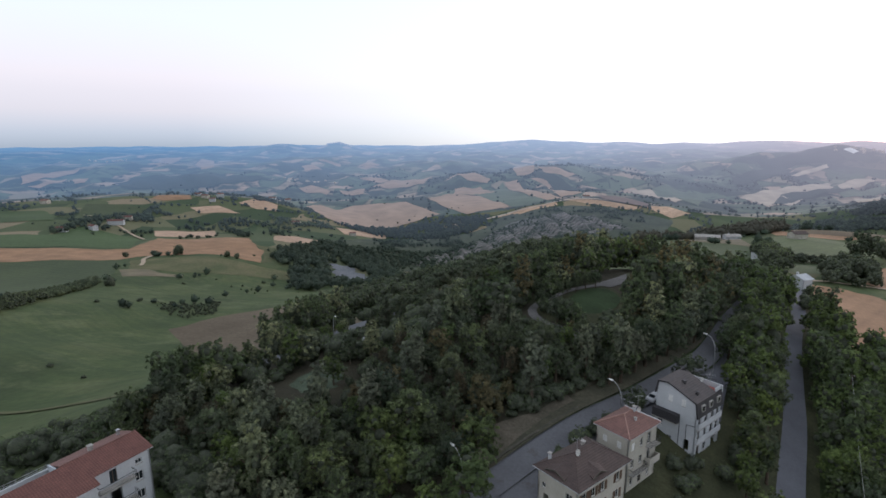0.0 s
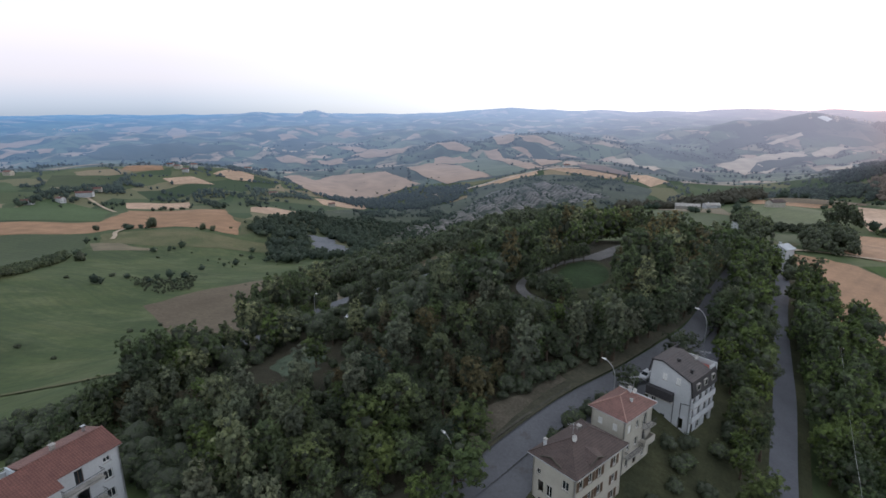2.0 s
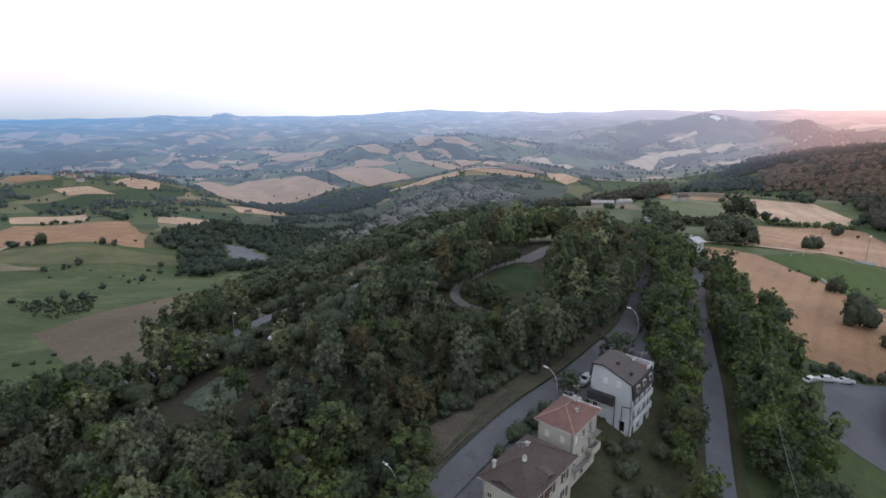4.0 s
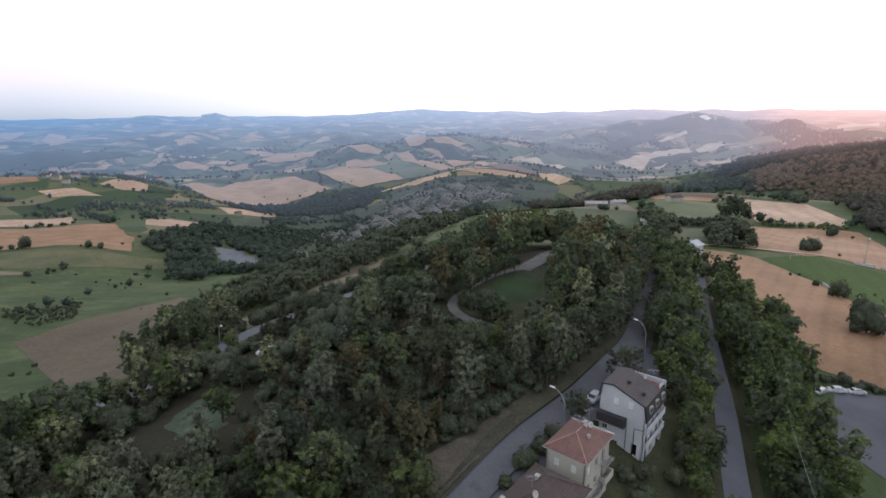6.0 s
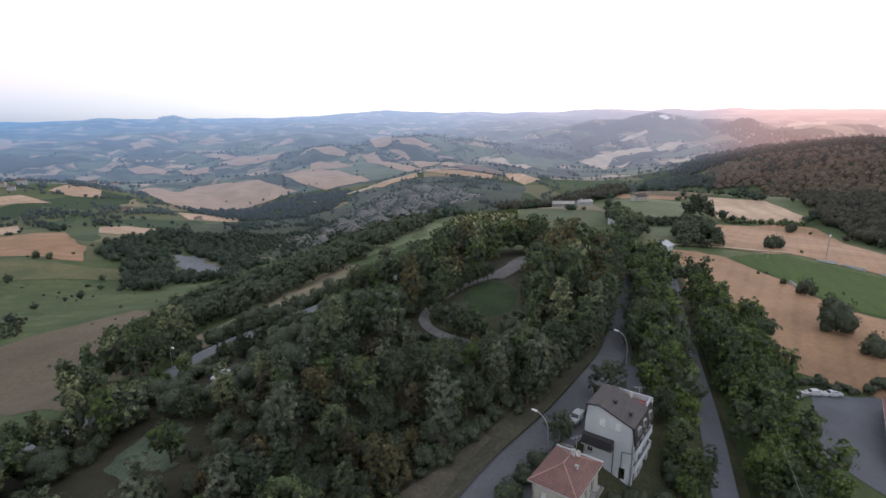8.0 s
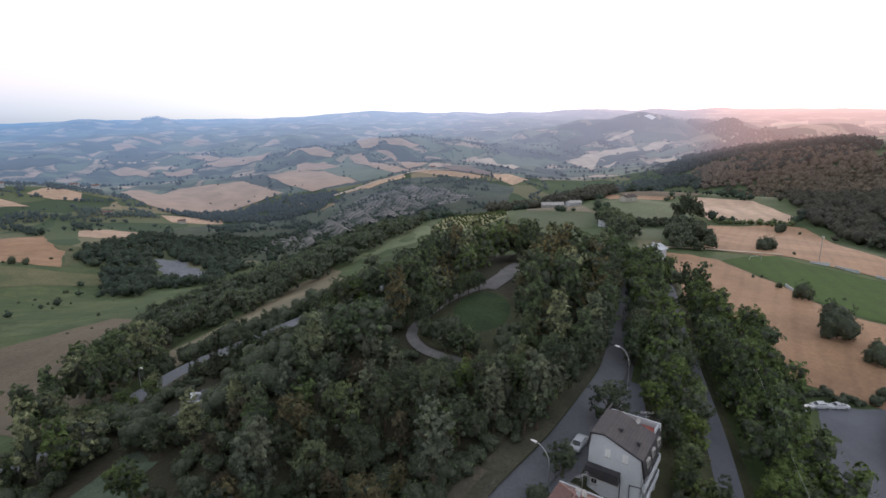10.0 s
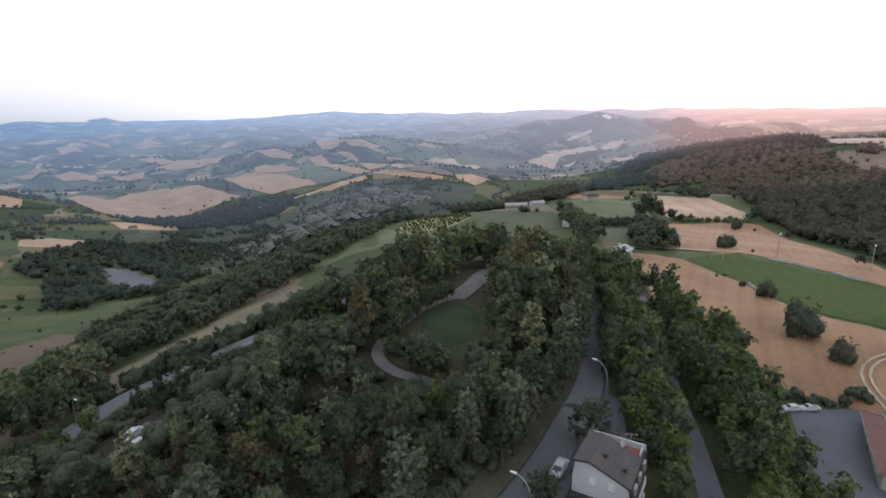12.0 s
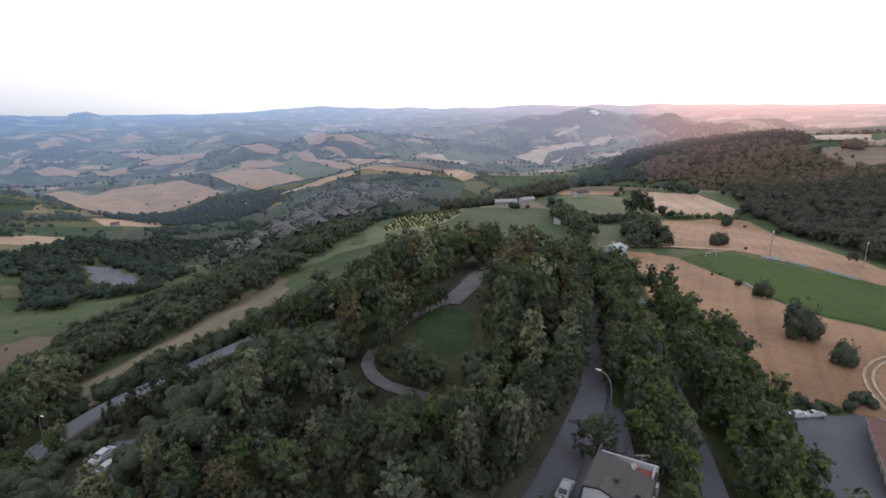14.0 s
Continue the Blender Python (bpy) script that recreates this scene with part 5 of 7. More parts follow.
for leaf, ks, label in ((LEAF, (0, 1, 2), "dense dark green trees on the far side of the knoll"), (LEAF_LIGHT, (3,), "light green trees along the lane"), (LEAF_GREY, (4, 5), "silvery green trees on the knoll"), (LEAF_DRY, (6, 9), "browning trees on the knoll")):
    some = [(*spots[i], LOW[i]) for i in rest if spots[i][2] in ks]
    some = [q for q in some if q[3] >= 0.6]
    if some:
        joined("woods", label, "woods", leaf, ([q[0] for q in some], [q[1] for q in some], [min(grow.uniform(0.66, 1.24), q[3] if q[3] < 1 else 2) for q in some]), MIDDLE, 5)

low = [i for i in rest if LOW[i] < 0.6]
joined("thicket", "low dark bushes between the wood and the curving road", "bushes", LEAF, ([spots[i][0] for i in low], [spots[i][1] for i in low], [LOW[i] * 1.75 for i in low]), BUSHES, 6)

wood("dark hedge on the bank above the car park", LEAF, 2.6, 3.2, [(90, 138), (95, 141), (104, 138.5), (117, 140), (117, 138), (104, 136), (94, 137)], "hedge", "hedge", BUSHES)

VALLEY_SIDE = [(-110, 182), (-92, 196), (-76, 222), (-62, 250), (-50, 282), (-36, 318), (-26, 352), (-8, 405), (6, 455), (-25, 490), (-70, 480), (-112, 425), (-140, 345), (-150, 275), (-126, 215)]
wood("dark green wood on the valley side below the knoll", LEAF, 6.5, 8.5, VALLEY_SIDE)
wood("low scrub along the dry grass strip", LEAF, 3.6, 6.4, [(-66, 148), (-54, 156), (-40, 164), (-26, 172), (-16, 184), (-10, 200), (-16, 202), (-28, 182), (-44, 171), (-62, 158)], "scrub", "scrub", BUSHES)
wood("young trees behind the ridge field", LEAF, 6, 6, [(-6, 222), (40, 228), (60, 215), (66, 240), (40, 262), (8, 268), (-12, 250)])

# saplings in rows on the vineyard slope of the ridge
vx, vy = scatter(np.random.default_rng(91), [(5, 385), (13, 440), (30, 500), (45, 538), (84, 556), (78, 500), (69, 447), (36, 380)], 5.5, 0.15)
joined("saplings", "pale green saplings in rows on the ridge", "saplings", LEAF_LIGHT, (vx, vy, np.random.default_rng(92).uniform(0.16, 0.3, len(vx))), TINY, 93)

def plant(k, x, y, tall, wide):
    """A copy of tree k, tall and wide in parts of its own size."""
    b = TREES[k].scale
    m = Matrix.Translation((x, y, float(ground_z(x, y)))) @ Matrix.Rotation(x * 3 + y, 4, "Z")
    return copy_thing(TREES[k], m @ Matrix.Diagonal((wide / b.x, wide / b.y, tall / b.z, 1)))


# the small clipped trees in rows round the lawn
avenue = []
for i in range(0, len(PARK_LINE) - 1):
    q, d = PARK_LINE[i], (PARK_LINE[i + 1] - PARK_LINE[i]).normalized()
    if 130.5 < q.y < 153:
        avenue.append((q.x + d.y * 1.9, q.y - d.x * 1.9))
        if i % 2:
            avenue.append((q.x - d.y * 2.4, q.y + d.x * 2.4))
TREES[8].matrix_basis = pose(*avenue[0], float(ground_z(*avenue[0]))) @ Matrix.Diagonal((0.62, 0.62, 0.8, 1))
tagged(TREES[8], "small young tree in the row round the lawn", group="trees round the lawn")
for x, y in avenue[1:]:
    k = grow.uniform(0.85, 1.1)
    plant(8, x, y, 0.8 * k, 0.6 * k)

# undergrowth on the wood's floor beside the road
gx, gy = scatter(grow, [(-40, 54), (-16, 58), (-6, 72), (2, 84), (12, 97), (22, 110), (34, 127), (28, 134), (14, 114), (-4, 104), (-24, 92), (-44, 76)], 3.4)
ok = ~inside(gx, gy, BARE_BANK) & (off_line(gx, gy, ROAD_LINE) > np.where((gy > 76) & (gy < 94), 6.0, 4.8))
LOW_BUSH = [crown(grow, "bush", h, w, 240, 0.75, 0, 0.8) for h, w in ((6.5, 8.5), (7.5, 8), (5.5, 8))]
joined("undergrowth", "dark bushy undergrowth below the trees", "undergrowth", LEAF, (gx[ok], gy[ok], grow.uniform(0.25, 0.5, ok.sum())), LOW_BUSH, 9)
gx, gy = scatter(grow, KNOLL_WOOD, 5.2)
ok = (off_line(gx, gy, ROAD_LINE) > 6.5) & (off_line(gx, gy, LEFT_LINE) > 9.0) & (off_line(gx, gy, PARK_LINE) > 3.0) & ~inside(gx, gy, CLEARING) & ~inside(gx, gy, BARE_BANK)
ok &= (np.hypot((gx - 9.5) / 11.0, (gy - 139) / 12.5) > 1) & (off_line(gx, gy, lane_line) > 7.0) & (off_line(gx, gy, paved_line) > 6.0) & (gy < 165)
joined("undergrowth", "shrubs and saplings filling the wood", "undergrowth", LEAF, (gx[ok], gy[ok], grow.uniform(0.3, 0.62, ok.sum())), LOW_BUSH, 10)

# tall trees leaning over the road from the bank
for i in range(0, len(ROAD_LINE), 2):
    q = ROAD_LINE[i]
    if not 96 < q.y < 205:
        continue
    d = (ROAD_LINE[min(i + 1, len(ROAD_LINE) - 1)] - ROAD_LINE[max(i - 1, 0)]).normalized()
    for side, gap in ((1, 5.0), (-1, 4.6)):
        if side < 0 and q.y < 128:
            continue
        big = q.y > 122
        p = q + Vector((-d.y, d.x, 0)) * side * ((3.7 if big else 4.5 if q.y > 100 else gap) + grow.uniform(-0.4, 0.9))
        s = grow.uniform(0.95, 1.3) if big else grow.uniform(0.9, 1.15)
        m = Matrix.Translation((p.x, p.y, float(ground_z(p.x, p.y)))) @ Matrix.Rotation(grow.uniform(0, 6.28), 4, "Z") @ Matrix.Diagonal((s, s, s, 1))
        copy_thing(TREES[(0, 4, 1, 2, 1)[i // 2 % 5]], m)

# trees on the near side of the curving road, hiding its ends from the camera
for i in range(0, len(LEFT_LINE), 3):
    q = LEFT_LINE[i]
    if 134 < q.y < 160.5:
        continue
    d = (LEFT_LINE[min(i + 1, len(LEFT_LINE) - 1)] - LEFT_LINE[max(i - 1, 0)]).normalized()
    p = q + Vector((d.y, -d.x, 0)) * (5.2 + grow.uniform(-0.5, 1.0))
    s = grow.uniform(0.62, 0.85)
    m = Matrix.Translation((p.x, p.y, float(ground_z(p.x, p.y)))) @ Matrix.Rotation(grow.uniform(0, 6.28), 4, "Z") @ Matrix.Diagonal((s, s, s, 1))
    copy_thing(TREES[(0, 3, 1, 4)[i // 3 % 4]], m)

# trees that lean over the lane from its bank
for i in range(0, len(LANE_LINE) - 1, 3):
    q, d = LANE_LINE[i], (LANE_LINE[i + 1] - LANE_LINE[i]).normalized()
    if 100 < q.y < 136:
        p = q + Vector((-d.y, d.x, 0)) * (4.2 + grow.uniform(-0.3, 0.6)) * (1 if d.y > 0 else -1)
        k = grow.uniform(0.7, 0.95)
        plant((3, 0, 3, 1)[i // 3 % 4], p.x, p.y, k, k * 0.95)

# trees that stand in front of the curving road, with gaps between them
for x, y, s, k in ((-44.7, 131, 0.86, 7), (-50.5, 134.5, 0.5, 7), (-39.5, 132.5, 0.78, 1), (-36.5, 134, 0.74, 0), (-33.5, 137, 0.62, 4), (-24, 149.5, 0.72, 0), (3, 121, 0.6, 1), (6.5, 119, 0.7, 0), (-0.5, 127.5, 0.42, 0), (-21, 151, 0.85, 1), (-17.5, 153, 0.9, 3), (-13.5, 155, 0.9, 0), (-9.5, 158, 0.95, 4), (-5.5, 161, 0.95, 1), (-57.5, 128.5, 0.5, 3), (-60, 124, 0.6, 3), (-63, 119, 0.65, 0)):
    plant(k, x, y, s, s * (1.35 if k == 7 else 1.1))
beyond = [(q + Vector((-(LEFT_LINE[i + 1] - q).normalized().y, (LEFT_LINE[i + 1] - q).normalized().x, 0)) * grow.uniform(6.2, 9.0), grow.uniform(0.3, 0.52)) for i, q in enumerate(LEFT_LINE[:-1]) if 140 < q.y < 176]
joined("roadside_trees", "dark leafy trees behind the guard rail", "trees", LEAF, ([q.x for q, k in beyond], [q.y for q, k in beyond], [k for q, k in beyond]), MIDDLE, 14)

tagged(plant(3, -7.6, 63.4, 1.0, 1.35), "broad bright green tree at the roadside", group="single trees")
tagged(plant(1, 30.4, 106.0, 0.72, 0.92), "leafy tree beside the road", group="single trees")

# single trees and bushes standing in the fields
TREES[7].matrix_basis = pose(-52, 78, float(ground_z(-52, 78))) @ Matrix.Diagonal((0.8, 0.8, 0.8, 1))
for x, y, s, k, words in (
        (124.5, 170.5, 3.3, 10, "round dark bush tree standing in the wheat"), (124, 155, 2.0, 10, "low dark bush at the wheat edge"), (139.5, 205.5, 2.1, 10, "round tree beside the pitch"),
        (140, 219, 0.8, 10, "small bush at the edge of the pitch"), (181, 292, 1.9, 10, "tree beyond the football pitch"), (188, 296, 2.2, 10, "tree beyond the football pitch"),
        (195, 286, 0.5, 10, "small bush beyond the pitch"), (137, 231, 0.4, 10, "small bush at the edge of the pitch"), (142, 233, 0.35, 10, "small bush at the edge of the pitch"),
        (279, 415, 2.4, 10, "tree in the far wheat field"), (292, 411, 0.7, 10, "bush in the far wheat field"), (40, 105, 0.85, 1, "leafy tree at the house corner"),
        (8.8, 82.8, 0.72, 10, "small shade tree beside the road"), (11.5, 86.5, 0.55, 10, "small grey shrub beside the road"), (18.8, 94.0, 0.72, 0, "leafy tree between houses"), (-43, 93, 0.95, 3, "lone slender tree at the edge of the glade"), (-42.5, 134, 0.7, 7, "dark conifer beside the parking place"), (-52, 134.5, 0.5, 7, "small dark conifer beside the curving road"),
        (-12, 60, 0.8, 3, "bright green tree at the roadside"), (20, 72, 0.4, 10, "low shrub behind the house"), (24, 76, 0.45, 10, "low shrub behind the house"),
        (27, 82, 0.5, 10, "low shrub behind the house"), (33, 86.5, 0.6, 10, "dense shrub below the terrace"), (37, 92, 0.75, 10, "dense shrub below the terrace"), (22, 66, 0.5, 10, "low shrub in the yard"), (31, 98, 0.5, 10, "dense shrub beside the house wall"),
        (14, 89.5, 0.6, 10, "dark shrub at the roadside"), (-55.6, 60.5, 1.1, 10, "dense dark shrub behind the long house"), (-51, 56.5, 0.9, 10, "dense dark shrub beside the long house"), (-56, 57.5, 0.9, 10, "dense dark shrub behind the long house"), (-60, 64, 1.2, 10, "dense dark shrub behind the long house"), (-49, 60, 1.1, 10, "dense dark shrub beside the long house"), (-47, 55, 1.0, 10, "dense dark shrub beside the long house"), (-44.5, 50, 1.0, 10, "dense dark shrub beside the long house"), (25.5, 80.5, 0.55, 10, "dense shrub below the house"), (24.5, 84.5, 0.5, 10, "dense shrub between the houses"), (28, 86, 0.55, 10, "dense shrub between the houses"), (17.5, 65.5, 0.6, 10, "dark shrub at the house wall"), (20, 69, 0.55, 10, "dark shrub at the house wall"), (40.5, 99, 0.8, 0, "dark tree beside the lane"), (38.5, 94.5, 0.7, 1, "dark tree beside the lane"), (38, 88, 0.6, 0, "dark tree beside the lane"), (5.5, 79, 0.4, 10, "dark shrub at the roadside")):
    s = s * 1.8 if k == 10 and y < 110 else s
    m = Matrix.Translation((x, y, float(ground_z(x, y)))) @ Matrix.Rotation(x, 4, "Z") @ Matrix.Diagonal((s * 1.05, s * 1.05, s * (1.32 if k == 10 and y > 110 else 1.0), 1))
    tagged(copy_thing(TREES[k], m), words, group="single trees")

MEADOW_TREES = [(-537, 610, 4.6), (-468, 624, 2.8), (-454, 626, 2.4), (-451, 662, 0.8), (-434, 399, 3.0), (-583, 565, 2.4), (-402, 460, 0.7), (-356, 538, 1.0), (-399, 509, 0.5), (-359, 482, 0.5),
                (-355, 496, 0.6), (-311, 539, 0.6), (-343, 302, 0.7), (-335, 334, 0.9), (-325, 338, 0.7), (-201, 207, 0.6), (-196, 210, 0.5), (-190, 212, 0.4), (-199, 225, 0.5), (-212, 161, 0.5), (-220, 337, 0.3), (-208, 342, 0.35), (-186, 154, 0.4)]
for x, y, s in MEADOW_TREES:
    s = s * 1.7 if s < 1.3 else s
    m = Matrix.Translation((x, y, float(ground_z(x, y)))) @ Matrix.Rotation(x, 4, "Z") @ Matrix.Diagonal((s, s, s * (1.3 if s > 2.2 else 0.8), 1))
    tagged(copy_thing(TREES[10], m), "lone dark green tree on the open slope" if s > 2.2 else "low dark bush on the open meadow", group="single trees")
joined("trees", "tall dense tree clump beside the pasture", "trees", LEAF, ([211, 216, 221, 226, 214, 220, 208, 229], [436, 442, 437, 441, 447, 449, 441, 446], [1.75, 1.9, 1.85, 1.6, 1.6, 1.7, 1.3, 1.2]), MIDDLE, 3)

# ---- woods and hedges further off ----
wood("dark wood on the plateau behind the fields", LEAF_SHADE, 9, 12, [(75, 570), (130, 590), (165, 578), (200, 600), (240, 655), (200, 690), (130, 670), (80, 640)])
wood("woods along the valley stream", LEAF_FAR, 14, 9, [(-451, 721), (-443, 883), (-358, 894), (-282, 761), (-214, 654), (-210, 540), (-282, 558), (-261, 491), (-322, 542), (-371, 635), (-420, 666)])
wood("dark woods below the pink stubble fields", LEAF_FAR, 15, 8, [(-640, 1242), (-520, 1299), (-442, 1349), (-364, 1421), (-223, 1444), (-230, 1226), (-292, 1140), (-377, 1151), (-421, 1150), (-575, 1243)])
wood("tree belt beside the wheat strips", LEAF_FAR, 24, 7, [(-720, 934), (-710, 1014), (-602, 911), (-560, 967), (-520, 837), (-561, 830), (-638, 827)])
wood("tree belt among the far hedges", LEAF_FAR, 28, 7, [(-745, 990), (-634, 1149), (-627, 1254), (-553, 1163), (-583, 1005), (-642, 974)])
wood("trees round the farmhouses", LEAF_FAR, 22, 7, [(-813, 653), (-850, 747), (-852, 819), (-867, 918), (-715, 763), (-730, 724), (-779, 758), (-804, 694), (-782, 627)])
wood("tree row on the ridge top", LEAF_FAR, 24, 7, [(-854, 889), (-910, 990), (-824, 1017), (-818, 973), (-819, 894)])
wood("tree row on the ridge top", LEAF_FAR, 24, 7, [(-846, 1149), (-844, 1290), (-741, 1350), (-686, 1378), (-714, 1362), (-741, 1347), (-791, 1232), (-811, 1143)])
wood("hedge between green field and meadow", LEAF, 5, 5, [(-359, 238), (-412, 305), (-469, 390), (-488, 433), (-458, 410), (-412, 342), (-355, 262), (-333, 220)])
wood("scrub patches on the meadow", LEAF, 5.5, 2.5, [(-332, 344), (-298, 338), (-293, 378), (-253, 320), (-261, 295), (-288, 305)])
wood("scrub on the pasture slope", LEAF, 70, 2.4, [(-352, 504), (-295, 554), (-200, 397), (-230, 392), (-294, 428)])
wood("dark forest on the slope behind the wheat", LEAF_SHADE, 10, 8.5, [(249, 239), (265, 275), (298, 340), (315, 398), (335, 463), (396, 570), (470, 700), (560, 640), (620, 560), (640, 500)])
wood("broad dark forest on the hillside facing the plateau", LEAF_SUN_HAZE, 13, 8.5, [(501, 940), (560, 1090), (670, 1076), (720, 1045), (796, 986), (745, 880), (700, 780), (658, 651), (640, 520), (560, 640), (470, 700), (396, 570), (555, 889)])
wood("dark scrub wood below the far hill", LEAF_FAR, 13, 9, [(420, 1192), (490, 1169), (549, 1031), (501, 940), (476, 1025), (246, 636)])
wood("tree group behind the wheat field", LEAF, 6, 8, [(121, 281), (179, 384), (197, 388), (148, 280), (124, 262)])
wood("hedge trees along the farm lane", LEAF, 7, 8, [(132, 416), (162, 481), (154, 411), (121, 312), (99, 270), (116, 345)])
wood("hedge along the pale wheat", LEAF, 7, 4, [(246, 449), (316, 452), (307, 439), (236, 433)])
wood("hedge along the pasture edge", LEAF, 6, 5, [(150, 400), (197, 414), (187, 395), (139, 373)])
wood("scrub along the badland crest", LEAF_FAR, 24, 5, [(-99, 1441), (6, 1443), (162, 1416), (224, 1367), (138, 1293), (7, 1282)])


# the forest goes on over the ridge behind, up to the dark hill under the sun
RIDGE_WOOD = [(1423, 2832), (1822, 3401), (1640, 2760), (1506, 2416), (1436, 2110), (1490, 1950), (1180, 1430), (883, 1055), (797, 889), (727, 897), (658, 921), (600, 930), (555, 1098), (523, 1149), (663, 1397), (1141, 2124), (1320, 2262), (1360, 2487)]
ridge_rng = np.random.default_rng(77)
x, y = scatter(ridge_rng, RIDGE_WOOD, 18.0)
gap = np.sin(x / 85 + 2 * np.sin(y / 120)) * np.sin(y / 95 + x / 210) < 0.72
x, y = x[gap], y[gap]
joined("woods", "dark forest in painted pink haze over the far ridge", "woods", FAR_WOOD, (x, y, ridge_rng.uniform(0.75, 1.25, len(x)) * 1.5), TINY, 78)
x, y = scatter(ridge_rng, [(760, 805), (790, 838), (822, 850), (800, 800), (760, 760)], 9)
joined("woods", "dark tree clump on the plateau behind the forest", "woods", LEAF_SUN_HAZE, (x, y, ridge_rng.uniform(1.0, 1.4, len(x))), TINY, 79)

# ---- rough valley slope under the badlands ----
tagged(drape("valley_slope", softened([(-470, 905), (-440, 1060), (-390, 1140), (-230, 1225), (-190, 1420), (-100, 1425), (20, 1420), (170, 1400), (235, 1340), (190, 1180), (110, 960), (60, 780), (10, 640), (-90, 560), (-190, 600), (-240, 760), (-330, 800)], 16, "slope"), VALLEY_GREEN, 0.55, 14.0), "rough dark scrub slope falling into the valley", "slope", kind="structure")
wood("dark thickets on the valley slope", LEAF_FAR, 26, 6, [(-440, 905), (-400, 1100), (-230, 1205), (-150, 1050), (20, 1120), (180, 1200), (110, 960), (40, 740), (-60, 600), (-180, 640), (-240, 760)], "scrub", "scrub")

# ---- badland gullies on the far valley side ----
for label, outline in (("grey eroded badland slope cut by gullies", [(-300, 880), (-213, 1016), (-190, 1120), (-173, 1211), (-150, 1310), (-100, 1345), (-47, 1330), (20, 1300), (84, 1254), (131, 1219), (60, 1150), (-14, 1085), (-90, 1030), (-160, 925), (-225, 820)]),
                       ("bare grey clay scar above the stream", [(-366, 736), (-338, 742), (-306, 700), (-278, 664), (-246, 616), (-258, 604), (-284, 606), (-318, 656), (-346, 700)])):
    size = max(p[0] for p in outline) - min(p[0] for p in outline)
    tagged(drape("badland_slope", softened(outline, 7, label), CLAY if size > 200 else SCAR, 0.9 if size > 200 else 0.4, 6.0, gullies if size > 200 else None), label, "badlands", kind="structure")

wood("low scrub scattered over the badland slope", LEAF_FAR, 13, 4, [(-300, 880), (-213, 1016), (-173, 1211), (-100, 1345), (20, 1300), (131, 1219), (-14, 1085), (-160, 925), (-225, 820)], "scrub", "scrub")

# ---- hedgerows and small woods over the middle distance ----
def patchiness(x, y, size, shift):
    return np.array([noise.noise((a / size + shift, b / size - shift, shift * 0.37)) for a, b in zip(x, y)])


h = np.random.default_rng(23)
n = 32000
bear, dist = np.radians(h.uniform(-60, 52, n)), np.sqrt(h.uniform(430.0 ** 2, 1600.0 ** 2, n))
x, y = dist * np.sin(bear), dist * np.cos(bear)
free = np.ones(n, bool)
for outline in FIELD_AREAS:
    free &= ~inside(x, y, outline)
x, y, dist = x[free], y[free], dist[free]
line = np.abs(patchiness(x, y, 170, 3.1)) < 0.022
line |= np.abs(patchiness(x, y, 240, 9.4)) < 0.018
clump = patchiness(x, y, 210, 5.7) > 0.36
steep = (np.hypot(x + 200, y - 820) < 190) & (h.uniform(0, 1, len(x)) < 0.2)
keep = line | (clump & (h.uniform(0, 1, len(x)) < 0.3)) | steep | (h.uniform(0, 1, len(x)) < 0.006)
keep &= ~(inside(x, y, [(-460, 400), (-420, 520), (-330, 580), (-230, 480), (-180, 390), (-300, 300)]) & (h.uniform(0, 1, len(x)) < 0.9))
keep &= ~((x > -330) & (x < 60) & (y < 640) & (y > 400) & (x < -60) & (h.uniform(0, 1, len(x)) < 0.6))
for hx, hy, r in CLEARINGS:
    keep &= np.hypot(x - hx, y - hy) > r
keep &= ~(inside(x, y, [(-320, 860), (-225, 1016), (-190, 1220), (-100, 1360), (20, 1310), (140, 1219), (-14, 1075), (-160, 915), (-225, 810)]) & (h.uniform(0, 1, len(x)) < 0.88))
x, y = x[keep], y[keep]
half = len(x) // 2
tall = h.uniform(0.35, 1.05, len(x))
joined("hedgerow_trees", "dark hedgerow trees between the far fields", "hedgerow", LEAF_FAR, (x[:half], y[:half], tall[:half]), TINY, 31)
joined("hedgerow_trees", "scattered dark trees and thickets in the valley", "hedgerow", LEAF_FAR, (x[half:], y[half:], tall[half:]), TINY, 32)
# hedge lines and tree clumps on the hazy hills behind
fb, fr = np.radians(h.uniform(-52, 34, 16000)), np.sqrt(h.uniform(1620.0 ** 2, 2750.0 ** 2, 16000))
fx, fy = fr * np.sin(fb), fr * np.cos(fb)
k = (np.abs(patchiness(fx, fy, 230, 4.4)) < 0.03) | (np.abs(patchiness(fx, fy, 310, 7.9)) < 0.022) | ((patchiness(fx, fy, 260, 2.2) > 0.42) & (h.uniform(0, 1, len(fx)) < 0.5))
for outline in FIELD_AREAS:
    k &= ~inside(fx, fy, outline) | (h.uniform(0, 1, len(fx)) < 0.03)
fx, fy = fx[k], fy[k]
joined("far_hedgerow_trees", "hazy hedge lines and clumps on the far hills", "hedgerow", FAR_WOOD, (fx, fy, h.uniform(0.6, 1.25, len(fx))), TINY, 35)
# bushes standing in the stubble of the valley side
bx, by = h.uniform(-640, -330, 60), h.uniform(1380, 1640, 60)
joined("bushes", "dark bushes dotted over the stubble field", "bushes", LEAF_DARK, (bx[:15], by[:15], h.uniform(0.3, 0.65, 15)), DISTANT, 33)


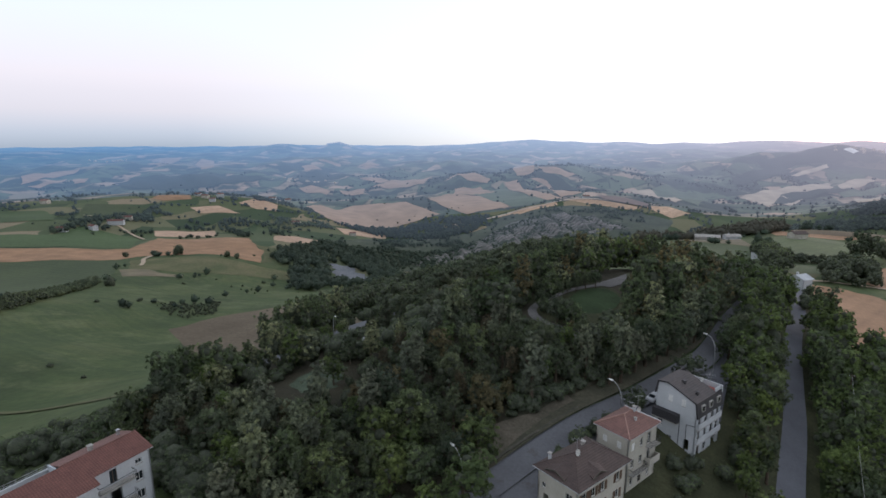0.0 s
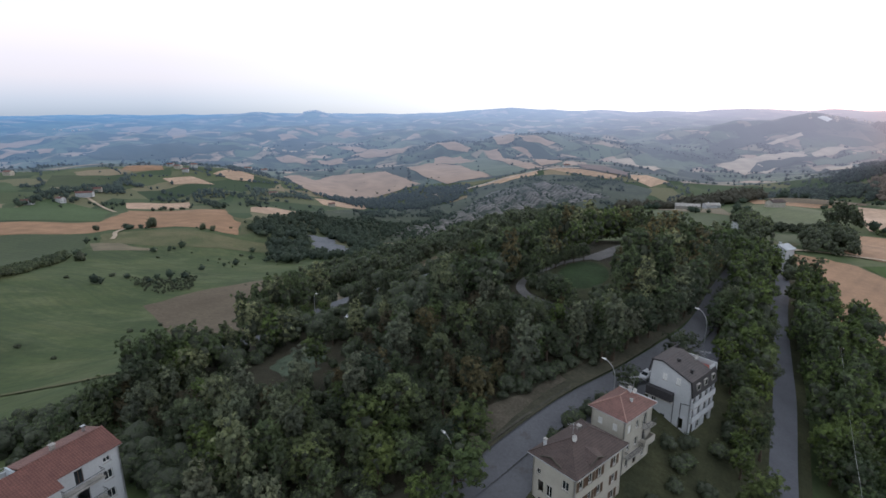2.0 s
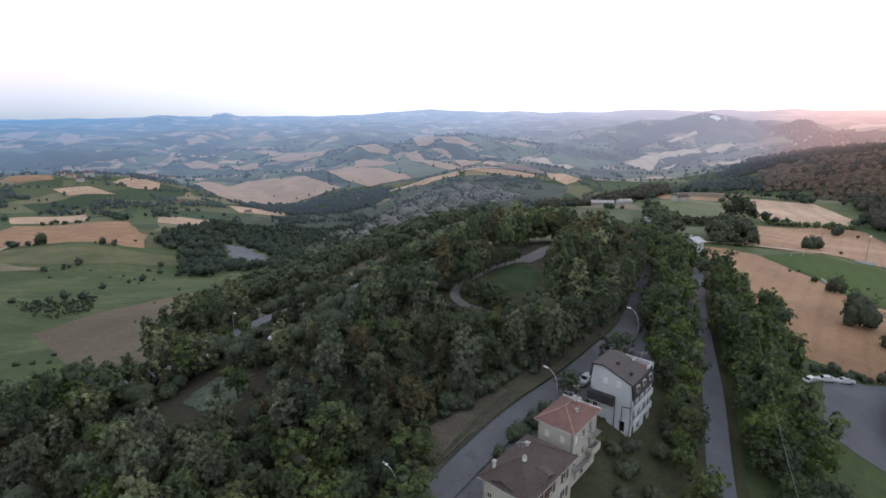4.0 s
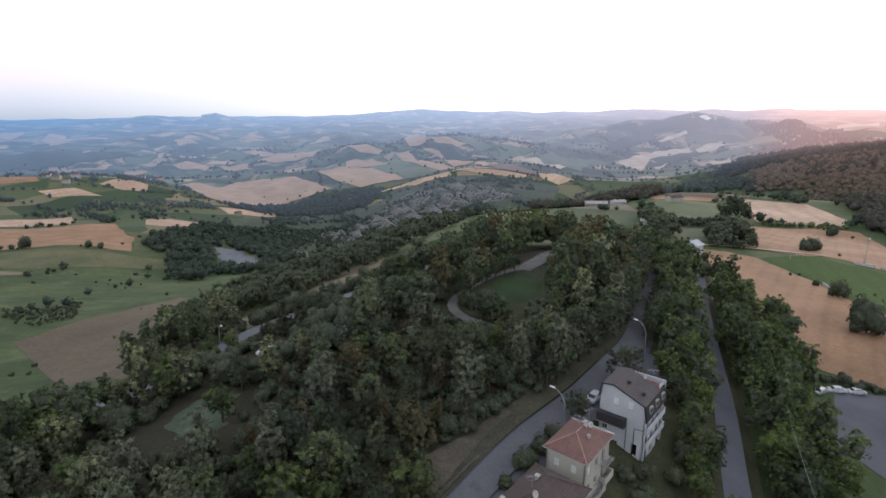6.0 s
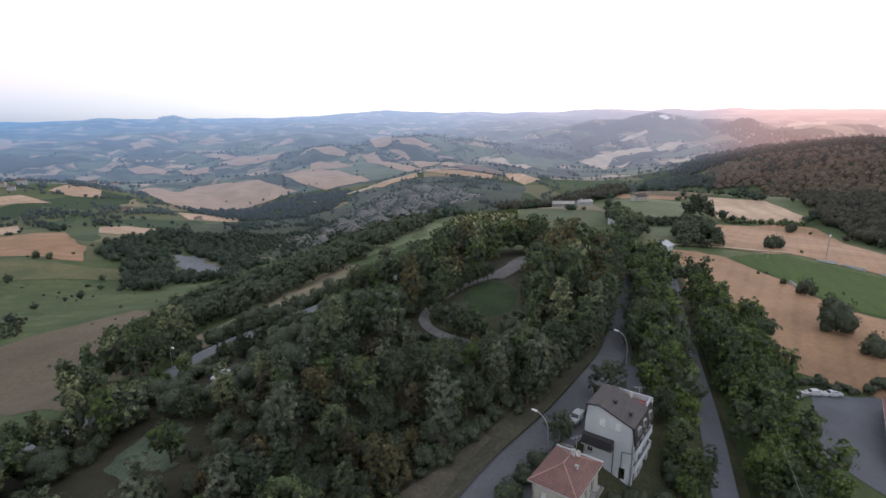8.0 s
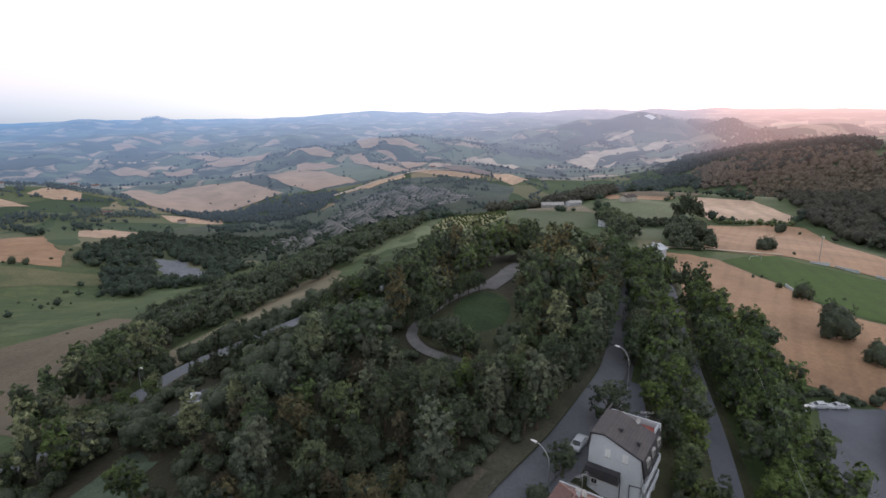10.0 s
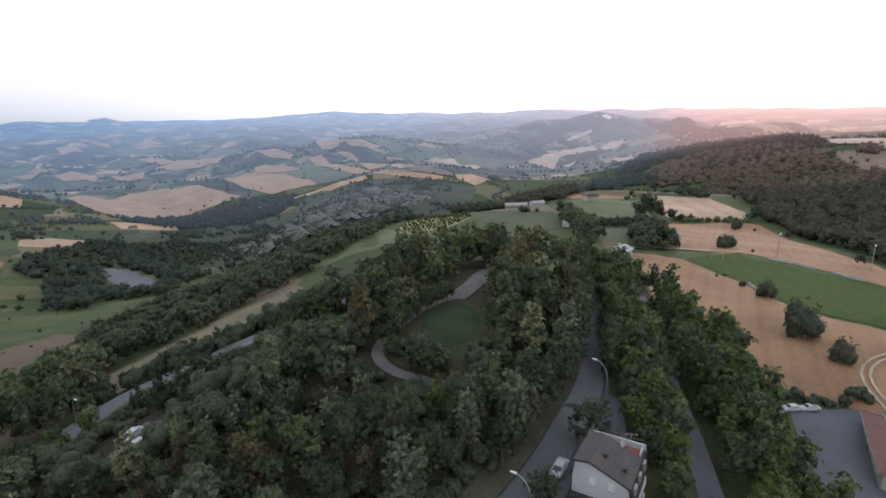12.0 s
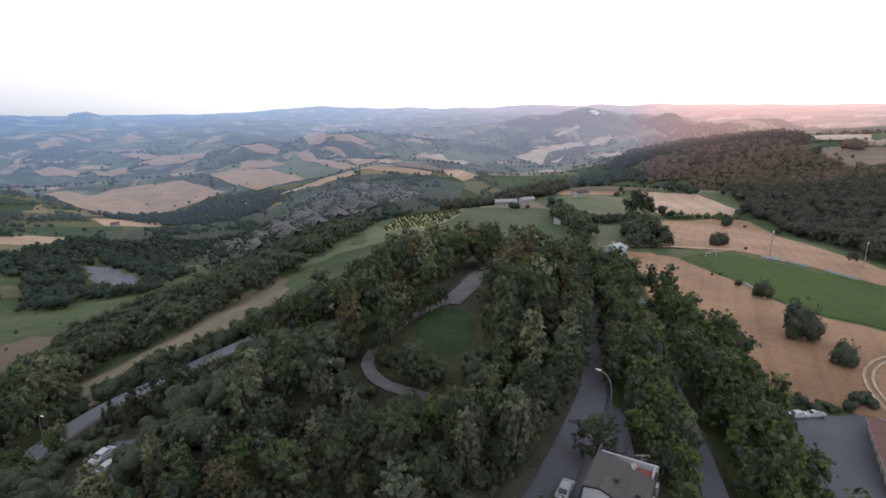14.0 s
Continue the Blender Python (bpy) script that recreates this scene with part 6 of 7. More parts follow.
# far villages: small pale houses with pitched roofs on the hazy hills
def village(label, cx, cy, count, spread, seed):
    g = np.random.default_rng(seed)
    x, y = cx + g.normal(0, spread, count), cy + g.normal(0, spread * 0.5, count)
    z = ground_z(x, y)
    verts, tris = [], []
    for i in range(count):
        w, d, t, a = g.uniform(4, 7), g.uniform(3.5, 5), g.uniform(4, 7), g.uniform(0, 3.14)
        box = np.array([(-w, -d, -6), (w, -d, -6), (w, d, -6), (-w, d, -6), (-w, -d, t), (w, -d, t), (w, d, t), (-w, d, t), (-w, 0, t + 3), (w, 0, t + 3)])
        c, sn = math.cos(a), math.sin(a)
        verts.append(np.c_[box[:, 0] * c - box[:, 1] * sn + x[i], box[:, 0] * sn + box[:, 1] * c + y[i], box[:, 2] + z[i]])
        tris.append(np.array([(0, 1, 5), (0, 5, 4), (1, 2, 6), (1, 6, 5), (2, 3, 7), (2, 7, 6), (3, 0, 4), (3, 4, 7), (4, 5, 9), (4, 9, 8), (6, 7, 8), (6, 8, 9), (5, 6, 9), (7, 4, 8)]) + 10 * i)
    tagged(mesh_object("village", np.concatenate(verts), np.concatenate(tris), FAR_PALE), label, "village", kind="stuff")


for n, (label, cx, cy, count, spread) in enumerate((
        ("small town on a distant hilltop", -1850, 3930, 26, 60), ("pale houses of a distant village", -1240, 2240, 16, 60), ("pale houses of a distant village", -2480, 2450, 12, 90),
        ("pale houses on the distant town hill", 1330, 2950, 18, 60), ("pale houses along a far ridge", 1573, 2014, 12, 35), ("long pale sheds on the far ridge", 1660, 1990, 6, 24), ("pale houses along a far ridge", 2050, 2150, 18, 130), ("pale houses on the plateau", 815, 800, 6, 16), ("pale houses along the hill road", 1330, 2300, 12, 90))):
    village(label, cx, cy, count, spread, 60 + n)

# ---- building parts ----
def part(name, bm, material, parent=None, label=""):
    me = bpy.data.meshes.new(name)
    bmesh.ops.recalc_face_normals(bm, faces=bm.faces[:])
    bm.to_mesh(me)
    bm.free()
    me.materials.append(material)
    ob = new(name, me)
    if parent is not None:
        ob.parent = parent
    return tagged(ob, label) if label else ob


def box(bm, x0, y0, z0, x1, y1, z1, m=None):
    vs = [bm.verts.new((x, y, z)) for z in (z0, z1) for x, y in ((x0, y0), (x1, y0), (x1, y1), (x0, y1))]
    if m is not None:
        for v in vs:
            v.co = m @ v.co
    for f in ((3, 2, 1, 0), (4, 5, 6, 7), (0, 1, 5, 4), (1, 2, 6, 5), (2, 3, 7, 6), (3, 0, 4, 7)):
        bm.faces.new([vs[i] for i in f])
    return vs


def slab(bm, corners, thick):
    """A plate: its upper corners in order, and its thickness downward."""
    up = [bm.verts.new(c) for c in corners]
    dn = [bm.verts.new((c[0], c[1], c[2] - thick)) for c in corners]
    bm.faces.new(up)
    bm.faces.new(dn[::-1])
    for i in range(len(up)):
        j = (i + 1) % len(up)
        bm.faces.new((up[i], up[j], dn[j], dn[i]))


def rod(bm, a, b, r, sides=6):
    a, b = Vector(a), Vector(b)
    d = (b - a).normalized()
    s = d.orthogonal().normalized()
    o = d.cross(s)
    ring = [[bm.verts.new(p + (s * math.cos(k * math.tau / sides) + o * math.sin(k * math.tau / sides)) * r) for k in range(sides)] for p in (a, b)]
    for k in range(sides):
        j = (k + 1) % sides
        bm.faces.new((ring[0][k], ring[0][j], ring[1][j], ring[1][k]))
    bm.faces.new(ring[0][::-1])
    bm.faces.new(ring[1])


def one(name, material, parent, label="", boxes=(), rods=(), slabs=(), m=None):
    bm = bmesh.new()
    for b in boxes:
        box(bm, *b)
    for a, b, r in rods:
        rod(bm, a, b, r)
    for c, t in slabs:
        slab(bm, c, t)
    if m is not None:
        bmesh.ops.transform(bm, matrix=m, verts=bm.verts[:])
    return part(name, bm, material, parent, label)


def facade(house, m, length, z0, z1, wall, openings, thick=0.3, shutters=None):
    """A wall along +X of m, outside towards -Y, with real openings (x, z, width, height, kind)."""
    xs = sorted({0.0, length, *(o[0] for o in openings), *(o[0] + o[2] for o in openings)})
    zs = sorted({z0, z1, *(o[1] for o in openings), *(o[1] + o[3] for o in openings)})
    bm = bmesh.new()
    for xa, xb in zip(xs, xs[1:]):
        run = None
        for za, zb in zip(zs, zs[1:]):
            cx, cz = (xa + xb) / 2, (za + zb) / 2
            hole = any(o[0] < cx < o[0] + o[2] and o[1] < cz < o[1] + o[3] for o in openings)
            if hole:
                if run:
                    box(bm, xa, 0, run[0], xb, thick, run[1])
                run = None
            else:
                run = (run[0], zb) if run else (za, zb)
        if run:
            box(bm, xa, 0, run[0], xb, thick, run[1])
    bmesh.ops.remove_doubles(bm, verts=bm.verts[:], dist=0.0005)
    bmesh.ops.transform(bm, matrix=m, verts=bm.verts[:])
    part("wall", bm, wall, house)
    for x, z, w, h, kind in openings:
        if kind == "dark":
            continue
        if kind == "blind":
            win = one("window", FRAME_WHITE, house, "closed pale roller blind", [(x + 0.01, 0.08, z + 0.01, x + w - 0.01, 0.12, z + h - 0.01)], m=m)
            continue
        t = 0.07
        bars = [(x, 0.14, z, x + t, 0.2, z + h), (x + w - t, 0.14, z, x + w, 0.2, z + h), (x + t, 0.14, z, x + w - t, 0.2, z + t), (x + t, 0.14, z + h - t, x + w - t, 0.2, z + h), (x + w / 2 - 0.03, 0.14, z + t, x + w / 2 + 0.03, 0.2, z + h - t)]
        win = one("door" if kind == "door" else "window", FRAME_WHITE if kind != "door" else FRAME_BROWN, house, "", bars, m=m)
        one("pane", GLASS, win, "", [(x + t, 0.16, z + t, x + w - t, 0.175, z + h - t)], m=m)
        if kind != "door":
            one("sill", CONCRETE, win, "", [(x - 0.1, -0.1, z - 0.07, x + w + 0.1, 0.13, z - 0.003)], m=m)
        if shutters is not None and kind == "window":
            for a in (x - w * 0.5 - 0.02, x + w + 0.02):
                one("shutter", shutters, win, "", [(a, -0.05, z, a + w * 0.5, -0.004, z + h)] + [(a + 0.05, -0.065, z + 0.1 + k * (h - 0.2) / 9, a + w * 0.5 - 0.05, -0.05, z + 0.16 + k * (h - 0.2) / 9) for k in range(9)], m=m)


def balcony(house, m, x0, x1, z, deep, rail=RAIL, solid=None):
    """A balcony in front of the wall along +X of m: slab, railing with bars, or a solid parapet."""
    b = one("balcony", CONCRETE, house, "", [(x0, -deep, z - 0.16, x1, -0.003, z)], m=m)
    if solid is not None:
        one("parapet", solid, b, "", [(x0, -deep, z + 0.003, x1, -deep + 0.12, z + 1.0), (x0, -deep + 0.12, z + 0.003, x0 + 0.12, -0.01, z + 1.0), (x1 - 0.12, -deep + 0.12, z + 0.003, x1, -0.01, z + 1.0)], m=m)
        return
    bars = [((x0, -deep + 0.05, z + 1.0), (x1, -deep + 0.05, z + 1.0), 0.035), ((x0, -deep + 0.05, z + 0.12), (x1, -deep + 0.05, z + 0.12), 0.025)]
    n = max(2, int((x1 - x0) / 0.22))
    bars += [((x0 + (x1 - x0) * k / n, -deep + 0.05, z), (x0 + (x1 - x0) * k / n, -deep + 0.05, z + 1.0), 0.014) for k in range(n + 1)]
    for x in (x0, x1):
        bars += [((x, -deep + 0.05, z + 1.0), (x, 0, z + 1.0), 0.035)] + [((x, -deep * k / 5, z), (x, -deep * k / 5, z + 1.0), 0.014) for k in range(1, 5)]
    one("railing", rail, b, "", rods=bars, m=m)


def chimney(house, x, y, z, h=1.0, w=0.5, mat=None):
    c = one("chimney", mat or WHITE, house, "", [(x - w / 2, y - w / 2, z - 0.6, x + w / 2, y + w / 2, z + h)])
    one("cap", mat or CONCRETE, c, "", [(x - w / 2 - 0.1, y - w / 2 - 0.1, z + h + 0.12, x + w / 2 + 0.1, y + w / 2 + 0.1, z + h + 0.2)]
        + [(x + a - 0.05, y + b - 0.05, z + h + 0.002, x + a + 0.05, y + b + 0.05, z + h + 0.118) for a in (-w / 2 + 0.06, w / 2 - 0.06) for b in (-w / 2 + 0.06, w / 2 - 0.06)])


def antenna(house, x, y, z, h=2.4, turn=0.4):
    m = Matrix.Translation((x, y, z)) @ Matrix.Rotation(turn, 4, "Z")
    one("antenna", METAL, house, "", rods=[((0, 0, -0.5), (0, 0, h), 0.03), ((-0.9, 0, h - 0.2), (0.9, 0, h - 0.2), 0.018)] + [((k * 0.2, -0.35, h - 0.2), (k * 0.2, 0.35, h - 0.2), 0.01) for k in range(-4, 5)] + [((-0.5, 0, h - 0.8), (0.5, 0, h - 0.8), 0.014)], m=m)


def dish(house, x, y, z, way=-2.3, r=0.45):
    bm = bmesh.new()
    rings, n = [], 12
    for k in range(4):
        f = k / 3
        rings.append([bm.verts.new((math.cos(a * math.tau / n) * r * f, math.sin(a * math.tau / n) * r * f, 0.18 * f * f)) for a in range(n)] if k else [bm.verts.new((0, 0, 0))])
    for a in range(n):
        b = (a + 1) % n
        bm.faces.new((rings[0][0], rings[1][a], rings[1][b]))
        for k in (1, 2):
            bm.faces.new((rings[k][a], rings[k + 1][a], rings[k + 1][b], rings[k][b]))
    bmesh.ops.solidify(bm, geom=bm.faces[:], thickness=0.03)
    bmesh.ops.transform(bm, matrix=Matrix.Translation((x, y, z + 0.7)) @ Matrix.Rotation(way, 4, "Z") @ Matrix.Rotation(radians(65), 4, "Y"), verts=bm.verts[:])
    d = part("satellite_dish", bm, FRAME_WHITE, house)
    one("mast", METAL, d, "", rods=[((x, y, z - 0.4), (x, y, z + 0.7), 0.03), ((x, y, z + 0.6), (x + 0.4 * math.cos(way), y + 0.4 * math.sin(way), z + 0.95), 0.015)])


def sides(lx, ly):
    """Frames of the four walls of a box lx by ly: front, right, back, left."""
    return (Matrix.Identity(4), Matrix.Translation((lx, 0, 0)) @ Matrix.Rotation(radians(90), 4, "Z"), Matrix.Translation((lx, ly, 0)) @ Matrix.Rotation(radians(180), 4, "Z"), Matrix.Translation((0, ly, 0)) @ Matrix.Rotation(radians(270), 4, "Z"))


def hip_roof(house, lx, ly, z, rise, over, tiles, ridge=RIDGE_PINK, along="y"):
    """Four tiled slopes with overhanging eaves and pale ridge tiles."""
    x0, y0, x1, y1 = -over, -over, lx + over, ly + over
    run = min(x1 - x0, y1 - y0) / 2
    if along == "y":
        a, b = ((x0 + x1) / 2, y0 + run, z + rise), ((x0 + x1) / 2, y1 - run, z + rise)
    else:
        a, b = (x0 + run, (y0 + y1) / 2, z + rise), (x1 - run, (y0 + y1) / 2, z + rise)
    c = [(x0, y0, z), (x1, y0, z), (x1, y1, z), (x0, y1, z)]
    faces = ([c[0], c[1], a], [c[1], c[2], b, a], [c[2], c[3], b], [c[3], c[0], a, b]) if along == "y" else ([c[0], c[1], b, a], [c[1], c[2], b], [c[2], c[3], a, b], [c[3], c[0], a])
    roof = one("roof", tiles, house, "", slabs=[(f, 0.16) for f in faces])
    ends = ((c[0], a), (c[1], a), (c[2], b), (c[3], b)) if along == "y" else ((c[0], a), (c[1], b), (c[2], b), (c[3], a))
    for p, q in ends + ((a, b),):
        if (Vector(p) - Vector(q)).length > 0.3:
            one("ridge_tiles", ridge, roof, "", rods=[(p, q, 0.085)])
    gut = [((x0, y0, z - 0.1), (x1, y0, z - 0.1), 0.06), ((x1, y0, z - 0.1), (x1, y1, z - 0.1), 0.06), ((x1, y1, z - 0.1), (x0, y1, z - 0.1), 0.06), ((x0, y1, z - 0.1), (x0, y0, z - 0.1), 0.06)]
    one("gutter", METAL, house, "", rods=gut + [((x1 - over, y0 + over - 0.05, -1), (x1 - over, y0 + over - 0.05, z - 0.1), 0.05)])
    return roof


# ---- house with the dark mansard roof ----
def mansard_house():
    h = tagged(new("house"), "white three storey house with grey mansard roof beside the road", "house")
    h.matrix_basis = pose(22.3, 93.3, 0.6, 0, 0, -38) @ Matrix.Diagonal((1.02, 1.15, 1.055, 1))
    lx, ly = 7.5, 7.8
    front, right, back, left = sides(lx, ly)
    facade(h, front, lx, -1.5, 7.6, WHITE, [(0.5, 3.9, 0.9, 1.3, "window"), (5.6, 1.2, 0.9, 2.0, "dark"), (2.4, 1.3, 0.9, 1.3, "window")])
    facade(h, right, ly, -1.5, 7.6, WHITE, [(0.7, 0.1, 1.0, 2.1, "door"), (2.7, 0.6, 1.2, 1.5, "window"), (5.4, 0.1, 1.6, 2.1, "dark"), (0.6, 3.0, 1.0, 2.0, "window"), (2.6, 3.0, 1.0, 2.0, "window"), (4.6, 3.0, 1.0, 2.0, "window"), (6.3, 3.0, 1.0, 2.0, "window"),
                                             (0.6, 5.6, 1.0, 1.9, "window"), (2.6, 5.6, 1.0, 1.9, "window"), (4.6, 5.6, 1.0, 1.9, "window"), (6.3, 5.6, 1.0, 1.9, "window")])
    facade(h, back, lx, -1.5, 9.4, WHITE, [(1.2, 3.0, 1.0, 1.4, "window"), (4.6, 3.0, 1.0, 1.4, "window")])
    facade(h, left, ly, -1.5, 7.6, WHITE, [(1.0, 3.0, 1.0, 1.4, "window"), (4.6, 3.0, 1.0, 1.4, "window")])
    # the gable above the eaves
    bm = bmesh.new()
    outline = [(0.0, 7.6), (7.5, 7.6), (7.22, 10.15), (2.2, 12.2), (0.32, 11.9), (0.05, 9.6)]
    va = [bm.verts.new((x, 0.0, z)) for x, z in outline]
    vb = [bm.verts.new((x, 0.3, z)) for x, z in outline]
    bm.faces.new(va)
    bm.faces.new(vb[::-1])
    for i in range(len(va)):
        j = (i + 1) % len(va)
        bm.faces.new((va[i], va[j], vb[j], vb[i]))
    gable = part("gable_wall", bm, WHITE, h)
    for x in (2.3, 4.7):
        w = one("window", FRAME_WHITE, h, "closed pale roller blind", [(x, -0.03, 8.9, x + 0.75, -0.002, 10.1)])
        one("sill", CONCRETE, w, "", [(x - 0.08, -0.1, 8.82, x + 0.83, -0.003, 8.895)])
    # dark parapet box of the side balcony
    box_out = one("balcony", SLATE, h, "dark clad enclosed balcony", [(-0.05, -0.95, 5.75, 4.6, -0.004, 7.25)])
    one("sill", CONCRETE, box_out, "", [(-0.1, -1.0, 5.62, 4.65, -0.004, 5.745)])
    # roof plates and steep cladding
    roof = one("roof", TILE_GREY, h, "", slabs=[([(0.2, -0.25, 12.05), (2.2, -0.25, 12.36), (2.2, 6.0, 12.36), (0.2, 6.0, 12.05)], 0.14), ([(2.2, -0.25, 12.36), (7.45, -0.25, 10.3), (7.45, 6.0, 10.3), (2.2, 6.0, 12.36)], 0.14)])
    one("verge", SLATE, roof, "", slabs=[([(0.15, -0.33, 12.08), (2.2, -0.33, 12.4), (2.2, -0.26, 12.4), (0.15, -0.26, 12.08)], 0.26), ([(2.2, -0.33, 12.4), (7.5, -0.33, 10.34), (7.5, -0.26, 10.34), (2.2, -0.26, 12.4)], 0.26)])
    one("mansard_side", SLATE, h, "dark clad steep roof side", slabs=[([(7.3, -0.3, 10.2), (7.48, -0.3, 10.2), (7.92, -0.3, 7.65), (7.74, -0.3, 7.65)], 0.02)])
    bm = bmesh.new()
    a = [bm.verts.new(c) for c in ((7.42, -0.28, 10.25), (7.42, 7.9, 10.25), (7.86, 7.9, 7.65), (7.86, -0.28, 7.65))]
    b = [bm.verts.new((v.co.x - 0.22, v.co.y, v.co.z)) for v in a]
    bm.faces.new(a)
    bm.faces.new(b[::-1])
    for i in range(4):
        bm.faces.new((a[i], a[(i + 1) % 4], b[(i + 1) % 4], b[i]))
    side = part("mansard_side", bm, SLATE, h, "dark clad steep roof side")
    for y in (1.0, 3.4, 5.9):
        w = one("dormer_window", CONCRETE, h, "pale framed dormer window", [(7.35, y, 8.5, 7.86, y + 0.06, 9.6), (7.35, y + 0.89, 8.5, 7.86, y + 0.95, 9.6), (7.35, y + 0.06, 9.54, 7.86, y + 0.89, 9.6), (7.35, y + 0.06, 8.5, 7.86, y + 0.89, 8.56)])
        one("pane", GLASS, w, "", [(7.7, y + 0.06, 8.56, 7.78, y + 0.89, 9.54)])
    bm = bmesh.new()
    a = [bm.verts.new(c) for c in ((0.2, 7.9, 12.0), (0.2, -0.28, 12.0), (-0.28, -0.28, 9.6), (-0.28, 7.9, 9.6))]
    b = [bm.verts.new((v.co.x + 0.2, v.co.y, v.co.z)) for v in a]
    bm.faces.new(a)
    bm.faces.new(b[::-1])
    for i in range(4):
        bm.faces.new((a[i], a[(i + 1) % 4], b[(i + 1) % 4], b[i]))
    part("mansard_side", bm, SLATE, h, "dark clad steep roof side")
    one("wall", WHITE, h, "", [(0.02, 0.31, 7.605, 0.3, 7.8, 9.7), (7.2, 0.31, 7.605, 7.44, 7.79, 10.0)])
    # roof terrace at the back
    terrace = one("roof_terrace", RED_PAVING, h, "red paved roof terrace", [(0.4, 6.05, 9.9, 7.18, 7.75, 10.1)])
    one("parapet", WHITE, terrace, "", [(0.2, 7.78, 9.4, 7.5, 7.98, 11.0), (7.0, 6.1, 10.105, 7.18, 7.74, 10.85)])
    one("railing", RAIL, terrace, "", rods=[((0.3, 7.88, 11.5), (7.4, 7.88, 11.5), 0.04)] + [((0.3 + k * 1.18, 7.88, 11.0), (0.3 + k * 1.18, 7.88, 11.5), 0.03) for k in range(7)])
    one("wall", WHITE, h, "", slabs=[([(0.3, 5.85, 12.0), (2.2, 5.85, 12.2), (2.2, 6.04, 12.2), (0.3, 6.04, 12.0)], 1.9)])
    chimney(h, 3.6, 2.3, 11.6, 0.55, 0.45, SLATE)
    chimney(h, 6.2, 1.9, 10.7, 0.5, 0.4, SLATE)
    antenna(h, 5.6, 7.0, 10.2, 2.6)
    dish(h, 5.0, 5.7, 11.1)
    balcony(h, right, 0.2, 7.6, 5.5, 0.4, solid=WHITE)
    balcony(h, right, 0.2, 7.6, 2.9, 0.4, solid=WHITE)
    one("downpipe", RAIL, h, "", rods=[((4.62, -0.08, -1), (4.62, -0.08, 6.2), 0.06), ((5.9, -0.08, 5.9), (7.4, -0.08, 6.1), 0.05), ((5.9, -0.08, 0.3), (5.9, -0.08, 5.9), 0.05)])
    one("terrace", RED_PAVING, h, "red paved ground terrace", [(7.55, 0.2, -1.3, 9.6, 7.6, -0.4)])


# ---- house with the pink hipped roof ----
def pink_roof_house():
    h = tagged(new("house"), "cream three storey house with weathered pink hipped roof", "house")
    h.matrix_basis = pose(11.2, 78.95, 0.2, 0, 0, -38)
    lx, ly = 5.9, 8.0
    front, right, back, left = sides(lx, ly)
    facade(h, front, lx, -2.0, 10.6, CREAM, [(1.2, 8.2, 0.8, 1.2, "blind"), (3.8, 8.2, 0.8, 1.2, "blind")])
    facade(h, right, ly, -2.0, 10.6, CREAM, [(0.9, 8.0, 0.9, 1.4, "blind"), (3.2, 8.0, 0.9, 1.4, "window"), (5.4, 7.6, 1.0, 2.1, "window"), (0.9, 5.0, 0.9, 1.4, "window"), (3.2, 5.0, 0.9, 1.4, "window"), (5.4, 4.6, 1.0, 2.1, "window"), (0.9, 1.9, 0.9, 1.4, "window"), (3.2, 1.6, 1.0, 2.1, "door"), (5.6, 1.9, 0.9, 1.4, "window")])
    facade(h, back, lx, -2.0, 10.6, CREAM, [(1.2, 5.0, 0.9, 1.4, "window"), (3.8, 5.0, 0.9, 1.4, "window")])
    facade(h, left, ly, -2.0, 10.6, CREAM, [(1.2, 8.0, 0.9, 1.4, "window"), (4.8, 8.0, 0.9, 1.4, "window")])
    hip_roof(h, lx, ly, 10.75, 1.9, 0.45, TILE_PINK)
    chimney(h, 3.2, 5.4, 12.4, 0.7, 0.45)
    chimney(h, 4.4, 3.9, 11.6, 0.5, 0.3)
    antenna(h, 3.3, 6.2, 12.2, 2.8, 1.1)
    antenna(h, 2.5, 5.0, 12.3, 1.8, 0.2)
    dish(h, 3.9, 5.9, 12.0, -2.0)
    balcony(h, right, 4.9, 7.8, 7.55, 1.0)
    balcony(h, right, 4.9, 7.8, 4.55, 1.0, solid=CREAM)
    balcony(h, right, 0.4, 4.4, 4.2, 0.9)
    # pale coping along the far eaves
    one("coping", WHITE, h, "", [(-0.4, 8.3, 10.8, 6.3, 8.5, 10.95)])


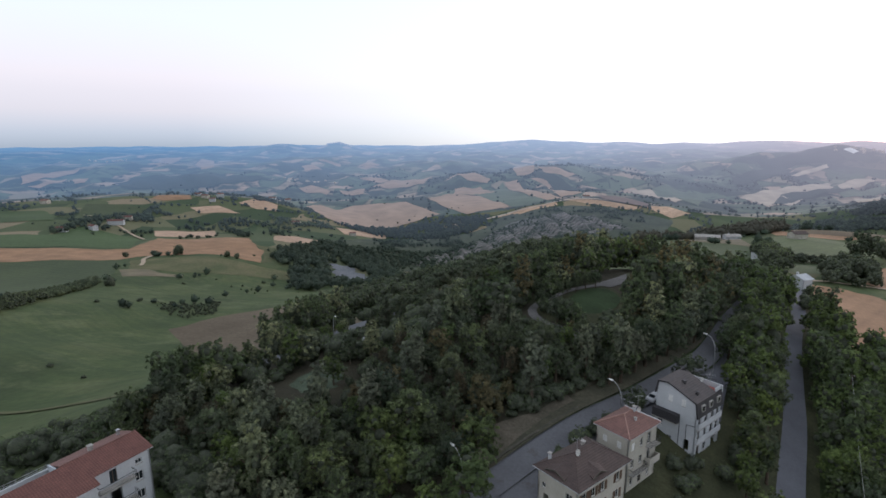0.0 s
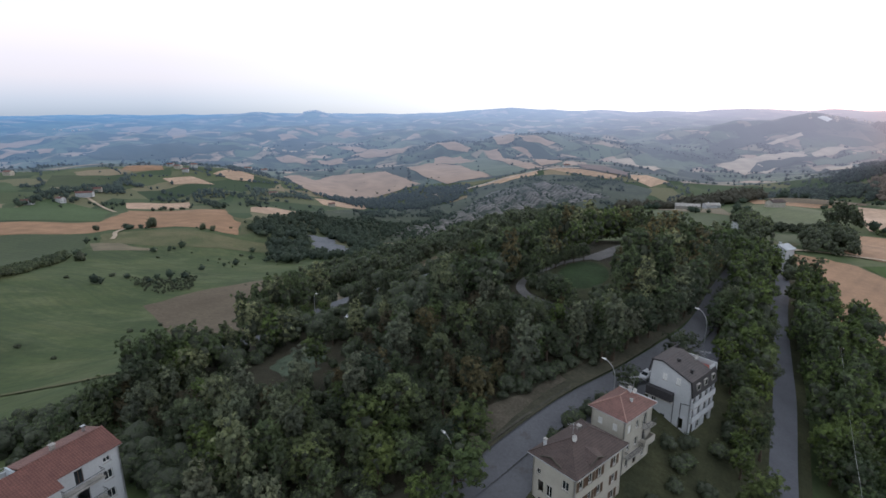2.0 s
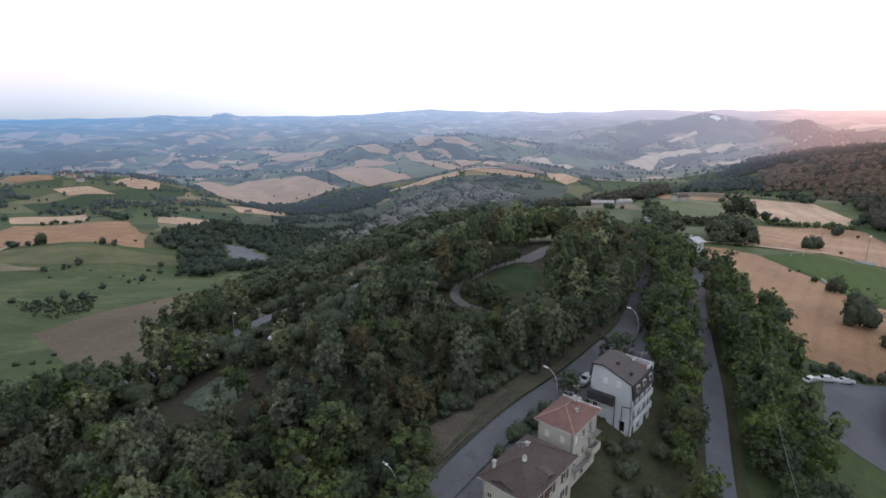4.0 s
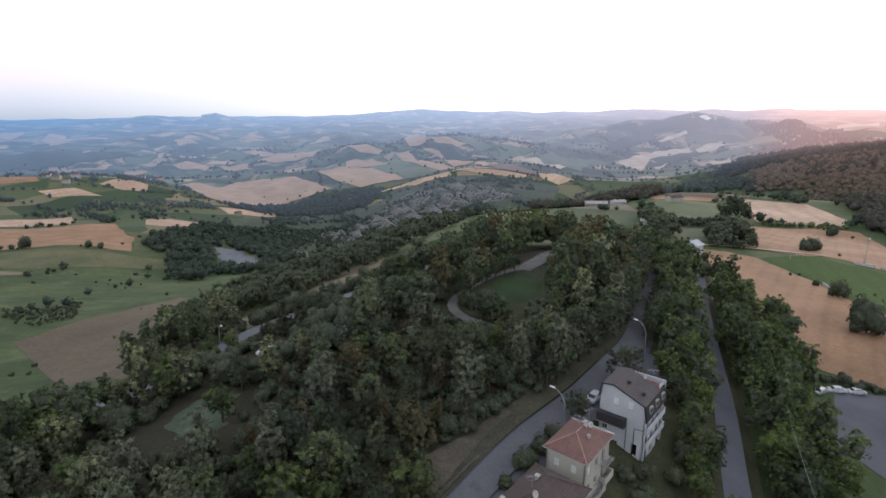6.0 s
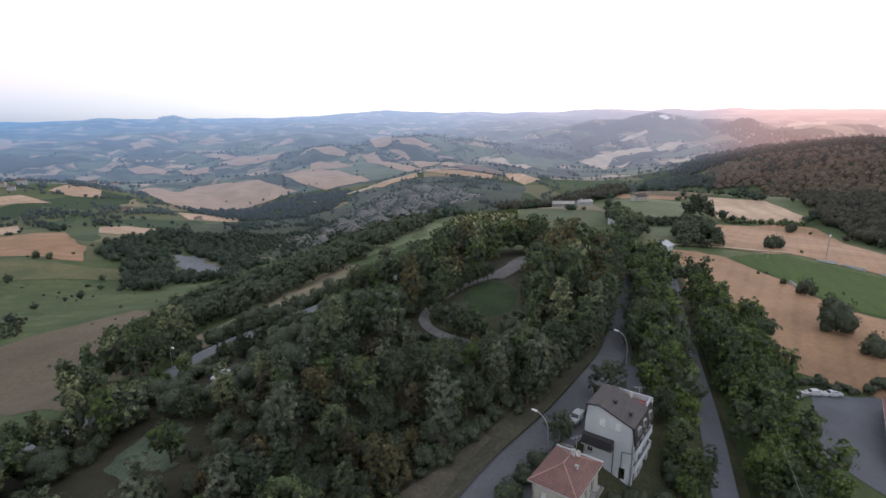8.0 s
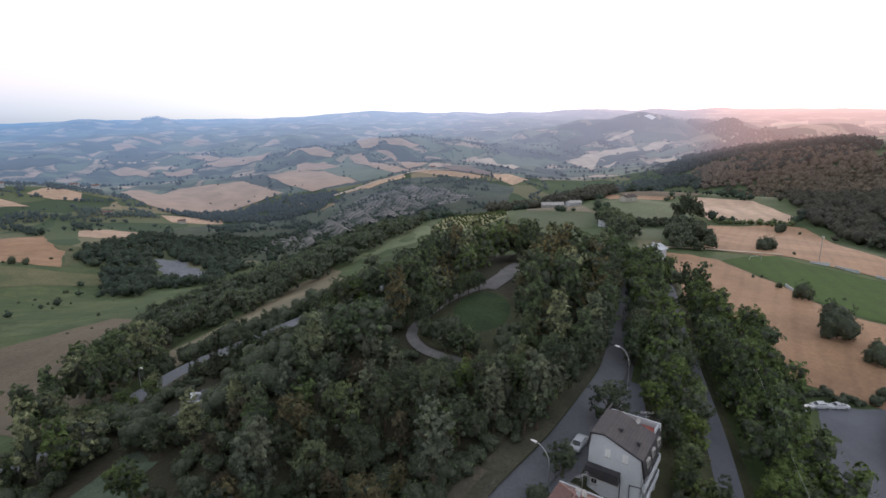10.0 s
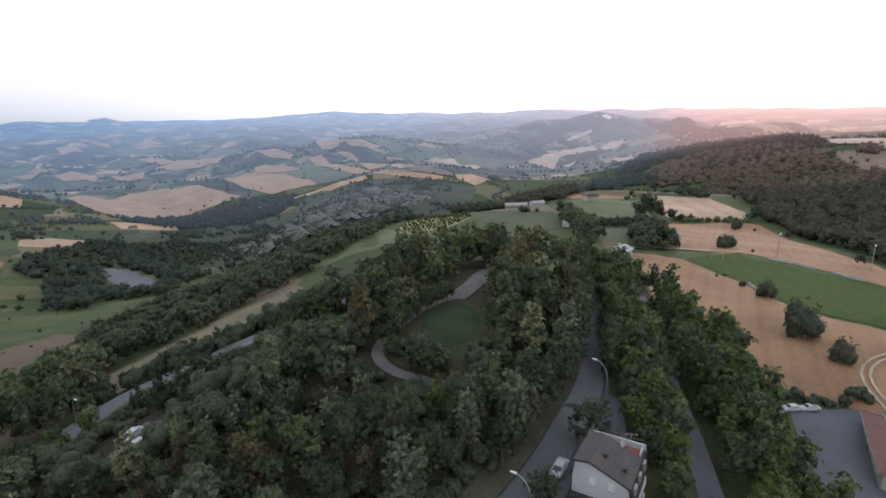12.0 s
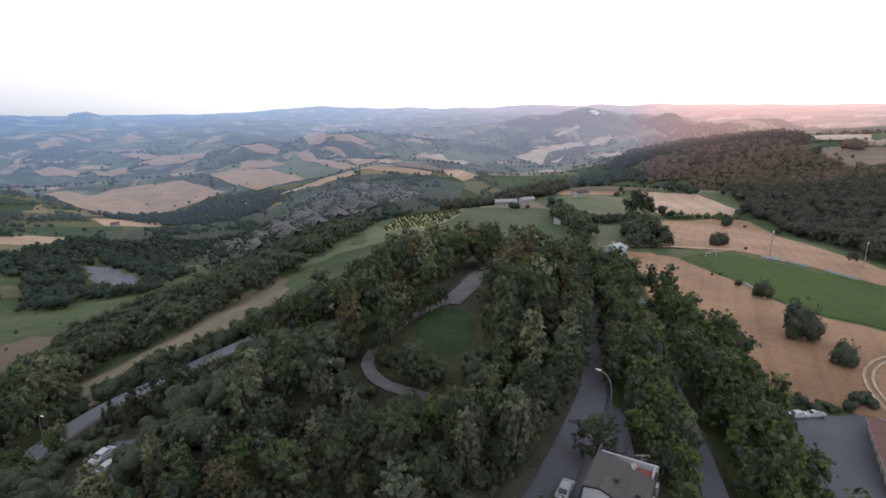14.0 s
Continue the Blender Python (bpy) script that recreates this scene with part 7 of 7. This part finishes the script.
# ---- house with the brown roof ----
def brown_roof_house():
    h = tagged(new("house"), "cream three storey house with dark brown hipped roof", "house")
    h.matrix_basis = pose(2.55, 67.45, 0.3, 0, 0, -38)
    lx, ly = 7.2, 11.4
    front, right, back, left = sides(lx, ly)
    rows = []
    for z in (6.3, 3.4, 0.6):
        for x in (0.9, 3.0, 5.2, 8.9):
            rows.append((x, z, 1.0, 1.5, "window"))
    facade(h, front, lx, -2.0, 8.9, CREAM, [(0.7, 5.9, 0.7, 0.9, "window"), (1.0, 3.2, 1.0, 1.9, "dark"), (2.5, 3.2, 1.0, 1.9, "window"), (5.1, 6.0, 1.1, 1.4, "window"), (5.1, 3.0, 1.1, 1.4, "window"), (1.0, 0.3, 1.0, 1.9, "window")], shutters=None)
    facade(h, right, ly, -2.0, 8.9, CREAM, rows, shutters=FRAME_BROWN)
    facade(h, back, lx, -2.0, 8.9, CREAM, [])
    facade(h, left, ly, -2.0, 8.9, CREAM, [(2.0, 6.0, 0.9, 1.4, "window"), (6.0, 6.0, 0.9, 1.4, "window")])
    hip_roof(h, lx, ly, 9.0, 2.5, 0.6, TILE_BROWN, ridge=TILE_BROWN)
    # low eyebrow dormers with pale edges
    for m, w in ((Matrix.Translation((3.3, -0.25, 9.25)), 3.4), (Matrix.Translation((7.4, 4.6, 9.3)) @ Matrix.Rotation(radians(90), 4, "Z"), 3.0)):
        d = one("dormer", TILE_BROWN, h, "", slabs=[([(-w / 2, 0, 0.1), (0, 0, 0.75), (0, 2.6, 1.35), (-w / 2, 1.4, 0.75)], 0.1), ([(0, 0, 0.75), (w / 2, 0, 0.1), (w / 2, 1.4, 0.75), (0, 2.6, 1.35)], 0.1)], m=m)
        one("verge", EDGE_STONE, d, "", slabs=[([(-w / 2 - 0.1, -0.1, 0.12), (0, -0.1, 0.8), (0, -0.01, 0.8), (-w / 2 - 0.1, -0.01, 0.12)], 0.14), ([(0, -0.1, 0.8), (w / 2 + 0.1, -0.1, 0.12), (w / 2 + 0.1, -0.01, 0.12), (0, -0.01, 0.8)], 0.14)], m=m)
    dish(h, 4.3, 3.7, 11.0, -1.9, 0.5)
    chimney(h, 0.9, 1.4, 9.9, 0.9, 0.35)
    chimney(h, 2.4, 7.2, 10.6, 0.6, 0.45, CONCRETE)
    antenna(h, 2.8, 5.2, 11.1, 1.7, 0.9)


# ---- long house with red roofs and a roof terrace ----
def long_house():
    h = tagged(new("house"), "long white house with red tiled roof, balconies and roof terrace", "house")
    h.matrix_basis = pose(-50.7, 51.2, 4.6, 0, 0, -104)
    L, deep = 21.0, 6.8
    m = Matrix.Translation((L, 0, 0)) @ Matrix.Rotation(radians(180), 4, "Z")
    ops = []
    for x, z, w, t, k in ((1.2, 8.1, 0.9, 0.7, "window"), (1.2, 5.6, 1.1, 1.3, "window"), (1.2, 2.8, 1.1, 1.3, "window"), (4.6, 7.2, 1.0, 2.0, "door"), (4.2, 4.2, 1.5, 2.2, "dark"), (8.0, 7.5, 1.0, 1.4, "blind"), (8.0, 4.6, 1.0, 1.4, "window"), (11.5, 4.6, 1.0, 1.4, "window"), (15.0, 4.6, 1.0, 1.4, "window"), (4.4, 1.2, 1.2, 2.1, "door"), (9.0, 1.6, 1.1, 1.3, "window")):
        ops.append((L - x - w, z, w, t, k))
    facade(h, m, L, -3.0, 9.6, WHITE, ops)
    facade(h, Matrix.Rotation(radians(-90), 4, "Z"), deep, -3.0, 9.6, WHITE, [(2.0, 5.6, 1.0, 1.3, "window"), (4.6, 5.6, 1.0, 1.3, "window")])
    one("wall", WHITE, h, "", [(0, -deep, -3.0, L, -deep + 0.3, 9.9), (L - 0.3, -deep + 0.31, -3.0, L, -0.31, 9.6)])
    one("gable_wall", WHITE, h, "", slabs=[([(0.02, -0.05, 9.75), (0.02, -3.4, 11.0), (0.28, -3.4, 11.0), (0.28, -0.05, 9.75)], 0.5), ([(0.02, -3.4, 11.0), (0.02, -deep + 0.1, 10.2), (0.28, -deep + 0.1, 10.2), (0.28, -3.4, 11.0)], 0.6)])
    roof = one("roof", TILE_RED, h, "red clay tiled front slope", slabs=[([(-0.35, 0.35, 9.75), (-0.35, -3.3, 11.15), (L - 3.4, -3.3, 11.15), (L - 3.4, 1.7, 9.2), (7.6, 1.7, 9.2), (7.6, 0.35, 9.75)], 0.16)])
    back = one("roof", TILE_PINK, h, "weathered pink tiled rear slope", slabs=[([(-0.35, -3.5, 11.02), (-0.35, -deep - 0.3, 10.1), (9.3, -deep - 0.3, 10.1), (9.3, -3.5, 11.02)], 0.16)])
    one("ridge_tiles", TILE_PINK, roof, "", rods=[((-0.35, -3.38, 11.18), (9.6, -3.38, 11.18), 0.12)])
    # roof terrace behind the long front slope
    ter = one("roof_terrace", CONCRETE, h, "grey roof terrace floor", [(9.4, -deep + 0.2, 9.2, L - 1, -3.4, 9.35)])
    one("parapet", BLUEGREY, ter, "pale blue parapet", [(9.4, -deep - 0.02, 9.36, L - 0.6, -deep + 0.18, 9.8), (9.35, -deep + 0.2, 9.36, 9.55, -3.6, 10.4), (L - 0.8, -deep + 0.2, 9.36, L - 0.6, -3.4, 9.8)])
    one("railing", METAL, ter, "", rods=[((9.5, -deep + 0.08, z), (L - 0.7, -deep + 0.08, z), 0.03) for z in (10.1, 10.4)] + [((9.5 + k * 1.2, -deep + 0.08, 9.8), (9.5 + k * 1.2, -deep + 0.08, 10.4), 0.025) for k in range(10)])
    chimney(h, 5.2, -4.6, 10.8, 0.5, 0.5, CONCRETE)
    chimney(h, 0.9, -5.6, 10.5, 0.6, 0.3, METAL)
    one("gutter", METAL, h, "", rods=[((-0.35, 0.38, 9.6), (7.6, 0.38, 9.6), 0.06), ((7.6, 1.73, 9.05), (L - 3.4, 1.73, 9.05), 0.06), ((0.1, 0.08, -2), (0.1, 0.08, 9.6), 0.05)])
    one("wing_wall", WHITE, h, "", [(7.9, 0.01, -3, L - 3.6, 1.4, 8.9)])
    for z in (7.1, 4.1):
        balcony(h, m, L - 7.5, L - 2.7, z, 1.2)


# ---- low house with the brown red roof by the car park ----
def car_park_house():
    h = tagged(new("house"), "low house with broad reddish brown tiled roof by the car park", "house")
    z = float(ground_z(100, 116))
    h.matrix_basis = pose(106.5, 130.5, z - 0.4, 0, 0, -128)
    lx, ly = 24.0, 11.0
    front, right, back, left = sides(lx, ly)
    ops = [(2.0 + k * 3.6, 1.0, 1.1, 1.4, "window") for k in range(6)]
    facade(h, front, lx, -3.0, 4.6, CREAM, ops)
    facade(h, right, ly, -3.0, 4.6, CREAM, ops[:2])
    facade(h, back, lx, -3.0, 4.6, CREAM, ops)
    facade(h, left, ly, -3.0, 4.6, CREAM, ops[:2])
    roof = hip_roof(h, lx, ly, 4.7, 2.2, 0.7, ROOF_EAST, ridge=ROOF_EAST, along="x")
    for x, y, zz in ((5, 3, 5.8), (12, 7, 6.2), (18, 3.4, 5.9)):
        chimney(h, x, y, zz, 0.8, 0.5, CONCRETE)


ROOF_EAST = roof_tiles("brown_red_tiles", (0.23, 0.115, 0.095), (0.16, 0.08, 0.07))
mansard_house()
pink_roof_house()
brown_roof_house()
long_house()
car_park_house()


# ---- farmhouses and sheds further off ----
def farmhouse(label, x, y, turn, lx, ly, tall, wall, tiles, floors=2):
    h = tagged(new("farmhouse"), label, "farmhouse", "farm buildings")
    h.matrix_basis = pose(x, y, float(ground_z(x, y)) - 0.3, 0, 0, turn)
    for k, (m, length) in enumerate(zip(sides(lx, ly), (lx, ly, lx, ly))):
        n = max(1, int(length / 3.6))
        ops = [((i + 0.5) * length / n - 0.6, 1.1 + f * 2.9, 1.2, 1.5, "dark") for i in range(n) for f in range(floors) if 1.1 + f * 2.9 + 1.6 < tall]
        facade(h, m, length, -2.0, tall, wall, ops, 0.4)
    rise = ly * 0.24
    one("roof", tiles, h, "", slabs=[([(-0.5, -0.5, tall), (lx + 0.5, -0.5, tall), (lx + 0.5, ly / 2, tall + rise), (-0.5, ly / 2, tall + rise)], 0.25), ([(lx + 0.5, ly + 0.5, tall), (-0.5, ly + 0.5, tall), (-0.5, ly / 2, tall + rise), (lx + 0.5, ly / 2, tall + rise)], 0.25)])
    one("gable_wall", wall, h, "", slabs=[([(a, 0.1, tall + 0.02), (a, ly / 2, tall + rise - 0.3), (a + 0.3, ly / 2, tall + rise - 0.3), (a + 0.3, 0.1, tall + 0.02)], 0.05) for a in (0.02, lx - 0.32)])
    bm = bmesh.new()
    for a in (0.05, lx - 0.35):
        va = [bm.verts.new((a + d, yy, zz)) for d in (0, 0.3) for yy, zz in ((0.05, tall - 0.01), (ly - 0.05, tall - 0.01), (ly / 2, tall + rise - 0.27))]
        bm.faces.new(va[:3])
        bm.faces.new(va[3:][::-1])
        for i in range(3):
            j = (i + 1) % 3
            bm.faces.new((va[i], va[j], va[j + 3], va[i + 3]))
    part("gable_wall", bm, wall, h)
    chimney(h, lx * 0.3, ly * 0.6, tall + rise * 0.8, 0.9, 0.7, wall)


for row in (
        ("white farmhouse with red roof among trees", -809, 654, 20, 16, 9, 6.2, WHITE, TILE_RED), ("white farmhouse with red roof at the lane", -790, 697, -15, 14, 9, 6.5, WHITE, TILE_RED),
        ("long red roofed farmhouse on the slope", -799, 743, 25, 26, 10, 6, WHITE, TILE_RED), ("red roofed barn beside the farmhouse", -822, 790, 30, 22, 10, 5, CREAM, TILE_RED),
        ("pale villa on the hilltop", -1127, 886, 10, 16, 12, 8, CREAM, TILE_PINK), ("white house in the ridge hamlet", -851, 1081, 30, 14, 10, 7, WHITE, TILE_PINK), ("pale house in the ridge hamlet", -892, 1105, 0, 18, 10, 7, CREAM, TILE_PINK),
        ("white house in the ridge hamlet", -870, 1140, 60, 16, 10, 8, WHITE, TILE_PINK), ("white house in the ridge hamlet", -930, 1130, 15, 14, 10, 6, WHITE, TILE_RED), ("pale farmhouse above the valley", -490, 1089, 40, 14, 9, 6, CREAM, TILE_PINK),
        ("pale farmhouse above the valley", -627, 1072, 10, 18, 9, 6, CREAM, TILE_PINK), ("white house in the far village", -905, 1420, 20, 20, 12, 8, WHITE, TILE_PINK), ("white house in the far village", -860, 1440, 45, 18, 12, 8, WHITE, TILE_PINK),
        ("long grey shed on the plateau", 122, 548, -8, 22, 9, 4, CONCRETE, CONCRETE), ("low grey shed on the plateau", 148, 540, 15, 14, 8, 3.6, WHITE, CONCRETE), ("pale barn among the pasture trees", 202, 531, 25, 14, 9, 5, CREAM, TILE_BROWN),
        ("small white house at the farm lane", 101.5, 242, 35, 5.5, 7, 5.0, WHITE, WHITE), ("pale farmhouse beside the farm lane", 124, 372, 20, 10, 7, 4.5, WHITE, TILE_BROWN), ("pale roadside house on the ridge", 30, 1540, 30, 20, 10, 6, WHITE, TILE_PINK),
        ("pale house on the wooded hillside", 609, 835, 20, 18, 11, 6, CREAM, TILE_PINK), ("pale house on the wooded hillside", 640, 850, 50, 16, 10, 6, WHITE, TILE_PINK)):
    farmhouse(*row)

# ---- street lamps ----
def street_lamp(x, y, tip, label, arm=2.4, tall=8.0):
    """A galvanised pole that curves over the road towards tip (a unit way)."""
    lamp = tagged(new("street_lamp"), label, "lamp", "street lamps")
    lamp.matrix_basis = pose(x, y, float(ground_z(x, y)), 0, 0, math.degrees(math.atan2(tip[1], tip[0])))
    bm = bmesh.new()
    line = [Vector((0, 0, -0.6)), Vector((0, 0, tall * 0.45)), Vector((0, 0, tall * 0.62))]
    line += [Vector((arm * (1 - math.cos(a)), 0, tall * 0.62 + tall * 0.38 * math.sin(a))) for a in np.linspace(0.2, 1.45, 8)]
    for k, (p, q) in enumerate(zip(line, line[1:])):
        rod(bm, p, q, 0.1 - 0.006 * k, 8)
    part("pole", bm, METAL, lamp)
    e = line[-1]
    bm = bmesh.new()
    vs = box(bm, e.x - 0.15, -0.16, e.z - 0.1, e.x + 0.75, 0.16, e.z + 0.1)
    for v in vs:
        if v.co.x > e.x:
            v.co.y *= 0.65
            v.co.z = e.z + (v.co.z - e.z) * 0.6 + 0.05
    head = part("lamp_head", bm, LAMP_HEAD, lamp)
    one("base_plate", CONCRETE, lamp, "", [(-0.25, -0.25, -0.3, 0.25, 0.25, 0.12)])
    return lamp


for x, y, tall in ((15.9, 90.7, 8.0), (37.5, 116.8, 9.4), (-8.6, 65.6, 8.0), (54.2, 150.6, 8.6)):
    street_lamp(x, y, (-0.8, 0.6), "curved grey steel street lamp beside the road", tall=tall)
street_lamp(-64.5, 137, (0.8, -0.6), "grey steel street lamp beside the guard rail", 1.6, 6.5)


# ---- guard rail on the outer side of the left road ----
def guard_rail():
    g = tagged(new("guard_rail"), "galvanised steel guard rail along the curving road", "guard rail")
    edge = []
    for i, q in enumerate(LEFT_LINE[:-1]):
        d = (LEFT_LINE[i + 1] - q).normalized()
        s = q + Vector((-d.y, d.x, 0)) * 3.7
        edge.append(Vector((s.x, s.y, float(ground_z(s.x, s.y)))))
    bm = bmesh.new()
    for dz, t in ((0.5, 0.03), (0.62, 0.06), (0.74, 0.03)):
        for p, q in zip(edge, edge[1:]):
            d = (q - p).normalized()
            n = Vector((-d.y, d.x, 0)) * t
            vs = [bm.verts.new(v) for v in (p + n + Vector((0, 0, dz - 0.07)), q + n + Vector((0, 0, dz - 0.07)), q + n + Vector((0, 0, dz + 0.07)), p + n + Vector((0, 0, dz + 0.07)))]
            bm.faces.new(vs)
    bmesh.ops.solidify(bm, geom=bm.faces[:], thickness=0.02)
    part("beam", bm, METAL, g)
    for p in edge[::2]:
        one("post", METAL, g, "", [(p.x - 0.06, p.y - 0.06, p.z - 0.4, p.x + 0.06, p.y + 0.06, p.z + 0.72)])


guard_rail()


# ---- cars ----
def car(x, y, turn, paint, label):
    c = tagged(new("car"), label, "car", "parked cars")
    c.matrix_basis = pose(x, y, float(ground_z(x, y)) + 0.1, 0, 0, turn)
    prof = [(-2.1, 0.35), (-2.12, 0.75), (-1.95, 0.92), (-1.35, 1.0), (-0.75, 1.42), (0.85, 1.45), (1.55, 1.0), (2.05, 0.9), (2.12, 0.55), (2.05, 0.3)]
    bm = bmesh.new()
    rings = []
    for y0, k in ((-0.86, 0.94), (-0.8, 1.0), (0.8, 1.0), (0.86, 0.94)):
        rings.append([bm.verts.new((px * k, y0 * (1 if pz < 1.02 else 0.82), 0.35 + (pz - 0.35) * k)) for px, pz in prof])
    for a, b in zip(rings, rings[1:]):
        for i in range(len(prof)):
            j = (i + 1) % len(prof)
            bm.faces.new((a[i], a[j], b[j], b[i]))
    bm.faces.new(rings[0][::-1])
    bm.faces.new(rings[-1])
    part("body", bm, paint, c)
    for s in (-1, 1):
        one("window", GLASS, c, "", slabs=[([(-1.2, s * 0.77, 1.05), (-0.72, s * 0.735, 1.36), (0.82, s * 0.735, 1.37), (1.38, s * 0.77, 1.05)], 0.02)])
    one("windscreen", GLASS, c, "", slabs=[([(-1.38, -0.62, 1.02), (-0.8, -0.58, 1.42), (-0.8, 0.58, 1.42), (-1.38, 0.62, 1.02)], 0.02)])
    one("rear_window", GLASS, c, "", slabs=[([(0.92, -0.58, 1.44), (1.55, -0.62, 1.03), (1.55, 0.62, 1.03), (0.92, 0.58, 1.44)], 0.02)])
    for wx in (-1.3, 1.3):
        for s in (-1, 1):
            w = one("wheel", RUBBER, c, "", rods=[((wx, s * 0.66, 0.31), (wx, s * 0.87, 0.31), 0.31)])
            one("rim", METAL, w, "", rods=[((wx, s * 0.868, 0.31), (wx, s * 0.88, 0.31), 0.19)])


car(92.0, 134.6, -5, CAR_WHITE, "white hatchback parked at the car park edge")
car(97.2, 135.2, -2, CAR_WHITE, "white saloon parked beside another car")
car(86.6, 132.4, 25, METAL, "silver car parked at the car park edge")
car(23.2, 100.4, 52, CAR_WHITE, "white car parked beside the house")
car(-46.5, 122.0, 70, CAR_WHITE, "white car parked among the trees")
car(-43.6, 117.5, 60, METAL, "silver car parked among the trees")



# ---- football pitch: floodlight masts, low white walls, goal ----
def flood_mast(x, y):
    f = tagged(new("floodlight_mast"), "tall grey floodlight mast beside the pitch", "floodlight", "floodlight masts")
    f.matrix_basis = pose(x, y, float(ground_z(x, y)), 0, 0, 35)
    one("mast", METAL, f, "", rods=[((0, 0, -0.5), (0, 0, 13), 0.16)])
    one("crossbar", METAL, f, "", [(-1.3, -0.08, 12.4, 1.3, 0.08, 12.55), (-1.3, -0.08, 13.3, 1.3, 0.08, 13.45), (-1.3, -0.05, 12.551, -1.2, 0.05, 13.299), (1.2, -0.05, 12.551, 1.3, 0.05, 13.299)])
    for k in range(4):
        one("lamp", LAMP_HEAD, f, "", [(-1.2 + k * 0.65, -0.3, 12.6, -0.75 + k * 0.65, -0.09, 13.2)])


flood_mast(197, 271)
flood_mast(236, 256)
for (x0, y0), (x1, y1) in (((198.5, 262.5), (203, 253.2)), ((207, 248.5), (211, 234.5)), ((144.8, 222), (143, 214.5)), ((190, 268), (197, 264))):
    d = Vector((x1 - x0, y1 - y0, 0))
    w = tagged(new("low_wall"), "low white rendered wall at the pitch edge", "wall", "pitch walls")
    w.matrix_basis = pose(x0, y0, float(ground_z((x0 + x1) / 2, (y0 + y1) / 2)), 0, 0, math.degrees(math.atan2(d.y, d.x)))
    one("wall", WHITE, w, "", [(0, -0.15, -0.8, d.length, 0.15, 1.1)])
    one("coping", CONCRETE, w, "", [(-0.05, -0.2, 1.102, d.length + 0.05, 0.2, 1.18)])
goal = tagged(new("goal"), "white tubular football goal at the pitch end", "goal")
goal.matrix_basis = pose(158, 262, float(ground_z(158, 262)), 0, 0, 15)
for a, b in (((-3.66, 0, -0.2), (-3.66, 0, 2.44)), ((3.66, 0, -0.2), (3.66, 0, 2.44))):
    one("post", FRAME_WHITE, goal, "", rods=[(a, b, 0.07)])
one("crossbar", FRAME_WHITE, goal, "", rods=[((-3.66, 0, 2.44), (3.66, 0, 2.44), 0.07)])

# ---- low edge wall between the bank and the road ----
bm = bmesh.new()
edge = []
for i, q in enumerate(ROAD_LINE[:-1]):
    if 68 < q.y < 112:
        d = (ROAD_LINE[i + 1] - q).normalized()
        s = q + Vector((-d.y, d.x, 0)) * 3.0
        edge.append(Vector((s.x, s.y, float(ground_z(s.x, s.y)))))
rings = []
for i, p in enumerate(edge):
    d = (edge[min(i + 1, len(edge) - 1)] - edge[max(i - 1, 0)]).normalized()
    n = Vector((-d.y, d.x, 0)) * 0.22
    up = 0.5 + 0.12 * math.sin(i * 1.7) * math.sin(i * 0.6)
    rings.append([bm.verts.new(c) for c in (p - n - Vector((0, 0, 0.4)), p - n + Vector((0, 0, up)), p + n + Vector((0, 0, up + 0.06)), p + n - Vector((0, 0, 0.4)))])
for u, v in zip(rings, rings[1:]):
    for k in range(4):
        bm.faces.new((u[k], u[(k + 1) % 4], v[(k + 1) % 4], v[k]))
bm.faces.new(rings[0])
bm.faces.new(rings[-1][::-1])
tagged(part("edge_wall", bm, EDGE_STONE), "low weathered stone edge wall along the road", "wall", kind="structure")

# ---- overhead cable and its poles beside the lane ----
def utility_pole(x, y, tall):
    p = tagged(new("utility_pole"), "wooden utility pole beside the lane", "pole", "utility poles")
    p.matrix_basis = pose(x, y, float(ground_z(x, y)))
    one("pole", BARK, p, "", rods=[((0, 0, -0.8), (0, 0, tall), 0.12)])
    one("crossarm", BARK, p, "", [(-0.6, -0.06, tall - 0.5, 0.6, 0.06, tall - 0.36)])
    for s in (-0.5, 0.5):
        one("insulator", FRAME_WHITE, p, "", rods=[((s, 0, tall - 0.36), (s, 0, tall - 0.2), 0.05)])
    return Vector((x, y, p.matrix_basis.translation.z + tall - 0.2))


a, b = utility_pole(67.5, 124.0, 11.5), utility_pole(43.5, 60.0, 9.0)
line = [a.lerp(b, k / 14) - Vector((0, 0, 1.3 * math.sin(math.pi * k / 14))) for k in range(15)]
bm = bmesh.new()
for p, q in zip(line, line[1:]):
    rod(bm, p, q, 0.02, 5)
tagged(part("overhead_cable", bm, METAL), "thin grey overhead cable beside the lane", "cable")
